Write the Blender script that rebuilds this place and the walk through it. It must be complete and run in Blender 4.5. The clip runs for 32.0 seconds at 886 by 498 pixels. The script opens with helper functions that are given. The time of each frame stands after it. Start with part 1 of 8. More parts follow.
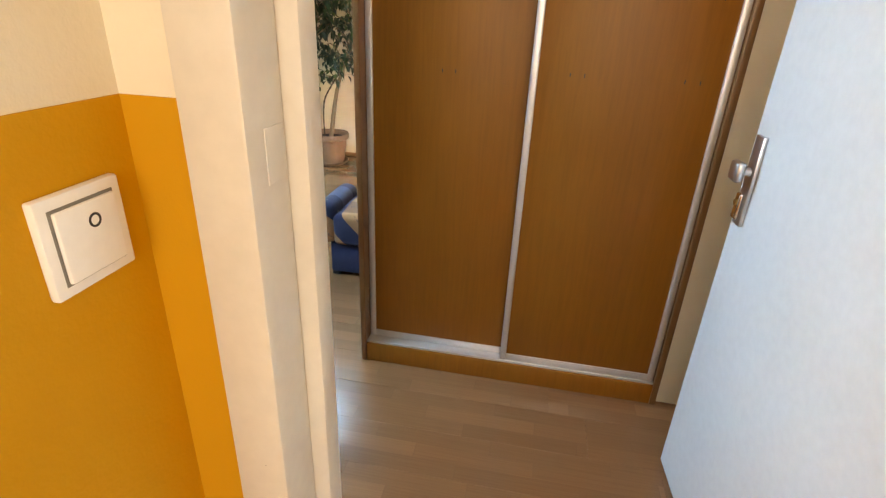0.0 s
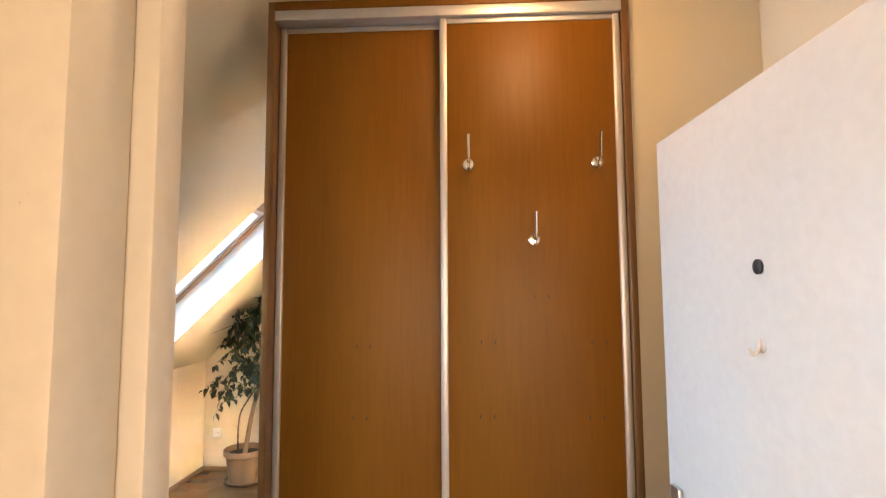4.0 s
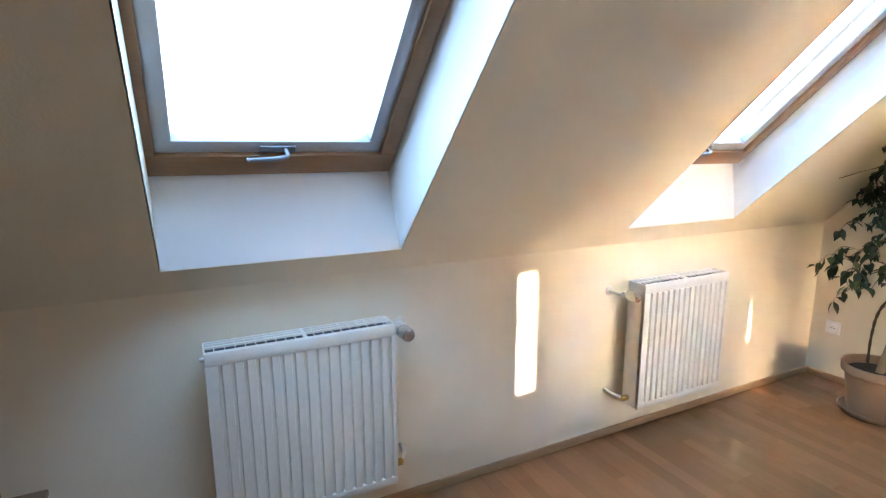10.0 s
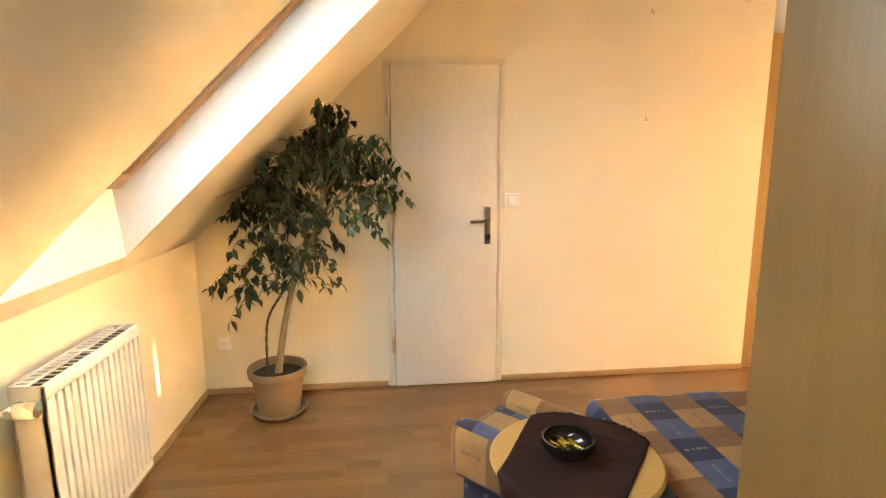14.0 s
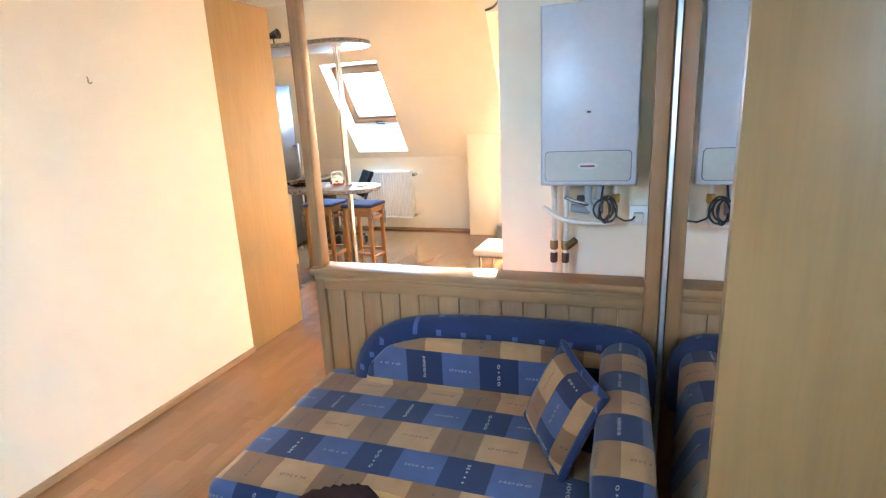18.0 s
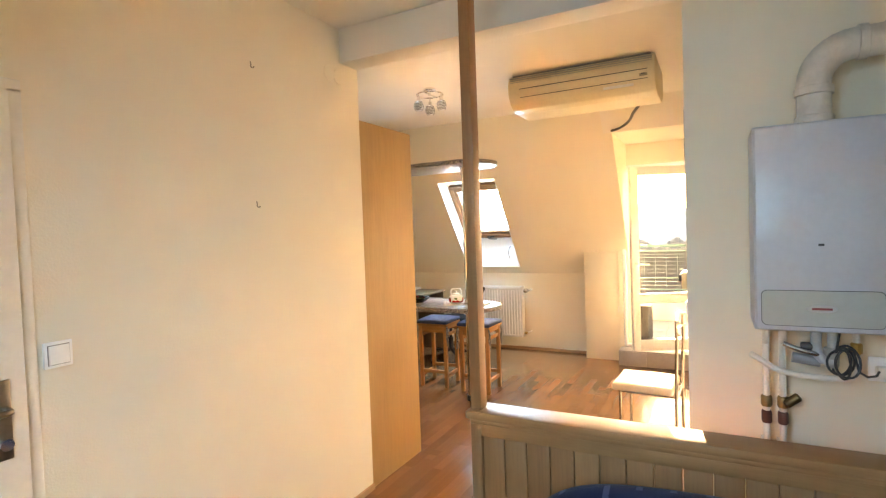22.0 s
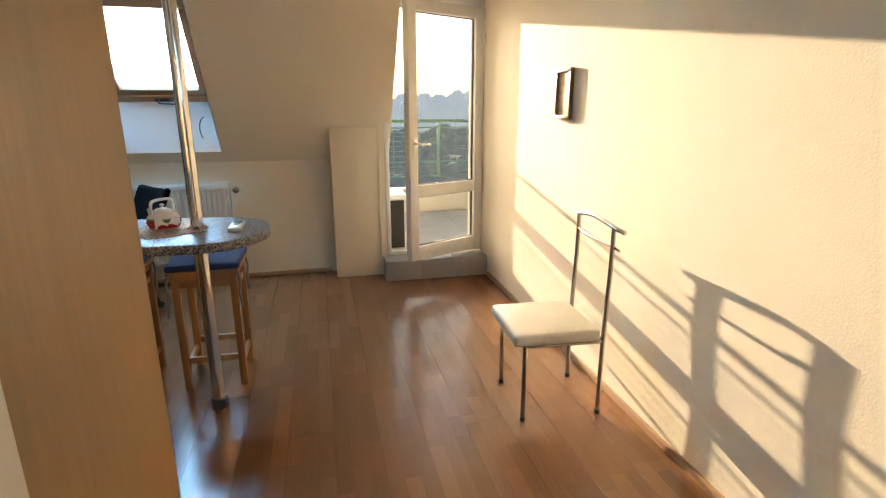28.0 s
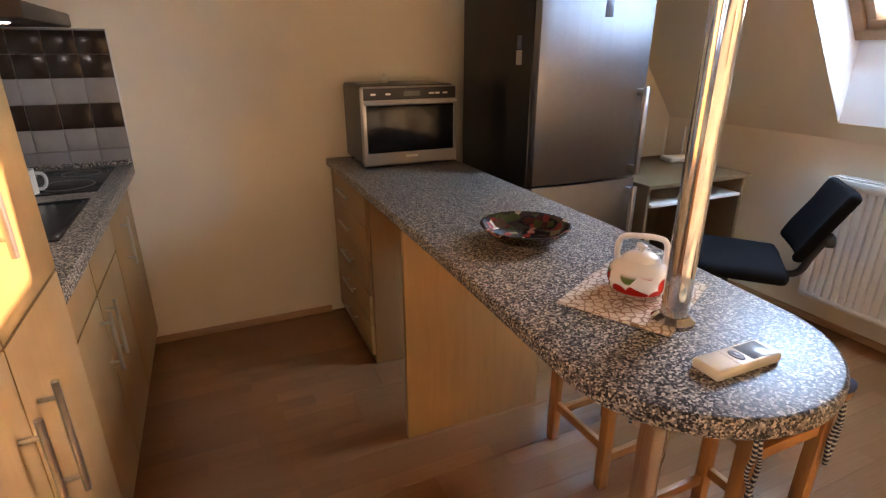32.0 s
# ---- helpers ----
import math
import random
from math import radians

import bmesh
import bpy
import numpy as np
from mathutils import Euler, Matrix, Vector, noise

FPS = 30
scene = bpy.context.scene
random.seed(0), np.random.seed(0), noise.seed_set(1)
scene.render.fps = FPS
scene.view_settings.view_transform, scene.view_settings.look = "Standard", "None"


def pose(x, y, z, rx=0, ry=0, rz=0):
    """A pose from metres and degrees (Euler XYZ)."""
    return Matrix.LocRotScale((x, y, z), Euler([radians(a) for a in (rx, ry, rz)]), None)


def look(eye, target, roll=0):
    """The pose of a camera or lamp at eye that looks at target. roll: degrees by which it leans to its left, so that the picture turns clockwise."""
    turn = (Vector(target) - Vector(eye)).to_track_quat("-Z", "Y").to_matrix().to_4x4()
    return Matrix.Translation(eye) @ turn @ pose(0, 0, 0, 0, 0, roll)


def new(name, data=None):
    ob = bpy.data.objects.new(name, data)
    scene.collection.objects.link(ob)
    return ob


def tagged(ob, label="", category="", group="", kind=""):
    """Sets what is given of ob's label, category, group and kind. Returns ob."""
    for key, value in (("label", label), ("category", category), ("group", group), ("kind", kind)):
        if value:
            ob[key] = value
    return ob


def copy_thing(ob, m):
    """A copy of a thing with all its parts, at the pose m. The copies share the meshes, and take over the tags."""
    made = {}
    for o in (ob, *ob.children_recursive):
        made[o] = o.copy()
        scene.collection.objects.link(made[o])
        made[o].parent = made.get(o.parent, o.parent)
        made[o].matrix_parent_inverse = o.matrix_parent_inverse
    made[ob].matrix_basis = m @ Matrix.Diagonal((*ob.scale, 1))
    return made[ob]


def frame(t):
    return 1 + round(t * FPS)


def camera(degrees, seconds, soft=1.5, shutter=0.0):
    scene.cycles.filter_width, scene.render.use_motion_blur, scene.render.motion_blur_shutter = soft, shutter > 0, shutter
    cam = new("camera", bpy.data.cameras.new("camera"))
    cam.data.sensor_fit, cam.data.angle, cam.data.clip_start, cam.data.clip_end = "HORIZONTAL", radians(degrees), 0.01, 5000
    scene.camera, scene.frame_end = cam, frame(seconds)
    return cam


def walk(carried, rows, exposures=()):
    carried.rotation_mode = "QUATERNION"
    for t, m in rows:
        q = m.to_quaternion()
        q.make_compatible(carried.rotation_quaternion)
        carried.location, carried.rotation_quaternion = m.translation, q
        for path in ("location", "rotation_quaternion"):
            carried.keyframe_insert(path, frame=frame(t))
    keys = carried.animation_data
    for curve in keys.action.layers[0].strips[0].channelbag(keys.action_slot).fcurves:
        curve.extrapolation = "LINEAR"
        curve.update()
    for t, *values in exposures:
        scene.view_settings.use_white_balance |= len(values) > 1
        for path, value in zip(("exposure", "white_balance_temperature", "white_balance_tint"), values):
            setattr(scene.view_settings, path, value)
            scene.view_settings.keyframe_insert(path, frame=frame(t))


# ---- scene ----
cam = camera(80.8, 32.0, 1.25)
PATH = [
    (0, (1.782, -0.42, 1.372), (1.476, 1.367, 0.528), 2.7),
    (0.5, (1.829, -0.415, 1.376), (1.573, 1.423, 0.631), 2.5),
    (1, (1.849, -0.401, 1.408), (1.773, 1.485, 0.746), 1.4),
    (1.5, (1.849, -0.395, 1.428), (1.889, 1.532, 0.893), 1.4),
    (2, (1.853, -0.368, 1.448), (1.931, 1.586, 1.028), 1.6),
    (2.5, (1.855, -0.353, 1.472), (1.937, 1.62, 1.159), 1.1),
    (3, (1.849, -0.352, 1.513), (1.92, 1.642, 1.367), 0.6),
    (3.5, (1.835, -0.36, 1.563), (1.808, 1.639, 1.622), 0.0),
    (4, (1.828, -0.351, 1.586), (1.728, 1.64, 1.751), -0.3),
    (4.5, (1.86, -0.29, 1.588), (1.351, 1.644, 1.69), 0.2),
    (6.5, (1.788, 0.292, 1.386), (0.559, 1.817, 0.978), -2.7),
    (7, (1.833, 0.492, 1.306), (0.226, 1.631, 0.956), -2.5),
    (7.5, (1.759, 0.616, 1.291), (-0.039, 1.417, 0.935), -1.6),
    (8, (1.652, 0.698, 1.323), (-0.233, 1.254, 0.952), -0.6),
    (8.5, (1.561, 0.821, 1.334), (-0.355, 1.267, 0.973), 0.4),
    (9, (1.511, 0.854, 1.341), (-0.439, 1.11, 0.976), 1.3),
    (9.5, (1.384, 0.919, 1.344), (-0.533, 1.369, 0.989), 2.2),
    (10, (1.206, 0.875, 1.404), (-0.555, 1.748, 1.035), -0.3),
    (10.5, (1.08, 0.927, 1.425), (-0.438, 2.167, 1.025), -1.0),
    (11, (0.891, 1.016, 1.419), (-0.327, 2.547, 1.002), 0.2),
    (11.5, (0.818, 1.08, 1.442), (-0.168, 2.766, 1.013), 1.4),
    (12, (0.723, 1.088, 1.468), (0.056, 2.928, 1.059), 0.2),
    (12.5, (0.642, 1.065, 1.481), (0.296, 2.996, 1.092), -0.3),
    (13, (0.621, 1.059, 1.486), (0.468, 3.022, 1.136), -0.4),
    (13.5, (0.598, 1.095, 1.472), (0.608, 3.066, 1.133), -0.5),
    (14, (0.566, 1.187, 1.446), (0.769, 3.147, 1.102), -0.3),
    (14.5, (0.499, 1.35, 1.416), (0.936, 3.257, 0.998), -0.6),
    (15, (0.446, 1.512, 1.353), (1.227, 3.253, 0.752), 1.1),
    (15.5, (0.413, 1.658, 1.337), (1.547, 3.155, 0.647), -0.1),
    (17.5, (0.376, 2.073, 1.382), (2.126, 2.742, 0.682), -1.2),
    (18, (0.361, 2.101, 1.449), (2.192, 2.74, 0.961), -2.7),
    (18.5, (0.34, 2.118, 1.486), (2.207, 2.769, 1.192), -3.1),
    (19, (0.331, 2.12, 1.512), (2.211, 2.785, 1.357), -3.6),
    (19.5, (0.325, 2.124, 1.522), (2.168, 2.894, 1.424), -3.5),
    (20, (0.319, 2.127, 1.524), (2.091, 3.052, 1.446), -3.2),
    (20.5, (0.33, 2.124, 1.526), (2.02, 3.191, 1.461), -2.3),
    (21, (0.363, 2.177, 1.52), (2.023, 3.291, 1.457), -1.4),
    (21.5, (0.403, 2.349, 1.535), (2.097, 3.411, 1.47), -1.1),
    (22, (0.459, 2.525, 1.531), (2.228, 3.456, 1.464), -2.0),
    (22.5, (0.548, 2.702, 1.528), (2.377, 3.508, 1.465), -1.3),
    (23, (0.656, 2.916, 1.546), (2.541, 3.584, 1.503), -1.1),
    (23.5, (0.742, 3.192, 1.564), (2.717, 3.509, 1.556), -1.0),
    (24, (0.805, 3.39, 1.559), (2.804, 3.434, 1.57), -1.3),
    (24.5, (1.019, 3.644, 1.556), (3.016, 3.541, 1.612), -2.7),
    (26.5, (1.517, 3.845, 1.451), (3.472, 3.439, 1.326), -1.7),
    (27, (1.772, 3.839, 1.425), (3.715, 3.458, 1.145), -1.6),
    (27.5, (2.008, 3.9, 1.383), (3.922, 3.517, 0.919), -0.7),
    (28, (2.275, 3.969, 1.382), (4.155, 3.531, 0.859), -0.1),
    (28.5, (2.526, 3.95, 1.377), (4.413, 3.613, 0.807), -0.6),
    (29, (2.778, 3.918, 1.373), (4.679, 3.785, 0.769), 0.0),
    (29.5, (3.05, 3.896, 1.376), (4.948, 3.93, 0.747), 0.5),
    (30, (3.237, 3.861, 1.366), (5.083, 4.285, 0.725), -0.3),
    (30.5, (3.404, 3.781, 1.383), (5.048, 4.707, 0.72), 1.4),
    (31, (3.562, 3.76, 1.381), (4.944, 5.032, 0.694), 1.5),
    (31.5, (3.716, 3.831, 1.383), (4.826, 5.34, 0.685), 0.9),
    (32, (3.879, 3.838, 1.383), (4.632, 5.551, 0.675), -0.1),
]
EXPOSURES = [(0.0, 4.15, 8600, 23), (1.0, 4.25, 6400, 19), (2.0, 4.05, 8200, 22), (3.0, 4.0, 9600, 28), (4.0, 4.03, 9600, 31), (6.5, 4.12, 9100, 36), (7.0, 4.2, 9700, 39), (8.0, 4.38, 9900, 45), (9.0, 4.03, 8500, 36), (10.0, 3.48, 7250, 26), (11.0, 3.1, 7500, 21),
             (12.0, 3.6, 11000, 30), (13.0, 3.45, 14500, 29), (15.0, 3.98, 18000, 31), (17.5, 4.05, 7200, 18), (18.2, 4.02, 7200, 20), (19.0, 3.8, 8300, 20), (20.0, 3.7, 10000, 23), (21.0, 3.64, 10300, 24), (22.0, 3.45, 9300, 21), (23.0, 3.15, 9200, 21), (24.0, 3.02, 9900, 28), (26.5, 2.57, 8100, 25),
             (27.0, 2.43, 8100, 26), (28.0, 1.95, 6900, 12), (29.0, 2.07, 7250, 22), (30.0, 2.42, 7600, 30), (30.5, 2.9, 8400, 33), (31.0, 3.42, 9800, 37), (31.5, 2.87, 8600, 34), (32.0, 2.42, 8300, 32)]
walk(cam, [(t, look(eye, target, roll)) for t, eye, target, roll in PATH], EXPOSURES)
SKY_STRENGTH = 0.08
SUN_STRENGTH = 4.3
SKYLIGHT_W = {1: 3.8, 2: 3.1, 3: 9}
LANDING_W = 1.4
HALL_GLOW = 1.45
SUN_WAY = Vector((1.0, 0.151, 0.170)).normalized()

# ---- world, sun, large lights ----
world = bpy.data.worlds.new("sky")
scene.world = world
world.use_nodes = True
wn = world.node_tree
sky = wn.nodes.new("ShaderNodeTexSky")
sky.sky_type = "NISHITA"
sky.sun_disc = False
sky.sun_elevation = math.asin(SUN_WAY.z)
sky.sun_rotation = math.atan2(SUN_WAY.x, SUN_WAY.y)
wn.links.new(sky.outputs[0], wn.nodes["Background"].inputs[0])
wn.nodes["Background"].inputs[1].default_value = SKY_STRENGTH

sun = new("sun", bpy.data.lights.new("sun", "SUN"))
sun.data.energy = SUN_STRENGTH
sun.data.angle = radians(0.42)
sun.data.color = (1.0, 0.82, 0.58)
sun.matrix_world = look((0, 0, 0), -SUN_WAY)


def area_lamp(name, m, w, h, watts, colour):
    ob = new(name, bpy.data.lights.new(name, "AREA"))
    ob.data.shape, ob.data.size, ob.data.size_y = "RECTANGLE", w, h
    ob.data.energy, ob.data.color = watts, colour
    ob.matrix_world = m
    return ob


# ---- plan, in metres ----
XL, XR = -0.59, 6.755          # knee walls
ZK = 0.97                     # their height
YF = 4.375                    # wall with the white door
YS = 2.632                     # sunlit wall
YB = 6.54                     # kitchen's back wall
XE = 2.97                     # end of the wall with the white door
XB = 2.75                     # wall that carries the boiler
ZC = 2.68                     # ceiling
S1 = 0.955                    # rise of the roof slopes per metre
XT1 = XL + (ZC - ZK) / S1     # slope meets ceiling, west
S2 = 1.33
XT2 = XR - (ZC - ZK) / S2


# ---- materials ----
def nodes_of(name):
    m = bpy.data.materials.new(name)
    m.use_nodes = True
    t = m.node_tree
    return m, t, t.nodes["Principled BSDF"]


def node(t, kind, **values):
    n = t.nodes.new(kind)
    for key, value in values.items():
        n.inputs[key].default_value = value
    return n


def coords(t, scale=(1, 1, 1), kind="Object"):
    c = t.nodes.new("ShaderNodeTexCoord")
    mp = t.nodes.new("ShaderNodeMapping")
    mp.inputs["Scale"].default_value = scale
    t.links.new(c.outputs[kind], mp.inputs[0])
    return mp.outputs[0]


def ramp(t, fac, stops):
    r = t.nodes.new("ShaderNodeValToRGB")
    while len(r.color_ramp.elements) < len(stops):
        r.color_ramp.elements.new(0.5)
    for e, (p, c) in zip(r.color_ramp.elements, stops):
        e.position, e.color = p, (*c, 1)
    t.links.new(fac, r.inputs[0])
    return r.outputs[0]


def noise_of(t, vec, scale, detail=4.0, rough=0.55):
    n = node(t, "ShaderNodeTexNoise", Scale=scale, Detail=detail, Roughness=rough)
    t.links.new(vec, n.inputs["Vector"])
    return n.outputs[0]


def bump(t, b, height, strength, distance=0.01):
    n = node(t, "ShaderNodeBump", Strength=strength, Distance=distance)
    t.links.new(height, n.inputs["Height"])
    t.links.new(n.outputs[0], b.inputs["Normal"])


def mixed(t, a, b, fac, kind="MIX"):
    n = t.nodes.new("ShaderNodeMix")
    n.data_type, n.blend_type = "RGBA", kind
    for sock, v in ((n.inputs[6], a), (n.inputs[7], b), (n.inputs[0], fac)):
        if isinstance(v, (float, int)):
            sock.default_value = v
        elif isinstance(v, tuple):
            sock.default_value = (*v, 1)
        else:
            t.links.new(v, sock)
    return n.outputs[2]


def plain(name, colour, rough=0.5, metal=0.0, vary=0.06, grain=40.0, relief=0.05, spread=2.0, coat=0.0):
    """Paint, plastic, metal: colour that drifts at two scales, with a fine relief."""
    m, t, b = nodes_of(name)
    v = coords(t)
    lo = tuple(c * (1 - vary) for c in colour)
    hi = tuple(min(1, c * (1 + vary)) for c in colour)
    big = ramp(t, noise_of(t, v, spread), [(0.3, lo), (0.7, hi)])
    fine = noise_of(t, v, grain)
    t.links.new(mixed(t, big, ramp(t, fine, [(0.35, lo), (0.65, hi)]), 0.4), b.inputs["Base Color"])
    b.inputs["Metallic"].default_value = metal
    rr = t.nodes.new("ShaderNodeMapRange")
    rr.inputs["To Min"].default_value, rr.inputs["To Max"].default_value = max(0.02, rough - 0.06), min(1, rough + 0.06)
    t.links.new(noise_of(t, v, spread * 3), rr.inputs[0])
    t.links.new(rr.outputs[0], b.inputs["Roughness"])
    b.inputs["Coat Weight"].default_value = coat
    if relief:
        bump(t, b, fine, relief, 0.004)
    return m


def plaster(name, colour, relief=0.25):
    """Rolled wall paint: orange-peel relief, faint rubs and unevenness."""
    m, t, b = nodes_of(name)
    v = coords(t)
    big = noise_of(t, v, 0.9, 3)
    c = ramp(t, big, [(0.3, tuple(k * 0.965 for k in colour)), (0.7, colour)])
    rub = noise_of(t, v, 6.0, 6, 0.7)
    c = mixed(t, c, tuple(k * 0.9 for k in colour), ramp(t, rub, [(0.62, (0, 0, 0)), (0.8, (0.35, 0.35, 0.35))]))
    t.links.new(c, b.inputs["Base Color"])
    b.inputs["Roughness"].default_value = 0.78
    b.inputs["Specular IOR Level"].default_value = 0.3
    peel = noise_of(t, v, 130, 3)
    wave = noise_of(t, v, 14, 4)
    bump(t, b, mixed(t, peel, wave, 0.14), relief, 0.006)
    return m


def wood(name, light, dark, along="z", scale=1.0, rough=0.4, relief=0.08, coat=0.0, contrast=1.0):
    """Veneer or solid wood: fibres and cathedral figure stretched along one axis."""
    m, t, b = nodes_of(name)
    k = {"x": (0.06, 1, 1), "y": (1, 0.06, 1), "z": (1, 1, 0.06)}[along]
    info = t.nodes.new("ShaderNodeObjectInfo")
    v0 = coords(t, tuple(s * scale for s in k))
    add = t.nodes.new("ShaderNodeVectorMath")
    add.operation = "ADD"
    mul = t.nodes.new("ShaderNodeMath")
    mul.operation, mul.inputs[1].default_value = "MULTIPLY", 37.0
    t.links.new(info.outputs["Random"], mul.inputs[0])
    t.links.new(v0, add.inputs[0])
    t.links.new(mul.outputs[0], add.inputs[1])
    v = add.outputs[0]
    fig = noise_of(t, v, 7, 4, 0.6)
    fib = noise_of(t, v, 90, 5, 0.7)
    mid = tuple((a + c) / 2 for a, c in zip(light, dark))
    c1 = ramp(t, fig, [(0.5 - 0.25 / contrast, dark), (0.5, mid), (0.5 + 0.22 / contrast, light)])
    c2 = ramp(t, fib, [(0.35, tuple(k * 0.78 for k in mid)), (0.6, light)])
    c = mixed(t, c1, c2, 0.35)
    hsv = node(t, "ShaderNodeHueSaturation")
    rng = t.nodes.new("ShaderNodeMapRange")
    rng.inputs["To Min"].default_value, rng.inputs["To Max"].default_value = 0.9, 1.1
    t.links.new(info.outputs["Random"], rng.inputs[0])
    t.links.new(rng.outputs[0], hsv.inputs["Value"])
    t.links.new(c, hsv.inputs["Color"])
    t.links.new(hsv.outputs[0], b.inputs["Base Color"])
    rr = t.nodes.new("ShaderNodeMapRange")
    rr.inputs["To Min"].default_value, rr.inputs["To Max"].default_value = rough - 0.05, rough + 0.1
    t.links.new(fib, rr.inputs[0])
    t.links.new(rr.outputs[0], b.inputs["Roughness"])
    b.inputs["Coat Weight"].default_value = coat
    b.inputs["Coat Roughness"].default_value = 0.2
    bump(t, b, fib, relief, 0.003)
    return m


def laminate(name):
    """Three-strip beech laminate: staggered strips of differing tone lie within each board."""
    m, t, b = nodes_of(name)
    c0 = t.nodes.new("ShaderNodeTexCoord")
    info = t.nodes.new("ShaderNodeObjectInfo")
    xyz = t.nodes.new("ShaderNodeSeparateXYZ")
    t.links.new(c0.outputs["Object"], xyz.inputs[0])

    def calc(op, a, k=0.0):
        n = t.nodes.new("ShaderNodeMath")
        n.operation = op
        for i, q in enumerate((a, k)):
            if isinstance(q, float):
                n.inputs[i].default_value = q
            else:
                t.links.new(q, n.inputs[i])
        return n.outputs[0]

    shift = calc("MULTIPLY", info.outputs["Random"], 7.7)
    rows = calc("DIVIDE", xyz.outputs[1], 0.0643)
    row = calc("FLOOR", rows)
    cols = calc("ADD", calc("ADD", calc("DIVIDE", xyz.outputs[0], 0.40), shift), calc("MULTIPLY", row, 0.37))
    col = calc("FLOOR", cols)
    cell = t.nodes.new("ShaderNodeCombineXYZ")
    for k, q in enumerate((col, row, calc("MULTIPLY", shift, 13.0))):
        t.links.new(q, cell.inputs[k])
    rand = t.nodes.new("ShaderNodeTexWhiteNoise")
    t.links.new(cell.outputs[0], rand.inputs["Vector"])
    tone = ramp(t, rand.outputs["Value"], [(0.0, (0.212, 0.096, 0.040)), (0.5, (0.238, 0.109, 0.046)), (0.85, (0.258, 0.119, 0.051)), (1.0, (0.282, 0.132, 0.058))])
    # fibres run along the board and start anew in each strip
    grain = t.nodes.new("ShaderNodeVectorMath")
    grain.operation = "MULTIPLY_ADD"
    grain.inputs[1].default_value = (3.0, 260.0, 1.0)
    t.links.new(c0.outputs["Object"], grain.inputs[0])
    far = t.nodes.new("ShaderNodeVectorMath")
    far.operation = "SCALE"
    far.inputs["Scale"].default_value = 31.0
    t.links.new(rand.outputs["Color"], far.inputs[0])
    t.links.new(far.outputs[0], grain.inputs[2])
    fib = noise_of(t, grain.outputs[0], 1.0, 4, 0.6)
    fine = noise_of(t, grain.outputs[0], 3.0, 3, 0.6)
    col_out = mixed(t, tone, (0.80, 0.76, 0.72), ramp(t, fib, [(0.40, (0, 0, 0)), (0.68, (0.5, 0.5, 0.5))]), "MULTIPLY")
    col_out = mixed(t, col_out, (0.78, 0.74, 0.70), ramp(t, fine, [(0.5, (0, 0, 0)), (0.72, (0.5, 0.5, 0.5))]), "MULTIPLY")
    seam = calc("MINIMUM", calc("ABSOLUTE", calc("SUBTRACT", calc("FRACT", rows), 0.5)), 0.5)
    line = calc("GREATER_THAN", seam, 0.492)
    ends = calc("GREATER_THAN", calc("ABSOLUTE", calc("SUBTRACT", calc("FRACT", cols), 0.5)), 0.4975)
    col_out = mixed(t, col_out, (0.16, 0.075, 0.035), calc("MULTIPLY", calc("MAXIMUM", line, ends), 0.45))
    t.links.new(col_out, b.inputs["Base Color"])
    rr = t.nodes.new("ShaderNodeMapRange")
    rr.inputs["To Min"].default_value, rr.inputs["To Max"].default_value = 0.13, 0.20
    t.links.new(fine, rr.inputs[0])
    t.links.new(rr.outputs[0], b.inputs["Roughness"])
    b.inputs["Coat Weight"].default_value = 0.3
    b.inputs["Coat Roughness"].default_value = 0.22
    bump(t, b, fine, 0.03, 0.002)
    return m


def speckle(name):
    """Grey granite-print worktop laminate."""
    m, t, b = nodes_of(name)
    v = coords(t)
    vo = node(t, "ShaderNodeTexVoronoi", Scale=265.0)
    t.links.new(v, vo.inputs["Vector"])
    sep = t.nodes.new("ShaderNodeSeparateColor")
    t.links.new(vo.outputs["Color"], sep.inputs[0])
    c = ramp(t, sep.outputs[0], [(0.0, (0.016, 0.016, 0.017)), (0.30, (0.07, 0.068, 0.07)), (0.48, (0.19, 0.178, 0.165)), (0.68, (0.38, 0.34, 0.29)), (0.86, (0.66, 0.59, 0.49))])
    c.node.color_ramp.interpolation = "CONSTANT"
    t.links.new(mixed(t, c, (0.8, 0.8, 0.8), noise_of(t, v, 3), "MULTIPLY"), b.inputs["Base Color"])
    b.inputs["Roughness"].default_value = 0.36
    b.inputs["Specular IOR Level"].default_value = 0.3
    bump(t, b, sep.outputs[1], 0.04, 0.001)
    return m


def glass(name, tint=(1, 1, 1), rough=0.0):
    m, t, b = nodes_of(name)
    b.inputs["Base Color"].default_value = (*tint, 1)
    b.inputs["Transmission Weight"].default_value = 1.0
    b.inputs["Roughness"].default_value = rough
    b.inputs["IOR"].default_value = 1.45
    return m


def glow(name, colour, strength):
    m, t, b = nodes_of(name)
    b.inputs["Emission Color"].default_value = (*colour, 1)
    b.inputs["Emission Strength"].default_value = strength
    b.inputs["Base Color"].default_value = (*colour, 1)
    return m


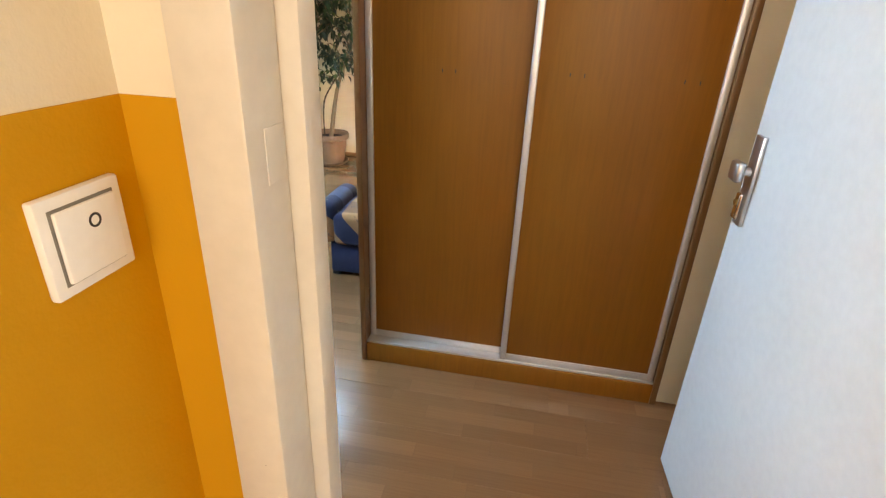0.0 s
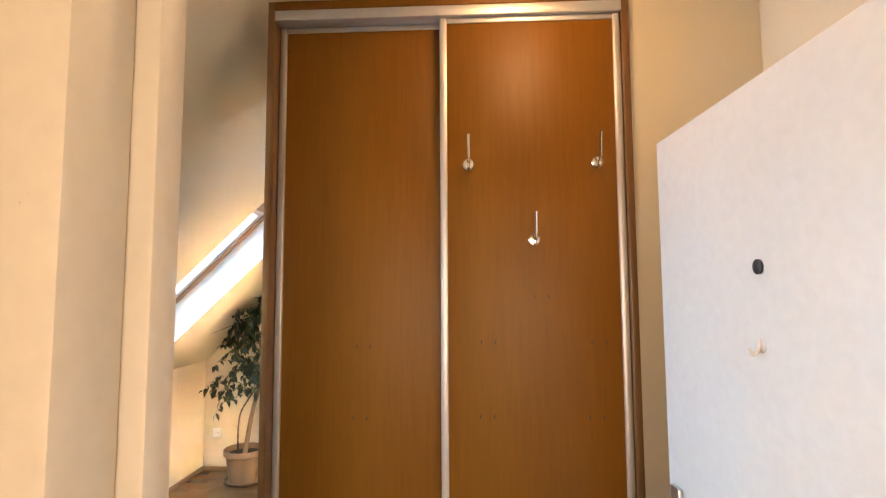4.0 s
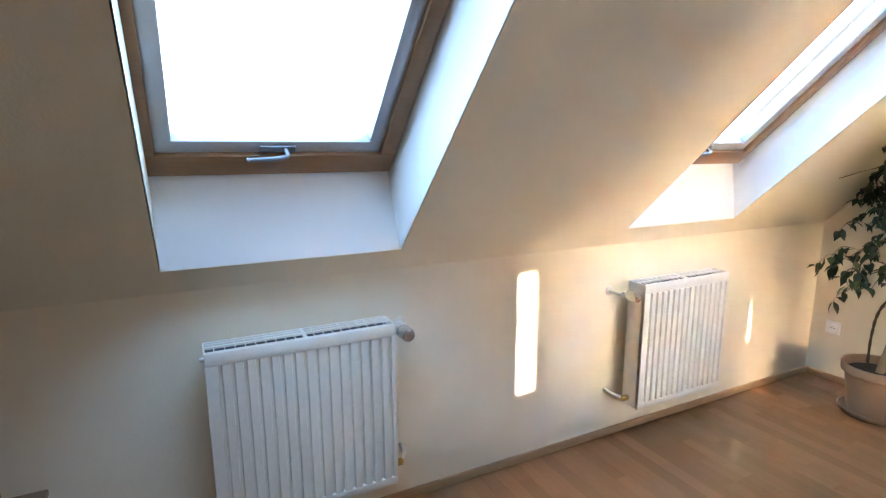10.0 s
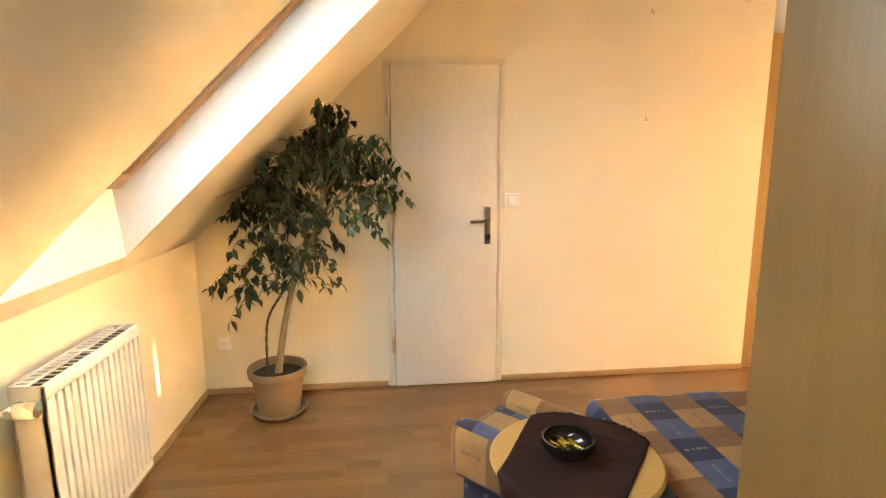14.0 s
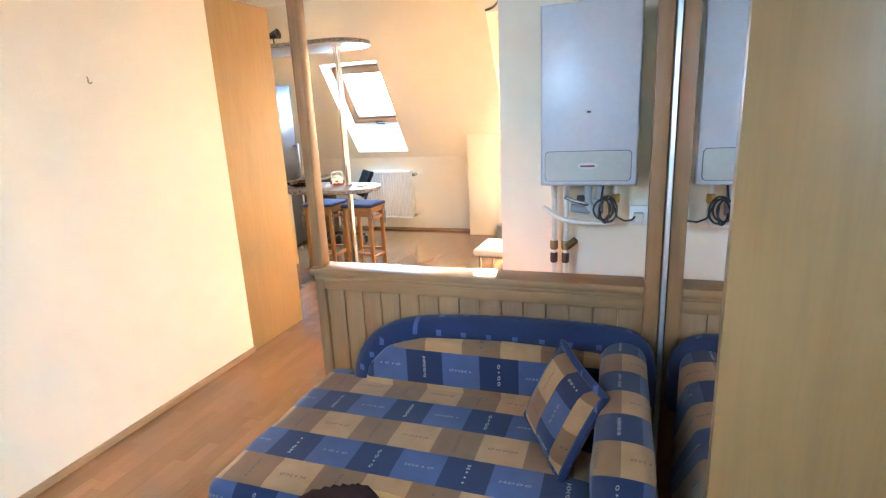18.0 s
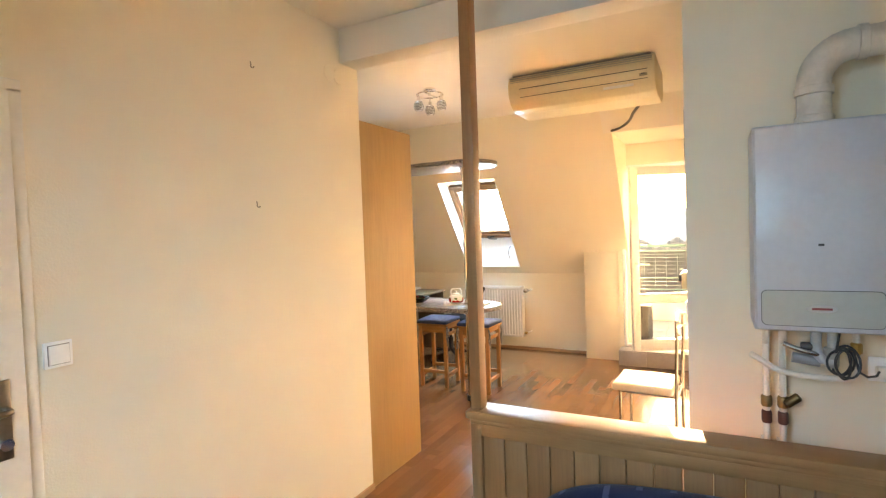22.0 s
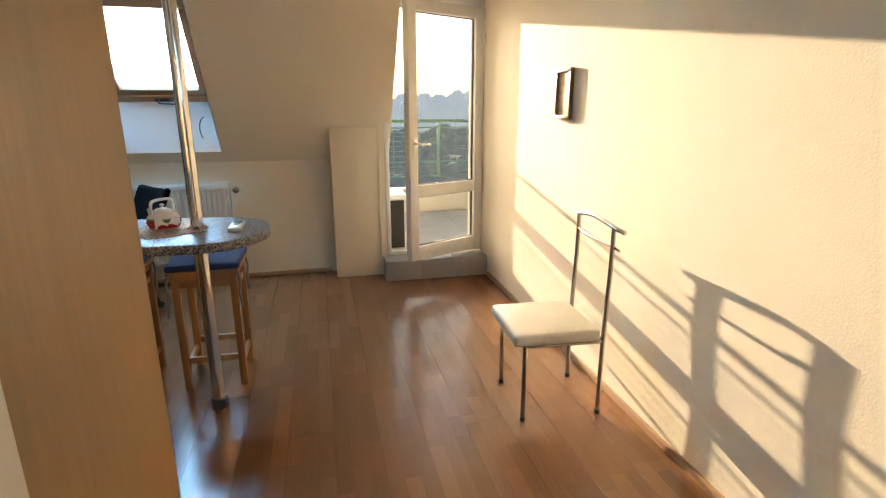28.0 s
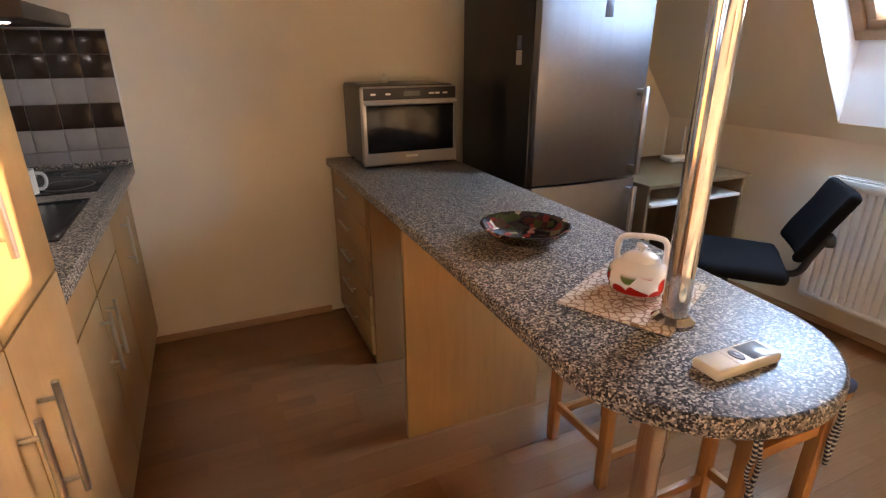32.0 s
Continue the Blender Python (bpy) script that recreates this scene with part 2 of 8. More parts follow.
WALL = plaster("wall_paint", (0.83, 0.75, 0.60), 0.16)
CEIL = plaster("ceiling_paint", (0.82, 0.77, 0.67), 0.15)
LINING = plaster("lining_paint", (0.84, 0.84, 0.83), 0.1)
YELLOW = plaster("yellow_paint", (0.62, 0.30, 0.012), 0.15)
STEELPAINT = plain("frame_enamel", (0.68, 0.63, 0.55), 0.45, vary=0.06)
_t = STEELPAINT.node_tree
_b = _t.nodes["Principled BSDF"]
_old = _b.inputs["Base Color"].links[0].from_socket
_chips = ramp(_t, noise_of(_t, coords(_t), 22, 6, 0.75), [(0.70, (0, 0, 0)), (0.73, (1, 1, 1))])
_t.links.new(mixed(_t, _old, (0.16, 0.13, 0.10), _chips), _b.inputs["Base Color"])
DOORWHITE = plain("door_enamel", (0.80, 0.775, 0.72), 0.42, relief=0.06)
NICKEL = plain("tarnished_nickel", (0.30, 0.275, 0.245), 0.32, 1.0, vary=0.2, relief=0.02)
DOORGREY = plain("grey_white_door_enamel", (0.715, 0.69, 0.63), 0.42, relief=0.04)
DOORCREAM = plain("cream_door_enamel", (0.74, 0.70, 0.61), 0.4)
FLOOR = laminate("laminate_floor")
BASE = wood("baseboard_wood", (0.40, 0.235, 0.12), (0.31, 0.175, 0.088), "x", rough=0.45)
WARD = wood("wardrobe_veneer", (0.265, 0.099, 0.010), (0.195, 0.071, 0.007), "z", 0.8, rough=0.40, contrast=0.8)
WARD.node_tree.nodes["Principled BSDF"].inputs["Specular IOR Level"].default_value = 0.3
WARDSIDE = wood("wardrobe_side_beech", (0.212, 0.101, 0.036), (0.172, 0.079, 0.027), "z", 0.8, rough=0.30, relief=0.05)
OAK = wood("partition_oak", (0.34, 0.155, 0.060), (0.25, 0.108, 0.040), "z", 1.0, rough=0.45)
OAKH = wood("partition_oak_rail", (0.38, 0.185, 0.077), (0.295, 0.137, 0.055), "y", 1.0, rough=0.38)
MAPLE = wood("maple_board", (0.45, 0.275, 0.115), (0.37, 0.215, 0.085), "z", 0.7, rough=0.42, contrast=0.7)
BEECHK = wood("kitchen_beech", (0.38, 0.225, 0.098), (0.31, 0.178, 0.075), "z", 0.7, rough=0.4, contrast=0.7)
SHELFW = wood("shelf_board", (0.30, 0.19, 0.115), (0.25, 0.155, 0.09), "x", 0.7, rough=0.5, contrast=0.7)
SHELFEDGE = wood("shelf_edge_band", (0.46, 0.31, 0.18), (0.39, 0.26, 0.145), "x", 0.7, rough=0.5, contrast=0.6)
PINE = wood("stool_pine", (0.42, 0.19, 0.055), (0.31, 0.125, 0.035), "z", 1.4, rough=0.4)
VELUX = wood("window_pine", (0.34, 0.17, 0.075), (0.24, 0.11, 0.045), "y", 1.4, rough=0.4)
ALU = plain("brushed_aluminium", (0.68, 0.68, 0.69), 0.42, 0.75, relief=0.02)
CHROME = plain("chrome", (0.80, 0.79, 0.77), 0.08, 1.0, relief=0.0)
STEEL = plain("stainless_steel", (0.56, 0.56, 0.57), 0.3, 1.0, relief=0.02)
RADW = plain("radiator_enamel", (0.74, 0.71, 0.645), 0.3, relief=0.02)
WHITEP = plain("white_plastic", (0.80, 0.78, 0.73), 0.35, relief=0.02)
SWITCHW = plain("switch_plastic", (0.88, 0.88, 0.86), 0.3, relief=0.01)
UPVC = plain("white_upvc", (0.84, 0.84, 0.83), 0.25, relief=0.01)
BLACKP = plain("black_plastic", (0.025, 0.025, 0.028), 0.4, relief=0.03)
BOILERW = plain("boiler_enamel", (0.50, 0.50, 0.53), 0.32, relief=0.01)
STEELB = plain("brushed_steel_door", (0.20, 0.205, 0.225), 0.42, 1.0, relief=0.0)
STEELB.node_tree.nodes["Principled BSDF"].inputs["Anisotropic"].default_value = 0.75
_tan = STEELB.node_tree.nodes.new("ShaderNodeTangent")
_tan.direction_type, _tan.axis = "RADIAL", "Z"
STEELB.node_tree.links.new(_tan.outputs[0], STEELB.node_tree.nodes["Principled BSDF"].inputs["Tangent"])
GRANITE = speckle("granite_worktop")
MIRROR = plain("mirror_silver", (0.92, 0.93, 0.92), 0.0, 1.0, vary=0.0, relief=0.0)
MIRROR.node_tree.nodes["Principled BSDF"].inputs["Roughness"].default_value = 0.01
for _l in list(MIRROR.node_tree.links):
    if _l.to_socket.name == "Roughness":
        MIRROR.node_tree.links.remove(_l)
PANE = glass("window_glass")
SASHGREY = plain("sash_lacquer", (0.50, 0.51, 0.53), 0.35, 0.2, relief=0.02)


# ---- building helpers ----
def box(bm, x0, x1, y0, y1, z0, z1, m=None):
    vs = [bm.verts.new(Vector(p)) for p in ((x0, y0, z0), (x1, y0, z0), (x1, y1, z0), (x0, y1, z0), (x0, y0, z1), (x1, y0, z1), (x1, y1, z1), (x0, y1, z1))]
    if m is not None:
        for v in vs:
            v.co = m @ v.co
    fs = [bm.faces.new([vs[i] for i in q]) for q in ((0, 3, 2, 1), (4, 5, 6, 7), (0, 1, 5, 4), (1, 2, 6, 5), (2, 3, 7, 6), (3, 0, 4, 7))]
    return vs, fs


def boxes(*dims, bevel=0.0, segs=2):
    """One bmesh of boxes, each (x0, x1, y0, y1, z0, z1), with rounded edges."""
    bm = bmesh.new()
    for d in dims:
        box(bm, *d)
    if bevel:
        bmesh.ops.bevel(bm, geom=list(bm.edges), offset=bevel, segments=segs, profile=0.5, affect="EDGES", clamp_overlap=True)
    return bm


def prism(points, axis, a, b, bevel=0.0):
    """A polygon given in the two other axes, pushed from a to b along axis."""
    bm = bmesh.new()

    def at(u, v, w):
        return {"x": (w, u, v), "y": (u, w, v), "z": (u, v, w)}[axis]

    lo = [bm.verts.new(at(u, v, a)) for u, v in points]
    hi = [bm.verts.new(at(u, v, b)) for u, v in points]
    bm.faces.new(lo)
    bm.faces.new(hi[::-1])
    for i in range(len(points)):
        j = (i + 1) % len(points)
        bm.faces.new((lo[j], lo[i], hi[i], hi[j]))
    bmesh.ops.recalc_face_normals(bm, faces=bm.faces)
    if bevel:
        bmesh.ops.bevel(bm, geom=list(bm.edges), offset=bevel, segments=2, profile=0.5, affect="EDGES", clamp_overlap=True)
    return bm


def lathe(profile, n=32, centre=(0, 0, 0), cap=True):
    """(radius, height) pairs turned round the z axis."""
    bm = bmesh.new()
    rings = []
    for r, z in profile:
        rings.append([bm.verts.new((centre[0] + r * math.cos(2 * math.pi * k / n), centre[1] + r * math.sin(2 * math.pi * k / n), centre[2] + z)) for k in range(n)])
    for a, b in zip(rings, rings[1:]):
        for k in range(n):
            bm.faces.new((a[k], a[(k + 1) % n], b[(k + 1) % n], b[k]))
    if cap:
        for ring in (rings[0], rings[-1]):
            bm.faces.new(ring)
    bmesh.ops.recalc_face_normals(bm, faces=bm.faces)
    return bm


def tube(points, r, n=12, bm=None, caps=True):
    """A round bar along points; r is one radius or one for each point."""
    bm = bm or bmesh.new()
    pts = [Vector(p) for p in points]
    rs = r if isinstance(r, (list, tuple)) else [r] * len(pts)
    rings, side = [], None
    for i, p in enumerate(pts):
        d = ((pts[i + 1] if i + 1 < len(pts) else p) - (pts[i - 1] if i else p)).normalized()
        if side is None:
            side = d.orthogonal().normalized()
        side = (side - d * side.dot(d)).normalized()
        up = d.cross(side)
        rings.append([bm.verts.new(p + rs[i] * (side * math.cos(2 * math.pi * k / n) + up * math.sin(2 * math.pi * k / n))) for k in range(n)])
    for a, b in zip(rings, rings[1:]):
        for k in range(n):
            bm.faces.new((a[k], a[(k + 1) % n], b[(k + 1) % n], b[k]))
    if caps:
        bm.faces.new(rings[0][::-1])
        bm.faces.new(rings[-1])
    return bm


def arc(points, steps=8):
    """A smooth path through points."""
    pts = [Vector(p) for p in points]
    out = []
    for i in range(len(pts) - 1):
        p0, p1, p2, p3 = pts[max(i - 1, 0)], pts[i], pts[i + 1], pts[min(i + 2, len(pts) - 1)]
        for k in range(steps):
            s = k / steps
            out.append(0.5 * (2 * p1 + (p2 - p0) * s + (2 * p0 - 5 * p1 + 4 * p2 - p3) * s * s + (3 * p1 - p0 - 3 * p2 + p3) * s ** 3))
    return out + [pts[-1]]


def merge(*bms):
    out = bmesh.new()
    for b in bms:
        me = bpy.data.meshes.new("tmp")
        b.to_mesh(me)
        out.from_mesh(me)
        b.free()
        bpy.data.meshes.remove(me)
    return out


def moved(bm, m):
    bm.transform(m)
    return bm


def mesh_of(name, bm, material, smooth=None):
    me = bpy.data.meshes.new(name)
    bmesh.ops.recalc_face_normals(bm, faces=bm.faces)
    bm.to_mesh(me)
    bm.free()
    for mt in material if isinstance(material, (list, tuple)) else [material]:
        me.materials.append(mt)
    if smooth:
        me.shade_smooth()
        me.set_sharp_from_angle(angle=radians(smooth))
    return me


def part(name, bm, material, parent=None, label="", smooth=35):
    """One mesh object, under a thing or a part."""
    ob = new(name, mesh_of(name, bm, material, smooth))
    ob.parent = parent
    return tagged(ob, label)


def thing(name, label, category, at=(0, 0, 0), rz=0, group=""):
    ob = new(name)
    ob.empty_display_size = 0.1
    ob.matrix_basis = pose(*at, 0, 0, rz)
    return tagged(ob, label, category, group)


def setting(name, bm, material, label="", category=""):
    return tagged(part(name, bm, material), label, category, kind="structure")


def wall(name, ranges, holes, axis, a, b, material=WALL, label="", category="wall"):
    """A wall between a and b along axis, spanning (u0, u1, z0, z1), with oblong holes through it."""
    u0, u1, z0, z1 = ranges
    us = sorted({u0, u1, *[h[0] for h in holes], *[h[1] for h in holes]})
    zs = sorted({z0, z1, *[h[2] for h in holes], *[h[3] for h in holes]})
    bm = bmesh.new()
    for p, q in zip(us, us[1:]):
        for r, s in zip(zs, zs[1:]):
            if any(h[0] <= p and q <= h[1] and h[2] <= r and s <= h[3] for h in holes):
                continue
            box(bm, *((a, b, p, q, r, s) if axis == "x" else (p, q, a, b, r, s)))
    bmesh.ops.remove_doubles(bm, verts=bm.verts, dist=1e-5)
    dup = {}
    for f in bm.faces:
        dup.setdefault(tuple(sorted(v.index for v in f.verts)) if False else tuple(round(c, 4) for c in f.calc_center_median()), []).append(f)
    bmesh.ops.delete(bm, geom=[f for fs in dup.values() if len(fs) > 1 for f in fs], context="FACES")
    return setting(name, bm, material, label, category)


T = 0.25
# north: the wall with the white door
DX0, DX1, DZ = 0.575, 1.245, 2.0
wall("wall_north", (XL - 0.5, XE, 0, ZC), [(DX0, DX1, 0, DZ)], "y", YF, YF + 0.12, label="cream painted plaster wall with a closed white door")
wall("wall_bath", (XL - 0.5, XE, 0, ZC), [], "y", YF + 1.4, YF + 1.5, label="plain plaster wall of the room behind the door")
# kitchen
wall("wall_kitchen_back", (XE - 0.12, XR + 0.8, 0, ZC), [], "y", YB, YB + T, label="cream painted kitchen wall")
wall("wall_kitchen_west", (YF + 0.12, YB, 0, ZC), [], "x", XE - 0.12, XE, label="cream wall behind the kitchen units")
# boiler recess and sunlit wall
wall("wall_boiler", (1.94, YS, 0, ZC), [], "x", XB, XB + 0.1, label="cream wall that carries the gas boiler")
setting("wall_sunlit", boxes((XB + 0.1, 6.98, YS - 0.2, YS, 0, ZC)), WALL, "rough cream plaster wall in low sunlight", "wall")
wall("wall_recess", (2.36, 2.78, 0, ZC), [], "y", 1.84, 1.94, label="cream plaster return beside the boiler")
# entrance wall and landing
EX0, EX1, EZ = 1.44, 2.40, 2.0
EY0, EY1 = 0.07, 0.17
XW = 1.346                    # landing wall with the yellow paint
ZY = 1.275                     # height of the yellow paint
wall("wall_entrance", (XW - 0.1, 2.88, 0, ZC), [(EX0, EX1, 0, EZ)], "y", EY0, EY1, label="plaster wall with the entrance doorway")
wall("wall_niche", (XL - 0.5, XW - 0.1, 0, ZC), [], "y", -0.17, -0.07, label="cream wall behind the shelf unit")
wall("wall_hall_east", (EY1, 1.84, 0, ZC), [], "x", 2.78, 2.88, label="cream wall beside the open entrance door")
wall("wall_hall_infill", (2.36, 2.78, 0, ZC), [], "y", 1.325, 1.415, label="narrow cream wall beside the wardrobe")
# landing behind the start
wall("wall_landing_west", (-2.2, EY0, 0, ZC), [], "x", XW - 0.1, XW, label="landing wall, white above and ochre below")
wall("wall_landing_east", (-2.2, EY0, 0, ZC), [], "x", 2.75, 2.85, label="white landing wall")
# this opening is out of view, added to hold the landing's lamp
wall("wall_landing_south", (XW - 0.1, 2.85, 0, ZC), [(1.5, 2.6, 0.95, 2.2)], "y", -2.3, -2.2, label="white landing wall with an added opening for the unseen landing lamp")
setting("ochre_dado", boxes((XW, XW + 0.003, -2.2, EY0 - 0.003, 0, ZY), (XW, 1.425, EY0 - 0.003, EY0, 0, ZY)), YELLOW, "ochre yellow paint on the landing wall to chest height", "wall paint")
setting("landing_floor", boxes((XW - 0.1, 2.85, -2.3, EY0, -0.1, -0.004)), plain("landing_tile", (0.42, 0.40, 0.37), 0.5), "grey landing floor", "floor")
setting("landing_ceiling", boxes((XW - 0.1, 2.85, -2.3, EY0, ZC, ZC + 0.1)), CEIL, "white landing ceiling", "ceiling")


# knee walls and slopes with skylight openings
def slope_point(side, s, out=0.0):
    """A place on the roof slope: height s, pushed outward along its normal."""
    if side < 0:
        n = math.hypot(1, S1)
        return XL + (s - ZK) / S1 - out * S1 / n, s + out / n
    n = math.hypot(1, S2)
    return XR - (s - ZK) / S2 + out * S2 / n, s + out / n


def slope(name, side, y0, y1, holes, z_top, label):
    bm = bmesh.new()
    us = sorted({y0, y1, *[h[0] for h in holes], *[h[1] for h in holes]})
    zs = sorted({ZK, z_top, *[h[2] for h in holes], *[h[3] for h in holes]})
    for p, q in zip(us, us[1:]):
        for r, s in zip(zs, zs[1:]):
            if any(h[0] <= p and q <= h[1] and h[2] <= r and s <= h[3] for h in holes):
                continue
            quad = [(y, *slope_point(side, z, o)) for o in (0, 0.26) for y, z in ((p, r), (q, r), (q, s), (p, s))]
            vs = [bm.verts.new((x, y, z)) for y, x, z in quad]
            for f in ((0, 1, 2, 3), (7, 6, 5, 4), (0, 4, 5, 1), (1, 5, 6, 2), (2, 6, 7, 3), (3, 7, 4, 0)):
                bm.faces.new([vs[i] for i in f])
    bmesh.ops.remove_doubles(bm, verts=bm.verts, dist=1e-5)
    twice = {}
    for f in bm.faces:
        twice.setdefault(tuple(round(c, 4) for c in f.calc_center_median()), []).append(f)
    bmesh.ops.delete(bm, geom=[f for fs in twice.values() if len(fs) > 1 for f in fs], context="FACES")
    return setting(name, bm, WALL, label, "sloping ceiling")


SKY = {1: (-1, 0.79, 1.552, 1.06, 2.22), 2: (-1, 2.64, 3.375, 1.06, 2.22), 3: (1, 4.717, 5.437, 1.055, 2.10)}
SPLAY = {1: (-0.03, 0.047), 2: (-0.03, 0.055), 3: (0, 0)}   # how far the window is narrower than its opening
DORM = (2.56, 3.40)           # the dormer of the terrace door
ZD = 2.42                     # its ceiling
slope("slope_west", -1, -0.17, YF + 1.4, [SKY[1][1:], SKY[2][1:]], ZC, "cream sloping attic wall with two roof windows")
slope("slope_east", 1, DORM[1] + 0.08, YB, [SKY[3][1:]], ZC, "cream sloping attic wall with a roof window")
setting("knee_wall_west", boxes((XL - 0.2, XL, -0.17, YF + 1.4, 0, ZK)), WALL, "low cream knee wall under the slope", "wall")
setting("knee_wall_east", boxes((XR, XR + 0.2, DORM[1] + 0.08, YB, 0, ZK)), WALL, "low cream knee wall under the slope", "wall")
# ceiling: flat middle, and the slab above the dormer
zd_x = XR - (ZD - ZK) / S2
setting("ceiling", merge(boxes((XT1, XT2, 1.36, YB, ZC, ZC + 0.2), (XT1, 2.88, 0.07, 1.36, ZC, ZC + 0.2), (XT1, XW - 0.1, -0.17, 0.07, ZC, ZC + 0.2)),
                         prism([(XT2, ZC), (zd_x, ZD), (7.0, ZD), (7.0, ZD + 0.2), (XT2, ZC + 0.2)], "y", DORM[0], DORM[1] + 0.08)), CEIL, "off-white flat ceiling", "ceiling")
setting("dormer_cheek", prism([(zd_x, ZD), (7.0, ZD), (7.0, 0), (XR, 0), (XR, ZK)], "y", DORM[1], DORM[1] + 0.08), WALL, "white triangular side wall of the dormer", "wall")
setting("ceiling_beam", boxes((2.81, XE - 0.002, YS + 0.002, YF, 2.49, ZC), bevel=0.004), CEIL, "boxed beam under the ceiling at the room's opening", "beam")
setting("subfloor", boxes((XL - 0.3, XR + 0.3, -0.16, YB + 0.2, -0.12, -0.012)), plain("underlay", (0.2, 0.15, 0.1), 0.9), "floor base under the laminate", "floor")


# roof windows
def skylight(n):
    side, y0, y1, z0, z1 = SKY[n]
    root = tagged(new(f"window_{n}"), "pine roof window with a grey sash in a deep white lining", "roof window", kind="structure")
    depth = 0.225 if side < 0 else 0.24
    pts = {}
    for o in (0.0, depth):
        for k, (y, z) in enumerate(((y0, z0), (y1, z0), (y1, z1), (y0, z1))):
            rise = S1 if side < 0 else S2
            if o:
                y += SPLAY[n][0] if k in (0, 3) else -SPLAY[n][1]
                z = z + o * rise * rise / math.hypot(1, rise) if k < 2 else z - o / math.hypot(1, rise)
            x, zz = slope_point(side, z, o)
            pts[o, k] = Vector((x, y, zz))
    bm = bmesh.new()
    for k in range(4):
        a, b = pts[0.0, k], pts[0.0, (k + 1) % 4]
        c, d = pts[depth, (k + 1) % 4], pts[depth, k]
        mid = sum((pts[0.0, i] for i in range(4)), Vector()) / 4
        inw = (mid - (a + b) / 2).normalized() * 0.004
        bm.faces.new([bm.verts.new(p + inw) for p in (a, b, c, d)])
    part("lining", bm, LINING, root, "white painted window lining")
    ex = (pts[depth, 1] - pts[depth, 0]).normalized()
    ez = (pts[depth, 3] - pts[depth, 0]).normalized()
    en = ex.cross(ez) * (1 if side > 0 else -1)
    if en.dot(Vector((-side, 0, -0.5))) < 0:
        en = -en
    m = Matrix((ex, ez, en)).transposed().to_4x4()
    m.translation = pts[depth, 0]
    w, h = (pts[depth, 1] - pts[depth, 0]).length, (pts[depth, 3] - pts[depth, 0]).length
    f, g = 0.05, 0.045
    low = 0.03 if side < 0 else 0.0    # the bottom rail of the frame is broader

    def ring(a, b, t0, t1, width, foot=0.0):
        return moved(boxes((a, w - a, b, b + width + foot, t0, t1), (a, w - a, h - a - width, h - a, t0, t1), (a, a + width, b + width + foot, h - a - width, t0, t1), (w - a - width, w - a, b + width + foot, h - a - width, t0, t1), bevel=0.004), m)

    part("window_frame", ring(0.004, 0.004, -0.01, 0.05, f, low), VELUX, root, "varnished pine frame")
    part("sash", ring(f + 0.002, f + low + 0.002, -0.02, 0.035, g), SASHGREY if side < 0 else VELUX, root, "sash of the roof window")
    pane = part("pane", moved(boxes((f + g - 0.01, w - f - g + 0.01, f + g + low - 0.01, h - f - g + 0.01, 0.0, 0.006)), m), PANE, root)
    pane.visible_shadow = False
    v, d = (f + low + g * 0.5, 0.035) if side < 0 else (f * 0.5, 0.05)
    grip = moved(merge(boxes((w / 2 - 0.05, w / 2 + 0.05, v - 0.012, v + 0.012, d, d + 0.008), bevel=0.002),
                       tube(arc([(w / 2 + 0.02, v, d + 0.008), (w / 2 + 0.02, v, d + 0.035), (w / 2 - 0.03, v - 0.004, d + 0.042), (w / 2 - 0.09, v - 0.008, d + 0.04)]), 0.007)), m)
    part("handle", grip, plain("window_grip", (0.16, 0.17, 0.19), 0.35, 0.6) if side < 0 else BLACKP, root, "window handle")
    return root, m, w, h


for k in (1, 2, 3):
    root, m, w, h = skylight(k)
    here = m @ Vector((w / 2, h / 2, -0.06))
    inner = m @ Vector((w / 2, h / 2, 1.0))
    area_lamp("skylight_glow", look(here, inner), w - 0.1, h - 0.1, SKYLIGHT_W[k], (0.27, 0.60, 1.0))
# unseen lamp, added behind the start to light the landing
area_lamp("landing_fill", look((2.05, -2.25, 1.58), (2.05, 0, 1.4)), 1.05, 1.2, LANDING_W, (1.0, 0.93, 0.84))


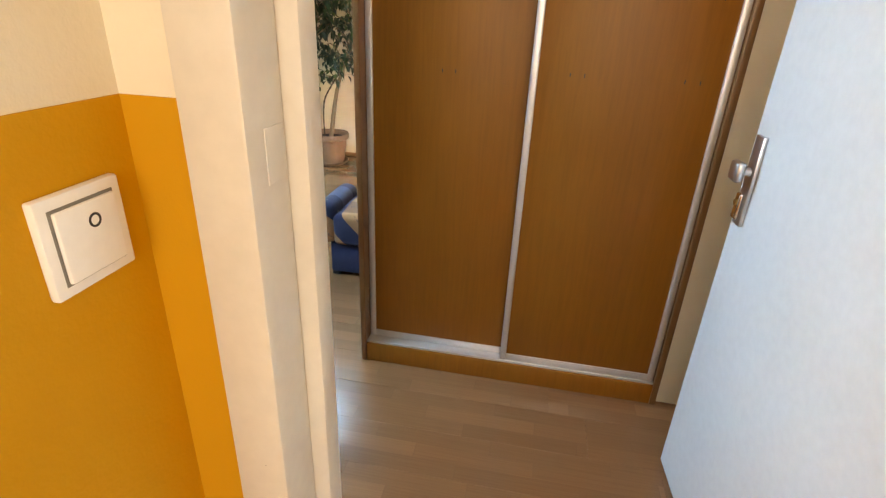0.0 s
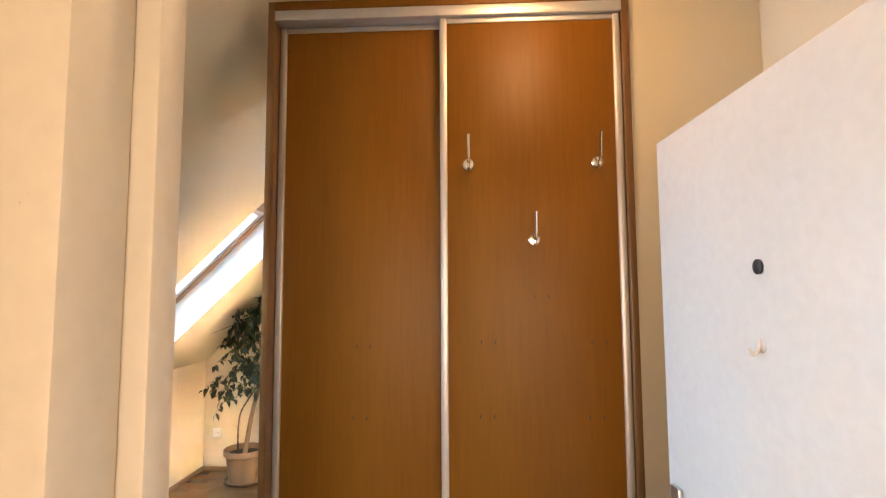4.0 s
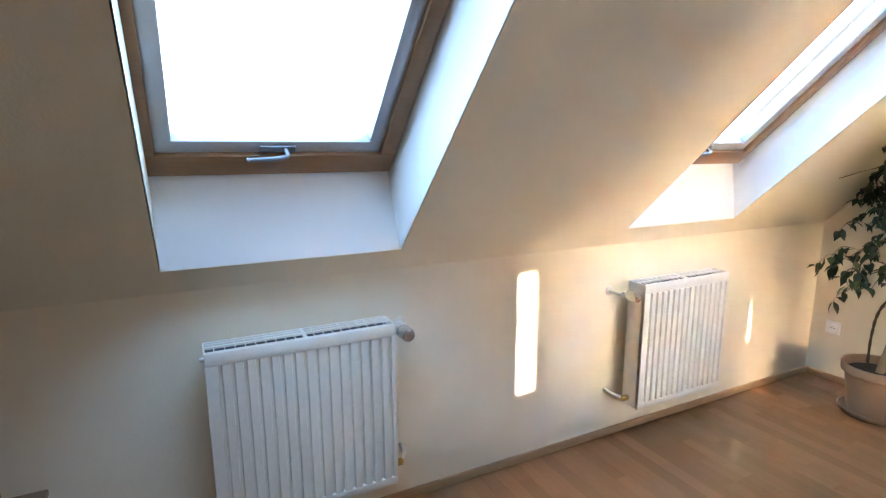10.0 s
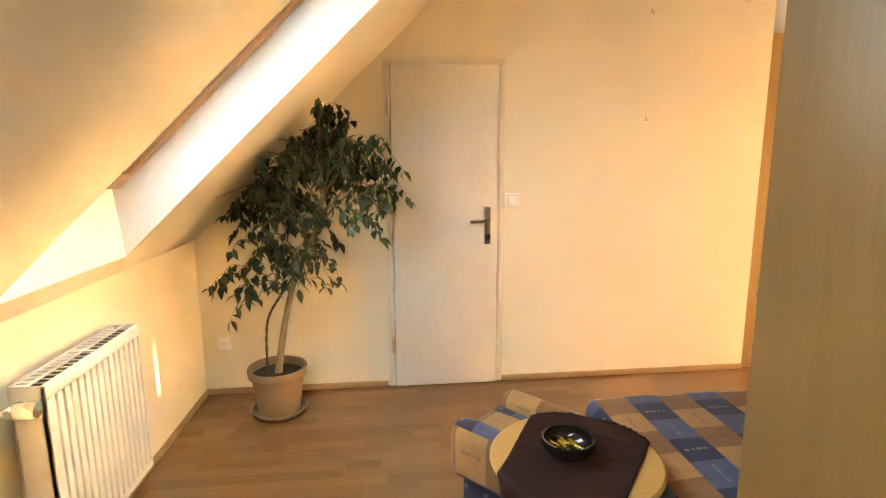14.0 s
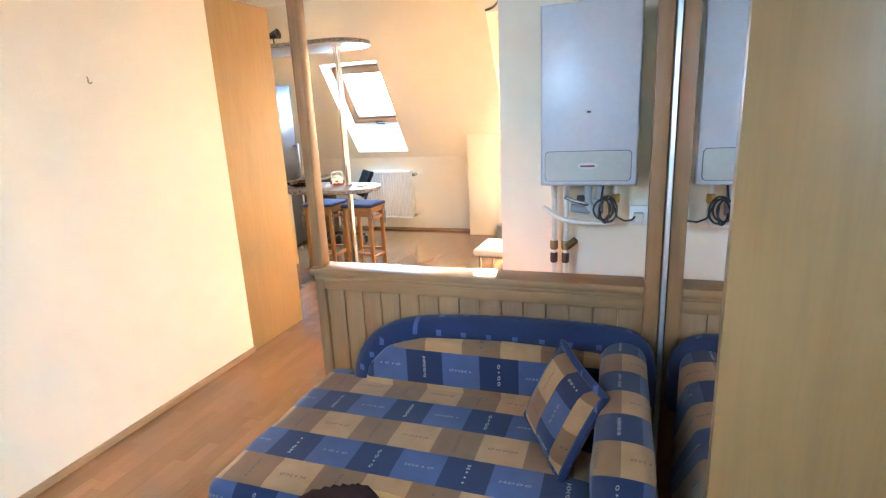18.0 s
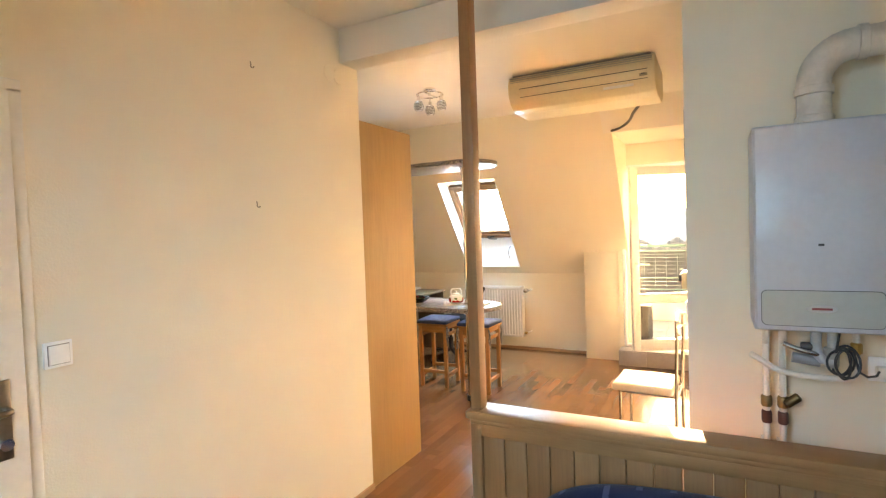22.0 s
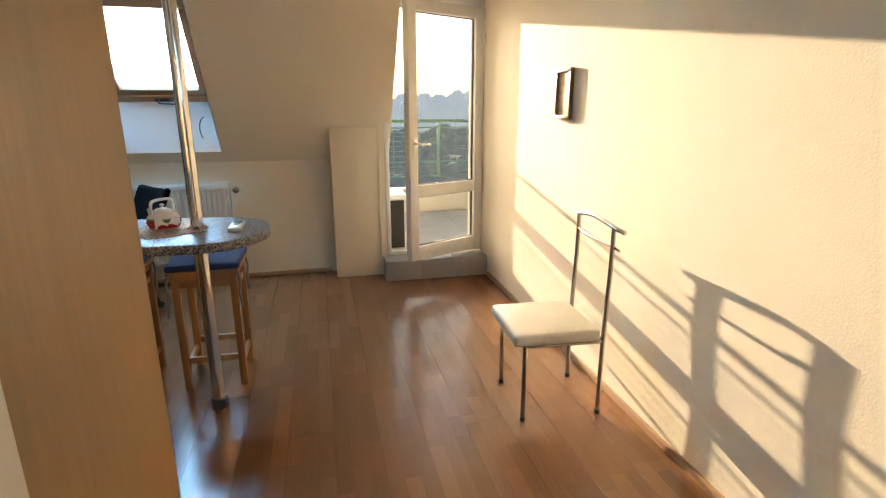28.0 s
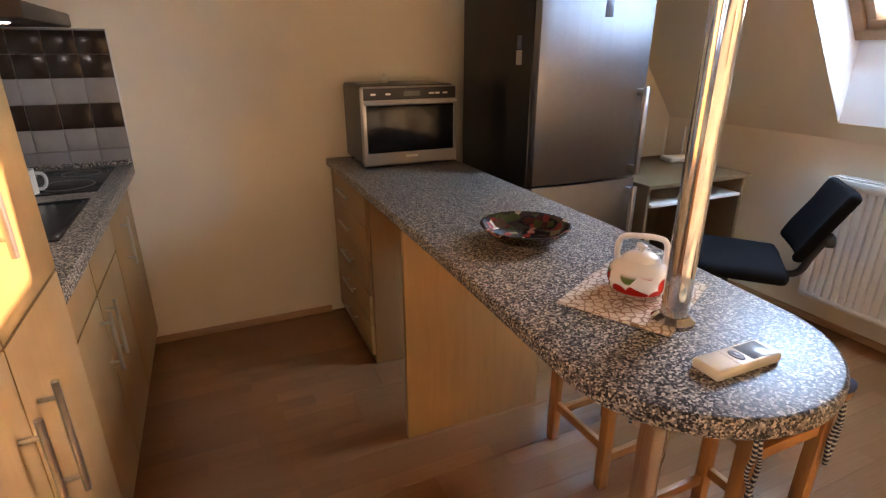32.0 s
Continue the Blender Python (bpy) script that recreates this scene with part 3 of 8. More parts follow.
# ---- materials of the furniture ----
def patchwork(name, u, v):
    """Patchwork upholstery: tan and brown rows, light and navy blue rows, with small printed marks. u, v: weights of x, y, z."""
    m, t, b = nodes_of(name)
    c = t.nodes.new("ShaderNodeTexCoord")

    def dot(w):
        n = t.nodes.new("ShaderNodeVectorMath")
        n.operation = "DOT_PRODUCT"
        n.inputs[1].default_value = w
        t.links.new(c.outputs["Object"], n.inputs[0])
        return n.outputs["Value"]

    def calc(op, a, k=0.0):
        n = t.nodes.new("ShaderNodeMath")
        n.operation = op
        for i, q in enumerate((a, k)):
            if isinstance(q, float):
                n.inputs[i].default_value = q
            else:
                t.links.new(q, n.inputs[i])
        return n.outputs[0]

    us, vs = calc("DIVIDE", dot(u), 0.15), calc("DIVIDE", dot(v), 0.142)
    row = calc("FLOOR", vs)
    odd_r = calc("FLOORED_MODULO", row, 2.0)
    us = calc("ADD", us, calc("MULTIPLY", odd_r, 0.45))
    col = calc("FLOOR", us)
    odd_c = calc("FLOORED_MODULO", col, 2.0)
    warm = mixed(t, (0.350, 0.163, 0.063), (0.190, 0.080, 0.028), odd_c)
    cold = mixed(t, (0.044, 0.060, 0.120), (0.0075, 0.0115, 0.042), odd_c)
    col_out = mixed(t, warm, cold, odd_r)
    # printed marks: a short line of small hollow lozenges, along the pale cells and across the dark ones
    fu, fv = calc("FRACT", us), calc("FRACT", vs)

    def lean(a, b):
        return calc("ADD", a, calc("MULTIPLY", calc("SUBTRACT", b, a), odd_c))

    along, across = lean(fu, fv), lean(fv, fu)
    many = calc("MULTIPLY", along, 6.0)
    which = t.nodes.new("ShaderNodeCombineXYZ")
    for k, q in enumerate((col, row, calc("FLOOR", many))):
        t.links.new(q, which.inputs[k])
    luck = t.nodes.new("ShaderNodeTexWhiteNoise")
    t.links.new(which.outputs[0], luck.inputs["Vector"])
    luck = luck.outputs["Value"]
    ma = calc("SUBTRACT", calc("FRACT", many), 0.5)
    mb = calc("MULTIPLY", calc("SUBTRACT", across, 0.5), 6.0)
    aa, ab = calc("ABSOLUTE", ma), calc("ABSOLUTE", mb)

    def both(p, q):
        return calc("MULTIPLY", p, q)

    # an oval ring, a bow tie or a dot
    tilt = calc("ADD", ma, calc("MULTIPLY", mb, 0.45))
    oval = calc("ADD", both(tilt, tilt), calc("MULTIPLY", both(mb, mb), 2.6))
    ring = both(calc("LESS_THAN", oval, 0.13), calc("GREATER_THAN", oval, 0.045))
    bow = both(calc("LESS_THAN", ab, calc("MULTIPLY", aa, 0.8)), calc("LESS_THAN", aa, 0.40))
    hole = both(calc("LESS_THAN", ab, calc("SUBTRACT", calc("MULTIPLY", aa, 0.8), 0.11)), calc("LESS_THAN", aa, 0.32))
    bow = calc("SUBTRACT", bow, calc("MULTIPLY", hole, 0.9))
    dot_mark = calc("LESS_THAN", calc("ADD", both(ma, ma), both(mb, mb)), 0.025)
    is_ring, is_dot = calc("LESS_THAN", luck, 0.38), calc("GREATER_THAN", luck, 0.70)
    is_bow = calc("SUBTRACT", calc("SUBTRACT", 1.0, is_ring), is_dot)
    ink = calc("ADD", both(ring, is_ring), calc("ADD", both(bow, is_bow), both(dot_mark, is_dot)))
    ink = both(ink, calc("LESS_THAN", calc("ABSOLUTE", calc("SUBTRACT", along, 0.5)), 0.333))
    tone = mixed(t, (0.022, 0.022, 0.04), mixed(t, (0.26, 0.25, 0.23), (0.44, 0.40, 0.32), odd_c), odd_r)
    col_out = mixed(t, col_out, tone, calc("MULTIPLY", ink, 0.65))
    weave = noise_of(t, c.outputs["Object"], 420, 2)
    wear = noise_of(t, c.outputs["Object"], 14, 5, 0.65)
    col_out = mixed(t, col_out, (0.62, 0.6, 0.58), ramp(t, wear, [(0.4, (0, 0, 0)), (0.75, (0.55, 0.55, 0.55))]), "MULTIPLY")
    t.links.new(col_out, b.inputs["Base Color"])
    b.inputs["Roughness"].default_value = 0.92
    b.inputs["Sheen Weight"].default_value = 0.1
    bump(t, b, mixed(t, weave, wear, 0.4), 0.35, 0.003)
    return m


def navy(name):
    """Navy upholstery with staggered rows of small pale blue squares."""
    m, t, b = nodes_of(name)
    v = coords(t)
    xyz = t.nodes.new("ShaderNodeSeparateXYZ")
    t.links.new(v, xyz.inputs[0])

    def calc(op, a, k=0.0):
        n = t.nodes.new("ShaderNodeMath")
        n.operation = op
        for i, q in enumerate((a, k)):
            if isinstance(q, float):
                n.inputs[i].default_value = q
            else:
                t.links.new(q, n.inputs[i])
        return n.outputs[0]

    vs = calc("DIVIDE", calc("SUBTRACT", xyz.outputs[2], xyz.outputs[0]), 0.062)
    us = calc("ADD", calc("DIVIDE", xyz.outputs[1], 0.10), calc("MULTIPLY", calc("FLOORED_MODULO", calc("FLOOR", vs), 2.0), 0.5))
    fu = calc("ABSOLUTE", calc("SUBTRACT", calc("FRACT", us), 0.5))
    fv = calc("ABSOLUTE", calc("SUBTRACT", calc("FRACT", vs), 0.5))
    sq = calc("MULTIPLY", calc("LESS_THAN", fu, 0.10), calc("LESS_THAN", fv, 0.2))
    weave = noise_of(t, v, 400, 2)
    col = mixed(t, (0.009, 0.017, 0.066), (0.06, 0.085, 0.19), sq)
    col = mixed(t, col, (0.6, 0.6, 0.6), noise_of(t, v, 12), "MULTIPLY")
    t.links.new(col, b.inputs["Base Color"])
    b.inputs["Roughness"].default_value = 0.92
    b.inputs["Sheen Weight"].default_value = 0.1
    bump(t, b, weave, 0.35, 0.003)
    return m


SEATFAB = patchwork("patchwork_seat", (0, 1, 0), (1, 0, 1))
BACKFAB = patchwork("patchwork_back", (0, 1, 0), (0, 0, 1))
ARMFAB = patchwork("patchwork_arm", (0, 1.3, 0), (1.15, 0, 1.15))
NAVY = navy("navy_upholstery")
BROWNCLOTH = plain("brown_satin_cloth", (0.024, 0.007, 0.006), 0.75, relief=0.25, grain=500)
BROWNCLOTH.node_tree.nodes["Principled BSDF"].inputs["Specular IOR Level"].default_value = 0.15
TERRA = plain("terracotta_plastic", (0.27, 0.165, 0.10), 0.55, relief=0.1)
SOIL = plain("potting_soil", (0.035, 0.022, 0.014), 0.95, relief=0.8, grain=90, vary=0.4)
BARK = plain("ficus_bark", (0.27, 0.19, 0.11), 0.8, relief=0.5, vary=0.25, grain=70)
BRASS = plain("brass", (0.55, 0.36, 0.12), 0.3, 1.0)
COPPERP = plain("painted_pipe", (0.72, 0.68, 0.60), 0.4)


def leafmat():
    m, t, b = nodes_of("ficus_leaf")
    g = t.nodes.new("ShaderNodeNewGeometry")
    c = ramp(t, g.outputs["Random Per Island"], [(0.0, (0.008, 0.022, 0.008)), (0.55, (0.016, 0.042, 0.013)), (0.9, (0.034, 0.075, 0.018)), (1.0, (0.10, 0.15, 0.03))])
    t.links.new(mixed(t, c, (0.75, 0.8, 0.75), noise_of(t, coords(t), 60), "MULTIPLY"), b.inputs["Base Color"])
    b.inputs["Roughness"].default_value = 0.42
    b.inputs["Transmission Weight"].default_value = 0.0
    b.inputs["Subsurface Weight"].default_value = 0.0
    return m


LEAF = leafmat()


# ---- doors ----
def inner_door():
    root = tagged(new("door_1"), "plain cream interior door, closed, in a narrow painted steel frame", "door", kind="structure")
    f = 0.028
    part("door_frame", boxes((DX0 - f, DX0 + 0.012, YF - 0.012, YF + 0.10, 0, DZ), (DX1 - 0.012, DX1 + f, YF - 0.012, YF + 0.10, 0, DZ), (DX0 - f, DX1 + f, YF - 0.012, YF + 0.10, DZ - 0.012, DZ + f), bevel=0.003), DOORCREAM, root)
    part("door_leaf", boxes((DX0 + 0.015, DX1 - 0.014, YF - 0.034, YF + 0.008, 0.006, DZ - 0.015), bevel=0.002), DOORGREY, root, "smooth leaf standing proud of its frame")
    hx = DX1 - 0.075
    plate = part("lock_plate", boxes((hx - 0.019, hx + 0.019, YF - 0.042, YF - 0.034, 0.92, 1.15), bevel=0.003), NICKEL, root, "tarnished nickel lock plate")
    part("door_handle", tube(arc([(hx, YF - 0.042, 1.065), (hx, YF - 0.080, 1.065), (hx - 0.03, YF - 0.089, 1.065), (hx - 0.115, YF - 0.086, 1.063)]), 0.0095), NICKEL, root, "tarnished lever handle")
    part("lock_rose", moved(lathe([(0.0, -0.006), (0.017, -0.006), (0.017, 0.006), (0.0, 0.006)], 20, cap=False), pose(hx, YF - 0.046, 0.965, 90)), CHROME, plate)
    for z in (0.28, 1.0, 1.75):
        part("hinge", lathe([(0.009, -0.05), (0.009, -0.002), (0.007, 0), (0.009, 0.002), (0.009, 0.05)], 12, (DX0 - 0.002, YF - 0.030, z)), STEEL, root, "steel barrel hinge")


inner_door()


def entrance_door():
    fr = tagged(new("door_2"), "entrance doorway with a scuffed painted steel frame", "door frame", kind="structure")
    bm = boxes((1.425, 1.498, EY0 - 0.02, EY1 - 0.035, 0, EZ + 0.03), (1.44, 1.523, EY1 - 0.035, EY1 + 0.012, 0, EZ + 0.03),
               (2.348, 2.43, EY0 - 0.02, EY0 + 0.05, 0, EZ + 0.03), (2.366, 2.43, EY0 + 0.05, EY1 - 0.002, 0, EZ + 0.03), (1.498, 2.348, EY0 - 0.02, EY1 - 0.002, EZ - 0.03, EZ + 0.03), bevel=0.005)
    part("door_frame", bm, STEELPAINT, fr, "cream enamelled steel frame with chips")
    part("strike_plate", boxes((1.4975, 1.4992, 0.085, 0.125, 1.185, 1.247), bevel=0.0005), STEELPAINT, fr)
    part("threshold", boxes((1.498, 2.348, EY0 - 0.01, EY1 + 0.01, 0, 0.018), bevel=0.005), BASE, fr)
    # the leaf, swung wide open into the hall
    ang = 93.5
    leaf = thing("entrance_door", "white enamelled entrance door standing wide open", "door", (2.37, 0.172, 0.012), ang)
    L = 0.84
    part("leaf", boxes((0, L, -0.042, 0, 0, 1.958), bevel=0.004), DOORWHITE, leaf)
    part("door_edge", boxes((L - 0.001, L + 0.003, -0.036, -0.006, 0.002, 1.953)), STEELPAINT, leaf)
    side = 0.0
    plate = part("security_plate", boxes((L - 0.074, L - 0.03, side, side + 0.012, 0.88, 1.11), bevel=0.004), STEEL, leaf, "brushed steel security plate")
    part("door_knob", moved(boxes((-0.024, 0.024, 0.03, 0.055, -0.026, 0.026), bevel=0.010, segs=3), pose(L - 0.052, 0, 1.02)), STEEL, plate)
    part("knob_neck", moved(lathe([(0.012, 0), (0.012, 0.032)], 16), pose(L - 0.052, 0.008, 1.02, -90)), STEEL, plate)
    part("cylinder_guard", boxes((L - 0.066, L - 0.038, side + 0.012, side + 0.024, 0.895, 0.965), bevel=0.009, segs=3), CHROME, plate, "oval chrome cylinder guard")
    part("lock_cylinder", moved(lathe([(0.008, 0), (0.008, 0.004)], 16), pose(L - 0.052, 0.0235, 0.94, -90)), BRASS, plate)
    part("peephole", moved(merge(lathe([(0.0135, 0), (0.0135, 0.004), (0.006, 0.006)], 24)), pose(0.432, 0, 1.616, -90)), BLACKP, leaf, "dark round peephole")
    hk = moved(lathe([(0.014, 0), (0.014, 0.002), (0.0125, 0.003)], 24), pose(0.436, 0, 1.478, -90))
    part("hook_pad", hk, WHITEP, leaf, "white stick-on hook")
    part("hook", tube(arc([(0.436, 0.003, 1.49), (0.436, 0.006, 1.475), (0.436, 0.012, 1.462), (0.436, 0.02, 1.462), (0.436, 0.023, 1.474)]), 0.003), WHITEP, leaf)
    for z in (0.25, 1.68):
        part("hinge", lathe([(0.011, -0.06), (0.011, 0.06)], 12, (-0.004, 0.004, z)), STEEL, leaf)


entrance_door()


def rocker_switch(name, label, m, size=0.082, mark=False):
    root = thing(name, label, "light switch")
    root.matrix_basis = m
    part("frame", boxes((-size / 2, size / 2, -size / 2, size / 2, 0, 0.011), bevel=0.003), SWITCHW, root)
    part("joint", boxes((-size * 0.385, size * 0.385, -size * 0.385, size * 0.385, 0.0105, 0.0114)), plain("switch_joint", (0.22, 0.21, 0.19), 0.6), root, "narrow dark joint round the rocker")
    part("rocker", boxes((-size * 0.36, size * 0.36, -size * 0.36, size * 0.36, 0.0112, 0.0165), bevel=0.002), SWITCHW, root)
    if mark:
        part("bell_mark", lathe([(0.0075, 0.0164), (0.0075, 0.0169), (0.005, 0.0169), (0.005, 0.0164)], 20, (0.005, 0.016, 0), cap=False), BLACKP, root, "small printed ring")
    return root


def on_wall(x, y, z, facing):
    """A pose whose +z points out of a wall and whose +y is up."""
    rz = {"-y": 0, "+x": 90, "+y": 180, "-x": -90}[facing]
    return pose(x, y, z, 0, 0, rz) @ pose(0, 0, 0, 90)


rocker_switch("light_switch", "square white rocker switch beside the interior door", on_wall(1.332, YF, 1.187, "-y"))
rocker_switch("landing_switch", "chunky cream rocker switch on the ochre wall", on_wall(XW + 0.003, -0.021, 1.152, "+x"), 0.1, True)


def socket(name, label, m, size=0.08):
    root = thing(name, label, "power socket")
    root.matrix_basis = m
    part("plate", boxes((-size / 2, size / 2, -size / 2, size / 2, 0, 0.011), bevel=0.003), SWITCHW, root)
    part("well", lathe([(0.021, 0.0115), (0.0195, 0.0115), (0.0185, 0.013), (0.02, 0.014), (0.022, 0.014), (0.022, 0.0115)], 24, cap=False), SWITCHW, root)
    part("contact_holes", merge(lathe([(0.003, 0.0114), (0.003, 0.0122)], 10, (-0.009, 0, 0)), lathe([(0.003, 0.0114), (0.003, 0.0122)], 10, (0.009, 0, 0))), BLACKP, root)
    part("earth_pin", lathe([(0.0025, 0.011), (0.0025, 0.020)], 10, (0, 0.011, 0)), STEEL, root)
    return root


socket("wall_socket", "white wall socket low behind the potted ficus", on_wall(-0.462, YF, 0.328, "-y"))

HOOKW = plain("picture_hook_steel", (0.35, 0.31, 0.24), 0.4, 1.0)
for z in (1.687, 2.316):
    nail = thing("wall_hook", "small metal picture hook nailed to the bare cream wall", "wall hook", (2.17, YF, z), group="picture hooks")
    part("hook", tube(arc([(0, 0.0, 0.012), (0, -0.004, 0.0), (0, -0.004, -0.012), (0.006, -0.010, -0.016), (0.01, -0.012, -0.010)]), 0.003, 8), HOOKW, nail)
cap = thing("junction_cover", "round white junction cover high on the wall", "cover plate", (2.79, YF, 2.41))
part("disc", moved(lathe([(0.0, 0.007), (0.038, 0.006), (0.042, 0.0)], 28, cap=False), pose(0, 0, 0, 90)), WALL, cap)


# ---- radiators ----
def radiator(y0, y1, z0, z1, x_back, out, valve_end, label):
    """A ribbed panel radiator; out: +1 faces +x, -1 faces -x. valve_end: +1 at y1, -1 at y0."""
    root = thing("radiator", label, "radiator", (x_back, (y0 + y1) / 2, z0), 0 if out > 0 else 180, group="white panel radiators")
    w, h, d = y1 - y0, z1 - z0, 0.105
    g0 = 0.045
    n = int(w / 0.037)
    x = g0 + d
    p = (w - 0.024) / n
    pts = [(x - 0.018, -w / 2), (x, -w / 2)]
    for i in range(n):
        a = -w / 2 + 0.012 + p * i
        pts += [(x, a + p * 0.62), (x - 0.012, a + p * 0.70), (x - 0.012, a + p * 0.92), (x, a + p)]
    pts += [(x, w / 2), (x - 0.018, w / 2)]
    part("front_panel", merge(prism(pts, "z", 0.03, h - 0.045), boxes((x - 0.018, x, -w / 2, w / 2, 0.0, 0.03), (x - 0.018, x, -w / 2, w / 2, h - 0.045, h - 0.002), bevel=0.003)), RADW, root, "ribbed white front panel", 30)
    # dark block painted as the shade that shows between the grille bars
    part("slot_shade", boxes((g0 + 0.016, x - 0.024, -w / 2 + 0.006, w / 2 - 0.006, 0.02, h - 0.02)), plain("painted_slot_shade", (0.035, 0.036, 0.04), 0.7), root, "dark block standing for the shade seen through the grille")
    part("back_panel", boxes((g0, g0 + 0.014, -w / 2, w / 2, 0.0, h - 0.004), bevel=0.004), RADW, root)
    for s in (-1, 1):
        part("side_panel", boxes((g0 + 0.005, x - 0.004, s * w / 2 - (0.003 if s > 0 else 0), s * w / 2 + (0 if s > 0 else 0.003), 0.004, h), bevel=0.001), RADW, root)
    dims = [(g0, g0 + 0.008, -w / 2 + 0.004, w / 2 - 0.004, h - 0.006, h), (x - 0.010, x - 0.0045, -w / 2 + 0.004, w / 2 - 0.004, h - 0.006, h), (g0, x - 0.006, -0.006, 0.006, h - 0.005, h + 0.0005), (g0 + (d - 0.006) / 2 - 0.004, g0 + (d - 0.006) / 2 + 0.004, -w / 2, w / 2, h - 0.006, h)]
    k = int(w / 0.03)
    for i in range(1, k):
        y = -w / 2 + w * i / k
        dims.append((g0 + 0.007, x - 0.009, y - 0.0011, y + 0.0011, h - 0.004, h - 0.0018))
    part("top_grille", boxes(*dims), RADW, root, "slotted top grille")
    s = valve_end * out
    yv = s * (w / 2)
    part("supply_pipe", tube(arc([(0.0, yv + s * 0.075, h - 0.05), (0.05, yv + s * 0.075, h - 0.05), (0.085, yv + s * 0.06, h - 0.05), (0.09, yv, h - 0.05)]), 0.009), RADW, root)
    part("wall_rosette", moved(lathe([(0.022, 0), (0.022, 0.006), (0.012, 0.009)], 20), pose(0, yv + s * 0.075, h - 0.05, 0, 90)), RADW, root)
    v = part("valve_body", moved(lathe([(0.012, -0.02), (0.016, -0.015), (0.016, 0.025), (0.013, 0.03)], 20), pose(0.09, yv + s * 0.045, h - 0.05, -90 * s)), STEEL, root)
    prof = [(0.013, 0), (0.021, 0.006), (0.0255, 0.012), (0.026, 0.058), (0.023, 0.068), (0.008, 0.071)]
    head = lathe(prof, 36)
    for i, q in enumerate(head.verts):
        if 0.01 < q.co.z < 0.055 and (i % 2):
            q.co.x, q.co.y = q.co.x * 0.94, q.co.y * 0.94
    part("thermostat_head", moved(head, pose(0.09, yv + s * 0.05, h - 0.05) @ pose(0, 0, 0, 0, 90)), plain("knob_chrome", (0.60, 0.59, 0.57), 0.22, 0.9), v, "ribbed chrome thermostat knob")
    part("return_pipe", tube(arc([(0.0, yv + s * 0.07, 0.06), (0.05, yv + s * 0.065, 0.055), (0.085, yv + s * 0.03, 0.045), (0.09, yv, 0.045)]), 0.009), RADW, root)
    part("lockshield", moved(lathe([(0.011, -0.012), (0.014, -0.006), (0.014, 0.018), (0.009, 0.024)], 16), pose(0.09, yv + s * 0.02, 0.045, -90 * s)), BRASS, root)
    part("air_vent", moved(lathe([(0.008, 0), (0.008, 0.012)], 12), pose(0.09, -s * w / 2, h - 0.04, 90 * s)), STEEL, root)
    return root


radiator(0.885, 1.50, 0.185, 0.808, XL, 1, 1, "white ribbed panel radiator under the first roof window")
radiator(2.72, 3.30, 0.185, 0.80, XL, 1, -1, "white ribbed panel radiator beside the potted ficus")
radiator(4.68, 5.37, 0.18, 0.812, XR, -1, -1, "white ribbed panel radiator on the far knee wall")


# ---- wardrobe ----
WX0, WX1, WY0, WY1, WZ = 1.16, 2.352, 1.30, 1.953, 2.565


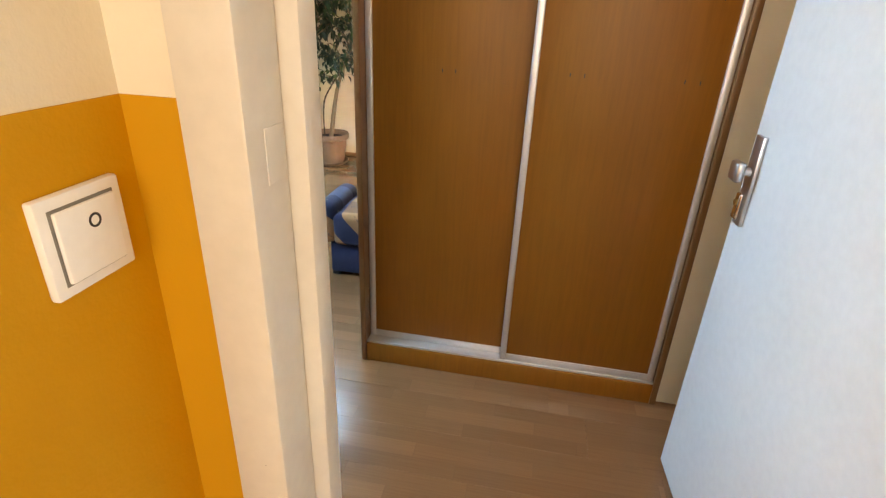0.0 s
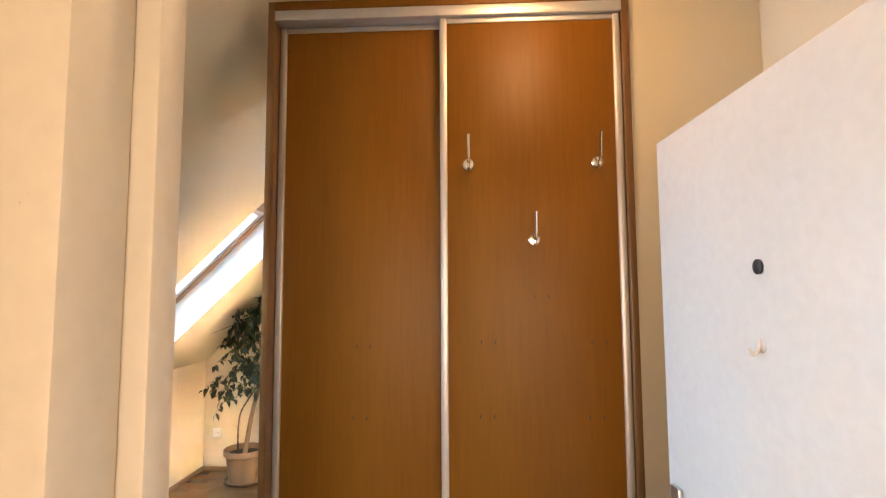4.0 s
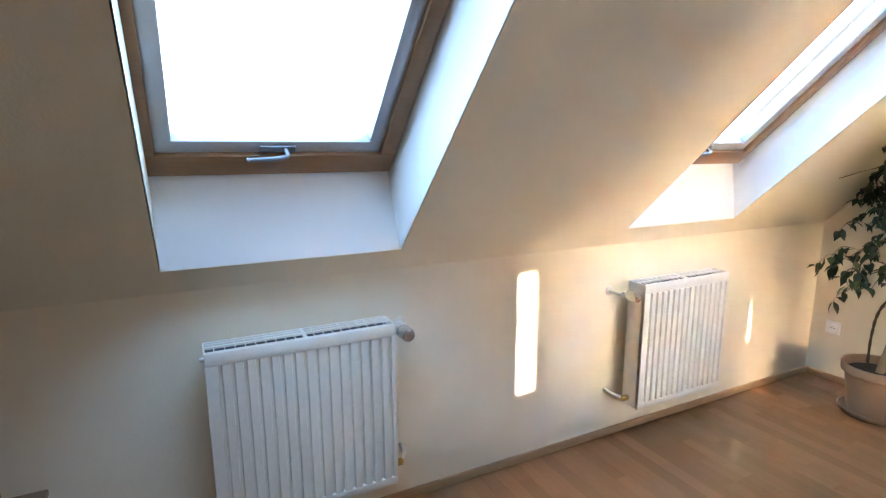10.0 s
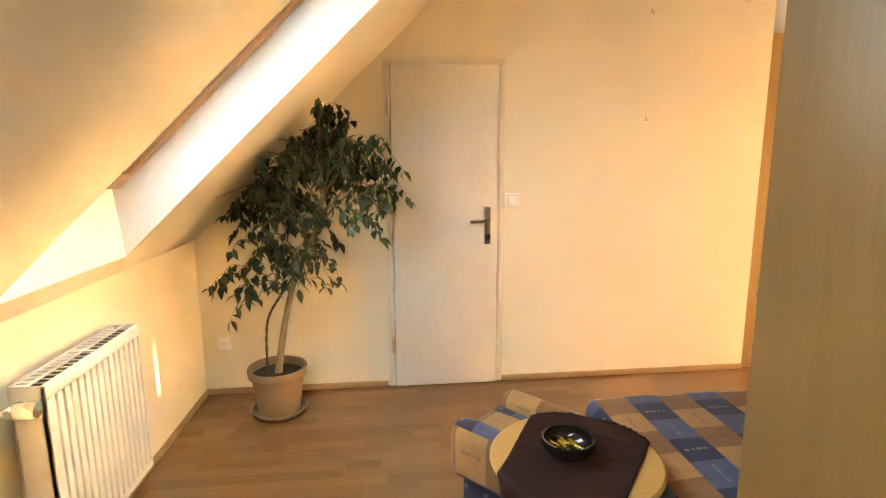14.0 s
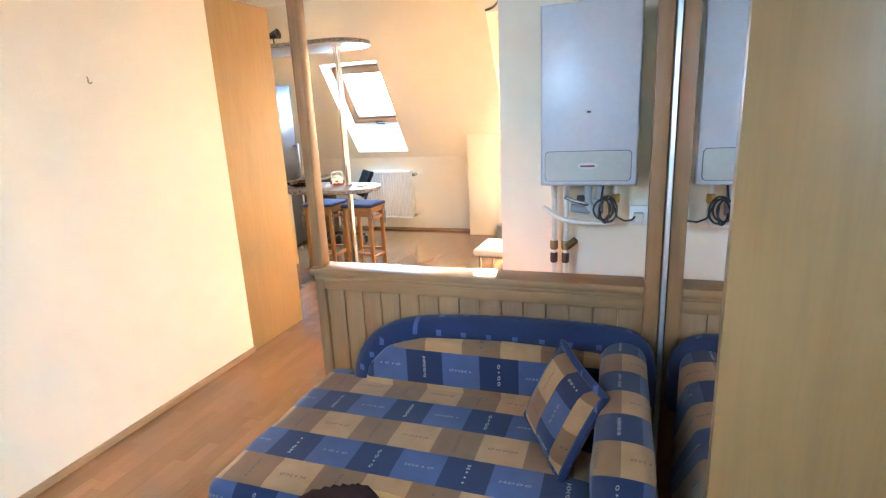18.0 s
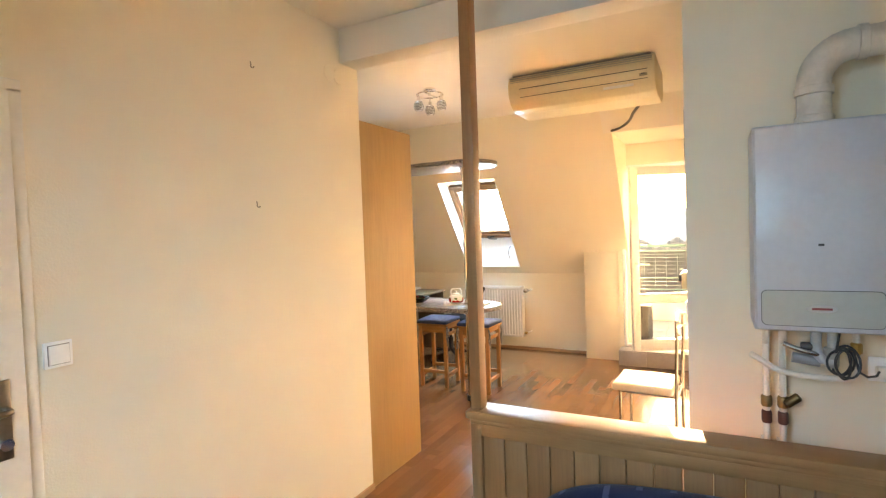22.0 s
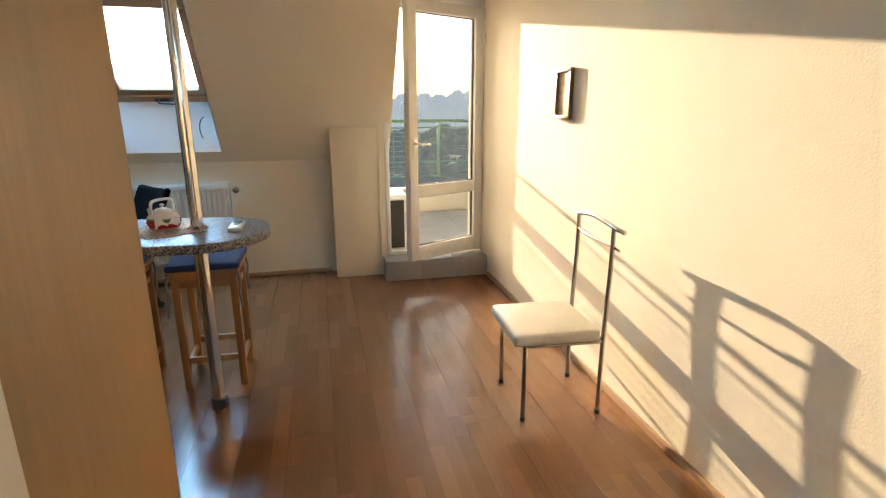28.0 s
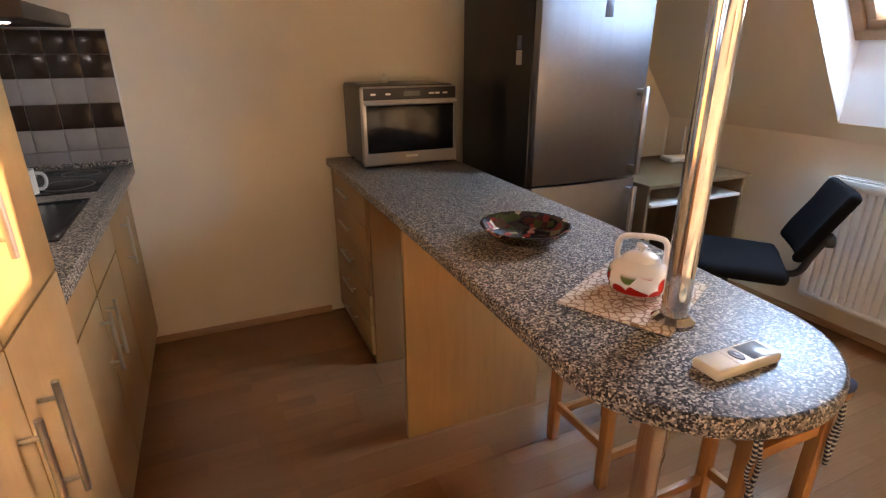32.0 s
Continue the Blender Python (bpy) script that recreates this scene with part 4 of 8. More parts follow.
def wardrobe():
    root = thing("wardrobe", "tall walnut-stained wardrobe with two sliding doors and a mirrored back", "wardrobe", ((WX0 + WX1) / 2, (WY0 + WY1) / 2, 0))
    ox, oy = (WX0 + WX1) / 2, (WY0 + WY1) / 2

    def at(x0, x1, y0, y1, z0, z1, bevel=0.0015):
        return boxes((x0 - ox, x1 - ox, y0 - oy, y1 - oy, z0, z1), bevel=bevel)

    part("side_panel", at(WX0, WX0 + 0.022, WY0, WY1, 0, WZ), WARDSIDE, root, "beech-coloured end panel")
    part("side_panel", at(WX1 - 0.022, WX1, WY0, WY1, 0, WZ), WARDSIDE, root)
    part("plinth", at(WX0 + 0.022, WX1 - 0.022, WY0 + 0.004, WY0 + 0.03, 0, 0.085), WARD, root)
    part("plinth", at(WX0 + 0.022, WX1 - 0.022, WY1 - 0.03, WY1 - 0.004, 0, 0.085), WARD, root)
    part("top_panel", at(WX0 + 0.022, WX1 - 0.022, WY0, WY1, WZ - 0.03, WZ), WARD, root)
    part("bottom_panel", at(WX0 + 0.022, WX1 - 0.022, WY0 + 0.03, WY1 - 0.03, 0.06, 0.085), WARD, root)
    part("divider_panel", at(WX0 + 0.022, WX1 - 0.022, 1.59, 1.608, 0.085, WZ - 0.03), WARD, root)
    part("top_track", at(WX0 + 0.022, WX1 - 0.022, WY0 + 0.002, WY0 + 0.09, WZ - 0.065, WZ - 0.03), ALU, root, "aluminium sliding track")
    part("bottom_track", at(WX0 + 0.022, WX1 - 0.022, WY0 + 0.012, WY0 + 0.09, 0.085, 0.095), ALU, root)
    xm = 1.748
    for name, x0, x1, y in (("sliding_door", WX0 + 0.024, xm + 0.02, WY0 + 0.058), ("sliding_door", xm - 0.012, WX1 - 0.024, WY0 + 0.022)):
        d = part(name, at(x0 + 0.012, x1 - 0.012, y, y + 0.012, 0.11, WZ - 0.07), WARD, root, "stained veneer door leaf")
        for a in (x0, x1 - 0.024):
            bm = at(a, a + 0.024, y - 0.008, y + 0.022, 0.096, WZ - 0.066, 0.005)
            part("grip_profile", bm, ALU, d, "aluminium grip profile")
        part("bottom_profile", at(x0 + 0.024, x1 - 0.024, y - 0.004, y + 0.02, 0.096, 0.125), ALU, d)
        part("top_profile", at(x0 + 0.024, x1 - 0.024, y - 0.004, y + 0.02, WZ - 0.085, WZ - 0.067), ALU, d)
    for x, z in ((1.829, 2.0), (2.243, 2.0), (2.037, 1.75)):
        y = WY0 + 0.022
        bm = merge(moved(lathe([(0.0, 0.012), (0.016, 0.011), (0.02, 0.006), (0.02, 0.0)], 24, cap=False), pose(0, 0, 0, 90)),
                   tube(arc([(0, -0.008, 0.0), (0, -0.03, -0.004), (0, -0.048, 0.012), (0, -0.052, 0.05), (0.0, -0.058, 0.085)]), 0.0048, 10),
                   tube(arc([(0, -0.01, -0.004), (0, -0.022, -0.018), (0, -0.034, -0.014), (0, -0.036, 0.0)]), 0.0042, 10))
        part("coat_hook", moved(bm, pose(x - ox, y - oy, z)), CHROME, root, "chrome coat hook")
    mk = []
    for x, z in ((1.47, 1.18), (1.48, 1.41), (1.881, 1.196), (2.22, 1.196), (1.887, 1.426), (2.233, 1.426), (2.057, 1.57)):
        y = WY0 + (0.058 if x < xm else 0.022)
        for s in (-0.022, 0.022):
            mk.append((x + s - ox - 0.0016, x + s - ox + 0.0016, y - oy - 0.0006, y - oy + 0.001, z - 0.006, z + 0.006))
    tagged(part("screw_holes", boxes(*mk), BLACKP, root, "old screw holes in the doors"), kind="stuff")
    # mirrored back towards the sofa
    part("back_track", at(WX0 + 0.022, WX1 - 0.022, WY1 - 0.08, WY1 - 0.002, WZ - 0.085, WZ - 0.03), ALU, root)
    d = part("mirror_door", at(WX0 + 0.024, WX1 - 0.075, WY1 - 0.016, WY1 - 0.010, 0.11, WZ - 0.09, 0.0), MIRROR, root, "full-height mirror sliding door")
    part("grip_profile", at(WX1 - 0.075, WX1 - 0.05, WY1 - 0.03, WY1 - 0.002, 0.096, WZ - 0.086, 0.004), ALU, d, "bright aluminium grip profile")
    part("bottom_profile", at(WX0 + 0.024, WX1 - 0.075, WY1 - 0.02, WY1 - 0.004, 0.086, 0.115), ALU, d)
    part("end_post", at(WX1 - 0.05, WX1 - 0.022, WY1 - 0.05, WY1 - 0.001, 0.085, WZ - 0.03), OAK, root)


wardrobe()


# ---- half-height partition with its post ----
def partition():
    x0, y0, y1, zc = 2.326, WY1 + 0.003, 3.40, 0.824
    root = thing("half_partition", "oak tongue-and-groove half partition with a capping rail and slim post", "partition", (x0, (y0 + y1) / 2, 0))
    oy = (y0 + y1) / 2

    def at(xa, xb, ya, yb, za, zb, bevel=0.002):
        return boxes((xa - x0, xb - x0, ya - oy, yb - oy, za, zb), bevel=bevel)

    part("capping_rail", at(x0 - 0.045, x0 + 0.085, y0 + 0.05, y1 + 0.012, zc - 0.032, zc, 0.006), OAKH, root, "smooth oak capping rail")
    part("under_moulding", at(x0 - 0.028, x0 + 0.07, y0 + 0.05, y1, zc - 0.055, zc - 0.032, 0.006), OAKH, root)
    part("top_rail", at(x0 - 0.022, x0 + 0.05, y0 + 0.05, y1 - 0.045, zc - 0.10, zc - 0.055), OAKH, root)
    part("bottom_rail", at(x0 - 0.022, x0 + 0.05, y0 + 0.05, y1 - 0.045, 0.0, 0.1), OAKH, root)
    part("end_stile", at(x0 - 0.022, x0 + 0.05, y1 - 0.045, y1, 0.0, zc - 0.055), OAK, root)
    n = 15
    for i in range(n):
        a = y0 + 0.05 + (y1 - y0 - 0.095) * i / n
        b = a + (y1 - y0 - 0.095) / n
        part("board", at(x0 - 0.008, x0 + 0.03, a + 0.0015, b - 0.0015, 0.1, zc - 0.1, 0.004), OAK, root)
    part("post", at(x0 - 0.02, x0 + 0.042, y1 - 0.047, y1 - 0.002, zc, ZC - 0.002, 0.004), OAK, root, "slim oak post up to the ceiling")
    part("wall_post", at(x0 - 0.035, x0 + 0.035, y0, y0 + 0.05, 0, ZC - 0.002, 0.004), OAK, root)


partition()


# ---- sofa, pillow, ottoman ----
def cushion(x0, x1, y0, y1, z0, z1, r, seed=0, swell=0.012, cuts=10):
    """A soft upholstered block: rounded, slightly domed and uneven."""
    bm = boxes((x0, x1, y0, y1, z0, z1), bevel=r, segs=5)
    bmesh.ops.subdivide_edges(bm, edges=[e for e in bm.edges if e.calc_length() > 0.12], cuts=cuts, use_grid_fill=True)
    cx, cy, cz = (x0 + x1) / 2, (y0 + y1) / 2, (z0 + z1) / 2
    for v in bm.verts:
        u, w = (v.co.x - cx) / (x1 - x0) * 2, (v.co.y - cy) / (y1 - y0) * 2
        dome = max(0, 1 - u * u) * max(0, 1 - w * w)
        n = noise.noise(Vector((v.co.x * 7 + seed, v.co.y * 7, v.co.z * 7))) * 0.006
        if v.co.z > cz:
            v.co.z += swell * dome + n
        v.co.x += n * 0.6
        v.co.y += n * 0.6
    return bm


def sofa():
    X0, X1, Y0, Y1 = 1.415, 2.27, 2.00, 3.31
    ox, oy = (X0 + X1) / 2, (Y0 + Y1) / 2
    root = thing("sofa_bed", "low blue and tan patchwork sofa bed against the oak partition", "sofa", (ox, oy, 0))

    def loc(bm):
        return moved(bm, Matrix.Translation((-ox, -oy, 0)))

    part("base", loc(boxes((X0 + 0.05, X1 - 0.06, Y0 + 0.06, Y1 - 0.05, 0.03, 0.27), bevel=0.015)), NAVY, root, "navy base with pale squares")
    part("mattress", loc(cushion(X0, X1 - 0.03, Y0 + 0.15, Y1, 0.235, 0.395, 0.06, 2, 0.016)), SEATFAB, root, "patchwork seat mattress")
    # the back: a rounded panel with a fat navy roll round its edge
    prof = [(Y0 + 0.04, 0.32), (Y0 + 0.04, 0.54), (2.16, 0.61), (2.48, 0.625), (2.82, 0.61), (2.98, 0.56), (3.06, 0.48), (3.10, 0.36), (3.10, 0.32)]
    part("back_cushion", loc(prism(prof, "x", 2.11, 2.235, bevel=0.03)), BACKFAB, root, "patchwork back cushion")
    roll = arc([(2.19, 3.115, 0.30), (2.19, 3.115, 0.38), (2.19, 3.07, 0.50), (2.19, 2.97, 0.585), (2.19, 2.80, 0.63), (2.19, 2.48, 0.648), (2.19, 2.14, 0.645), (2.19, 2.04, 0.62), (2.19, 2.015, 0.54), (2.19, 2.012, 0.42)], 6)
    part("edge_roll", loc(tube(roll, 0.055, 16)), NAVY, root, "fat navy roll round the back")
    part("arm", loc(cushion(X0 + 0.045, X1 - 0.025, Y0 - 0.005, Y0 + 0.148, 0.04, 0.658, 0.07, 5, 0.012)), ARMFAB, root, "patchwork arm")
    for x in (X0 + 0.1, X1 - 0.15):
        for y in (Y0 + 0.12, Y1 - 0.12):
            part("foot", loc(boxes((x, x + 0.05, y, y + 0.05, 0.0, 0.035), bevel=0.004)), BLACKP, root)


sofa()


def throw_pillow():
    root = thing("throw_pillow", "square patchwork pillow with a navy piped edge on the sofa", "pillow", (1.855, 2.252, 0.55))
    s = 0.15
    bm = bmesh.new()
    n = 12
    for side in (1, -1):
        g = []
        for i in range(n + 1):
            row = []
            for j in range(n + 1):
                u, w = i / n * 2 - 1, j / n * 2 - 1
                h = 0.055 * (max(0, 1 - u ** 4) * max(0, 1 - w ** 4)) ** 0.5
                row.append(bm.verts.new((u * s * (1 - 0.06 * (1 - w * w)), w * s * (1 - 0.06 * (1 - u * u)), side * h)))
            g.append(row)
        for i in range(n):
            for j in range(n):
                bm.faces.new((g[i][j], g[i + 1][j], g[i + 1][j + 1], g[i][j + 1]))
    bmesh.ops.remove_doubles(bm, verts=bm.verts, dist=0.0005)
    # standing on one corner and leaning against the arm
    up = Vector((0.28, 0.025, 0.31)).normalized()
    across = Vector((-0.23, -0.26, 0.236))
    across = (across - up * across.dot(up)).normalized()
    ex, ey = (up + across).normalized(), (up - across).normalized()
    tilt = Matrix((ex, ey, ex.cross(ey))).transposed().to_4x4()
    part("cover", moved(bm, tilt), patchwork("patchwork_pillow", tuple(ex * 1.4), tuple(ey * 1.4)), root, smooth=60)
    edge = []
    for i in range(4 * n + 1):
        k, f = divmod(i, n)
        u = [(-1 + 2 * f / n, -1), (1, -1 + 2 * f / n), (1 - 2 * f / n, 1), (-1, 1 - 2 * f / n)][k % 4]
        edge.append(tilt @ Vector((u[0] * s * (1 - 0.06 * (1 - u[1] ** 2)), u[1] * s * (1 - 0.06 * (1 - u[0] ** 2)), 0)))
    part("piping", tube(edge, 0.013, 8), NAVY, root, "navy piped edge")


throw_pillow()


def ottoman(x, y, rz):
    root = thing("ottoman", "small blue and tan patchwork ottoman with rolled ends", "ottoman", (x, y, 0), rz, group="patchwork ottomans")
    part("box", boxes((-0.155, 0.155, -0.17, 0.17, 0.02, 0.2), bevel=0.012), NAVY, root, "navy box with pale squares")
    part("seat", cushion(-0.13, 0.13, -0.195, 0.195, 0.19, 0.365, 0.03, 9, 0.012, 5), SEATFAB, root)
    for s in (-1, 1):
        part("rolled_end", cushion(s * 0.168 - 0.056, s * 0.168 + 0.056, -0.2, 0.2, 0.188, 0.425, 0.054, 3, 0.004, 5), ROLLFAB, root, "blue rolled end")
    for fx in (-0.13, 0.13):
        for fy in (-0.14, 0.14):
            part("foot", boxes((fx - 0.02, fx + 0.02, fy - 0.02, fy + 0.02, 0, 0.03)), BLACKP, root)


ROLLFAB = patchwork("patchwork_roll", (0, 1, 0), (0.7, 0, 0.7))
ottoman(1.07, 3.09, 42)
ottoman(0.905, 2.16, 0)


# ---- round table with its cloth and bowl ----
TC, TZ, TR = (1.145, 2.675), 0.50, 0.274


def coffee_table():
    wd = wood("table_beech", (0.47, 0.235, 0.08), (0.39, 0.185, 0.06), "x", 1.0, 0.35)
    root = thing("coffee_table", "small round beech coffee table on four legs", "table", (*TC, 0))
    part("tabletop", lathe([(0.0, TZ - 0.024), (TR - 0.008, TZ - 0.024), (TR, TZ - 0.016), (TR, TZ - 0.007), (TR - 0.007, TZ), (0.0, TZ)], 64, cap=False), wd, root)
    for k in range(4):
        a = radians(45 + 90 * k + 12)
        part("leg", moved(boxes((-0.02, 0.02, -0.02, 0.02, 0, TZ - 0.024), bevel=0.006), pose(0.21 * math.cos(a), 0.21 * math.sin(a), 0, 0, 0, math.degrees(a))), wd, root)
    part("apron", lathe([(0.19, TZ - 0.075), (0.2, TZ - 0.075), (0.2, TZ - 0.024), (0.19, TZ - 0.024)], 40, cap=False), wd, root)
    cloth = thing("table_runner", "dark brown satin runner draped over the coffee table", "tablecloth", (*TC, TZ + 0.002), -33.5)
    bm = bmesh.new()
    na, nb = 70, 40
    grid = []
    for i in range(na + 1):
        row = []
        a = -0.58 + (0.262 + 0.58) * i / na
        for j in range(nb + 1):
            b = (j / nb * 2 - 1) * (0.195 + 0.01 * math.sin(a * 9))
            rho = math.hypot(a, b)
            if rho <= TR - 0.002:
                p = Vector((b, a, 0.0035 + 0.0015 * noise.noise(Vector((a * 9, b * 9, 0)))))
                if abs(a + 0.03) < 0.006 or abs(a - 0.14) < 0.006:
                    p.z += 0.0025
            else:
                o = rho - TR
                th = math.atan2(b, a)
                fold = 0.014 * math.sin(th * 19 + 1) * min(1, o / 0.12) + 0.012 * min(1, o / 0.1)
                r = TR + 0.006 + fold
                p = Vector((r * math.sin(th), r * math.cos(th), 0.0035 - o * 0.97 + 0.012 * math.sin(th * 11) * min(1, o / 0.2)))
            row.append(bm.verts.new(p))
        grid.append(row)
    for i in range(na):
        for j in range(nb):
            bm.faces.new((grid[i][j], grid[i + 1][j], grid[i + 1][j + 1], grid[i][j + 1]))
    ob = part("cloth", bm, BROWNCLOTH, cloth, smooth=80)
    sol = ob.modifiers.new("thick", "SOLIDIFY")
    sol.thickness = 0.0015
    sol.offset = 1
    bowl = thing("sweet_bowl", "dark knobbly glass bowl of gold-wrapped sweets on the runner", "bowl", (1.118, 2.672, TZ + 0.007))
    dark = plain("dark_glass", (0.012, 0.008, 0.008), 0.12, coat=0.5, relief=0.0)
    b2 = lathe([(0.03, 0), (0.05, 0.004), (0.072, 0.018), (0.086, 0.04), (0.082, 0.062), (0.076, 0.06), (0.078, 0.04), (0.064, 0.02), (0.045, 0.009), (0.0, 0.008)], 48, cap=False)
    for v in b2.verts:
        k = 1 + 0.05 * noise.noise(v.co * 70)
        v.co.x, v.co.y = v.co.x * k, v.co.y * k
    part("bowl", b2, dark, bowl, smooth=50)
    gold = plain("gold_foil", (0.75, 0.55, 0.16), 0.25, 1.0, relief=0.4, grain=200)
    rnd = random.Random(4)
    for k in range(9):
        a, r = rnd.random() * 6.28, rnd.random() * 0.045
        sw = thing("wrapped_sweet", "small sweet in crumpled gold foil in the bowl", "sweet", (1.118 + r * math.cos(a), 2.672 + r * math.sin(a), TZ + 0.03 + 0.006 * (k // 3)), rnd.random() * 180, group="sweets in the bowl")
        bmx = boxes((-0.019, 0.019, -0.007, 0.007, -0.005, 0.006), bevel=0.003)
        part("wrapper", moved(bmx, pose(0, 0, 0, rnd.random() * 40 - 20, rnd.random() * 40 - 20)), gold, sw)


coffee_table()


# ---- ficus ----
def ficus():
    px, py = -0.092, 4.10
    pot = thing("plant_pot", "terracotta-coloured plastic pot on a saucer with a ficus", "plant pot", (px, py, 0))
    part("saucer", lathe([(0.0, 0.0), (0.135, 0.0), (0.156, 0.022), (0.160, 0.032), (0.153, 0.032), (0.135, 0.008), (0.0, 0.008)], 48, cap=False), TERRA, pot)
    body = lathe([(0.0, 0.009), (0.112, 0.009), (0.120, 0.03), (0.145, 0.22), (0.150, 0.225), (0.163, 0.232), (0.166, 0.27), (0.162, 0.278), (0.152, 0.275), (0.148, 0.235), (0.0, 0.232)], 64, cap=False)
    part("pot", body, TERRA, pot)
    part("soil", lathe([(0.0, 0.238), (0.08, 0.241), (0.149, 0.234)], 40, cap=False), SOIL, pot)
    tree = thing("ficus", "weeping ficus with a drooping dark green crown", "potted plant", (px, py, 0.232))
    rnd = random.Random(11)
    base = Vector((px, py, 0.232))

    def loc(p):
        return Vector(p) - base

    trunk = arc([(px, py, 0.2), (px + 0.025, py, 0.36), (-0.03, py - 0.02, 0.54), (0.02, py - 0.03, 0.73), (0.085, py - 0.03, 0.90), (0.175, py - 0.03, 1.09), (0.22, py - 0.04, 1.30)], 6)
    n = len(trunk)
    part("trunk", moved(tube(trunk, [0.022 - 0.013 * i / n for i in range(n)], 12), Matrix.Translation(-base)), BARK, tree)
    stem = arc([(px - 0.05, py - 0.01, 0.2), (px - 0.045, py - 0.03, 0.42), (px - 0.02, py - 0.045, 0.58), (px + 0.05, py - 0.05, 0.70), (px + 0.12, py - 0.055, 0.80)], 6)
    part("support_stem", moved(tube(stem, [0.0055 + 0.0025 * (i % 2) for i in range(len(stem))], 8), Matrix.Translation(-base)), plain("dark_knotted_stem", (0.07, 0.05, 0.03), 0.8), tree, "thin dark knotted second stem")
    leaves = []
    twigs = bmesh.new()
    # ends of the limbs: across, high, and how many sprays hang there
    tips = [(-0.36, 1.08, 8), (-0.27, 1.21, 8), (-0.22, 1.34, 8), (-0.08, 1.45, 10), (0.09, 1.55, 10), (0.24, 1.64, 9), (0.33, 1.51, 9), (0.44, 1.45, 9), (0.51, 1.32, 8), (0.55, 1.20, 7), (0.57, 1.12, 5),
            (0.44, 1.10, 5), (0.34, 1.21, 7), (0.21, 1.35, 9), (0.08, 1.32, 8), (-0.05, 1.25, 8), (-0.22, 1.06, 7), (-0.1, 0.99, 7), (-0.16, 0.88, 6), (-0.24, 0.80, 5), (0.08, 1.14, 6), (-0.05, 0.84, 5),
            (0.11, 0.94, 5), (0.19, 0.84, 5), (0.24, 0.78, 4), (0.12, 0.76, 3), (-0.17, 0.62, 3), (-0.27, 0.58, 2), (0.12, 1.42, 8), (-0.05, 1.38, 8), (0.30, 1.36, 8)]

    def inside(p):
        return p.y < YF - 0.03 and p.x > XL + (p.z - ZK) / S1 + 0.04 and p.x > XL + 0.05

    for k, (dx, z, sprays) in enumerate(tips):
        tip = Vector((dx, 4.05 + (0.13, -0.22, 0.02, -0.10, 0.10, -0.28)[k % 6] * (1 if z > 0.9 else 0.4), z + 0.05))
        s = trunk[min(n - 1, int(n * min(0.97, 0.50 + 0.47 * max(0, (z - 0.62) / 0.75))))]
        mid = s.lerp(tip, 0.55) + Vector((0, 0, 0.10 + 0.05 * rnd.random()))
        path = arc([s, mid, tip], 8)
        part("limb", tube([loc(p) for p in path], [0.006 - 0.0045 * i / len(path) for i in range(len(path))], 6), BARK, tree)
        for q in range(sprays + (3 if z > 1.0 else 1)):
            f = 0.42 + 0.58 * rnd.random() ** 0.7
            o = path[min(len(path) - 1, int(f * len(path)))]
            d = Vector((rnd.uniform(-1, 1), rnd.uniform(-1, 1), rnd.uniform(-0.2, 0.5))).normalized()
            ln = rnd.uniform(0.10, 0.21)
            tw = arc([o, o + d * ln * 0.6 + Vector((0, 0, ln * 0.04)), o + d * ln * 0.95 + Vector((0, 0, -ln * 0.45))], 6)
            if not all(inside(p) for p in tw):
                continue
            tube([loc(p) for p in tw], 0.0014, 4, twigs)
            for p in tw[2::2]:
                leaves.append((p, d))
            leaves.append((tw[-1], d))
    tagged(part("twig_spray", twigs, BARK, tree, "thin hanging twigs"), kind="stuff")
    crown = bmesh.new()
    for p, d in leaves:
        ln, wd = rnd.uniform(0.05, 0.085), rnd.uniform(0.013, 0.0185)
        az = rnd.random() * 6.28
        drop = rnd.uniform(0.45, 1.35)
        fwd = Vector((math.cos(az) * math.cos(drop), math.sin(az) * math.cos(drop), -math.sin(drop)))
        side = fwd.cross(Vector((rnd.uniform(-0.5, 0.5), rnd.uniform(-0.5, 0.5), 1))).normalized()
        up = side.cross(fwd)
        o = loc(p)
        if not inside(p + fwd * ln):
            continue
        rows = []
        for s, w, c in ((0.06, 0.1, 0), (0.35, 1, 0.1), (0.62, 0.85, 0.12), (0.86, 0.3, 0.04), (1.0, 0.03, -0.08)):
            m = o + fwd * ln * s + up * ln * c * 0.5
            rows.append([crown.verts.new(m - side * wd * w + up * wd * w * 0.35), crown.verts.new(m), crown.verts.new(m + side * wd * w + up * wd * w * 0.35)])
        for a, b in zip(rows, rows[1:]):
            for i in range(2):
                crown.faces.new((a[i], a[i + 1], b[i + 1], b[i]))
    tagged(part("crown", crown, LEAF, tree, "glossy pointed dark green leaves", 80), kind="stuff")


ficus()


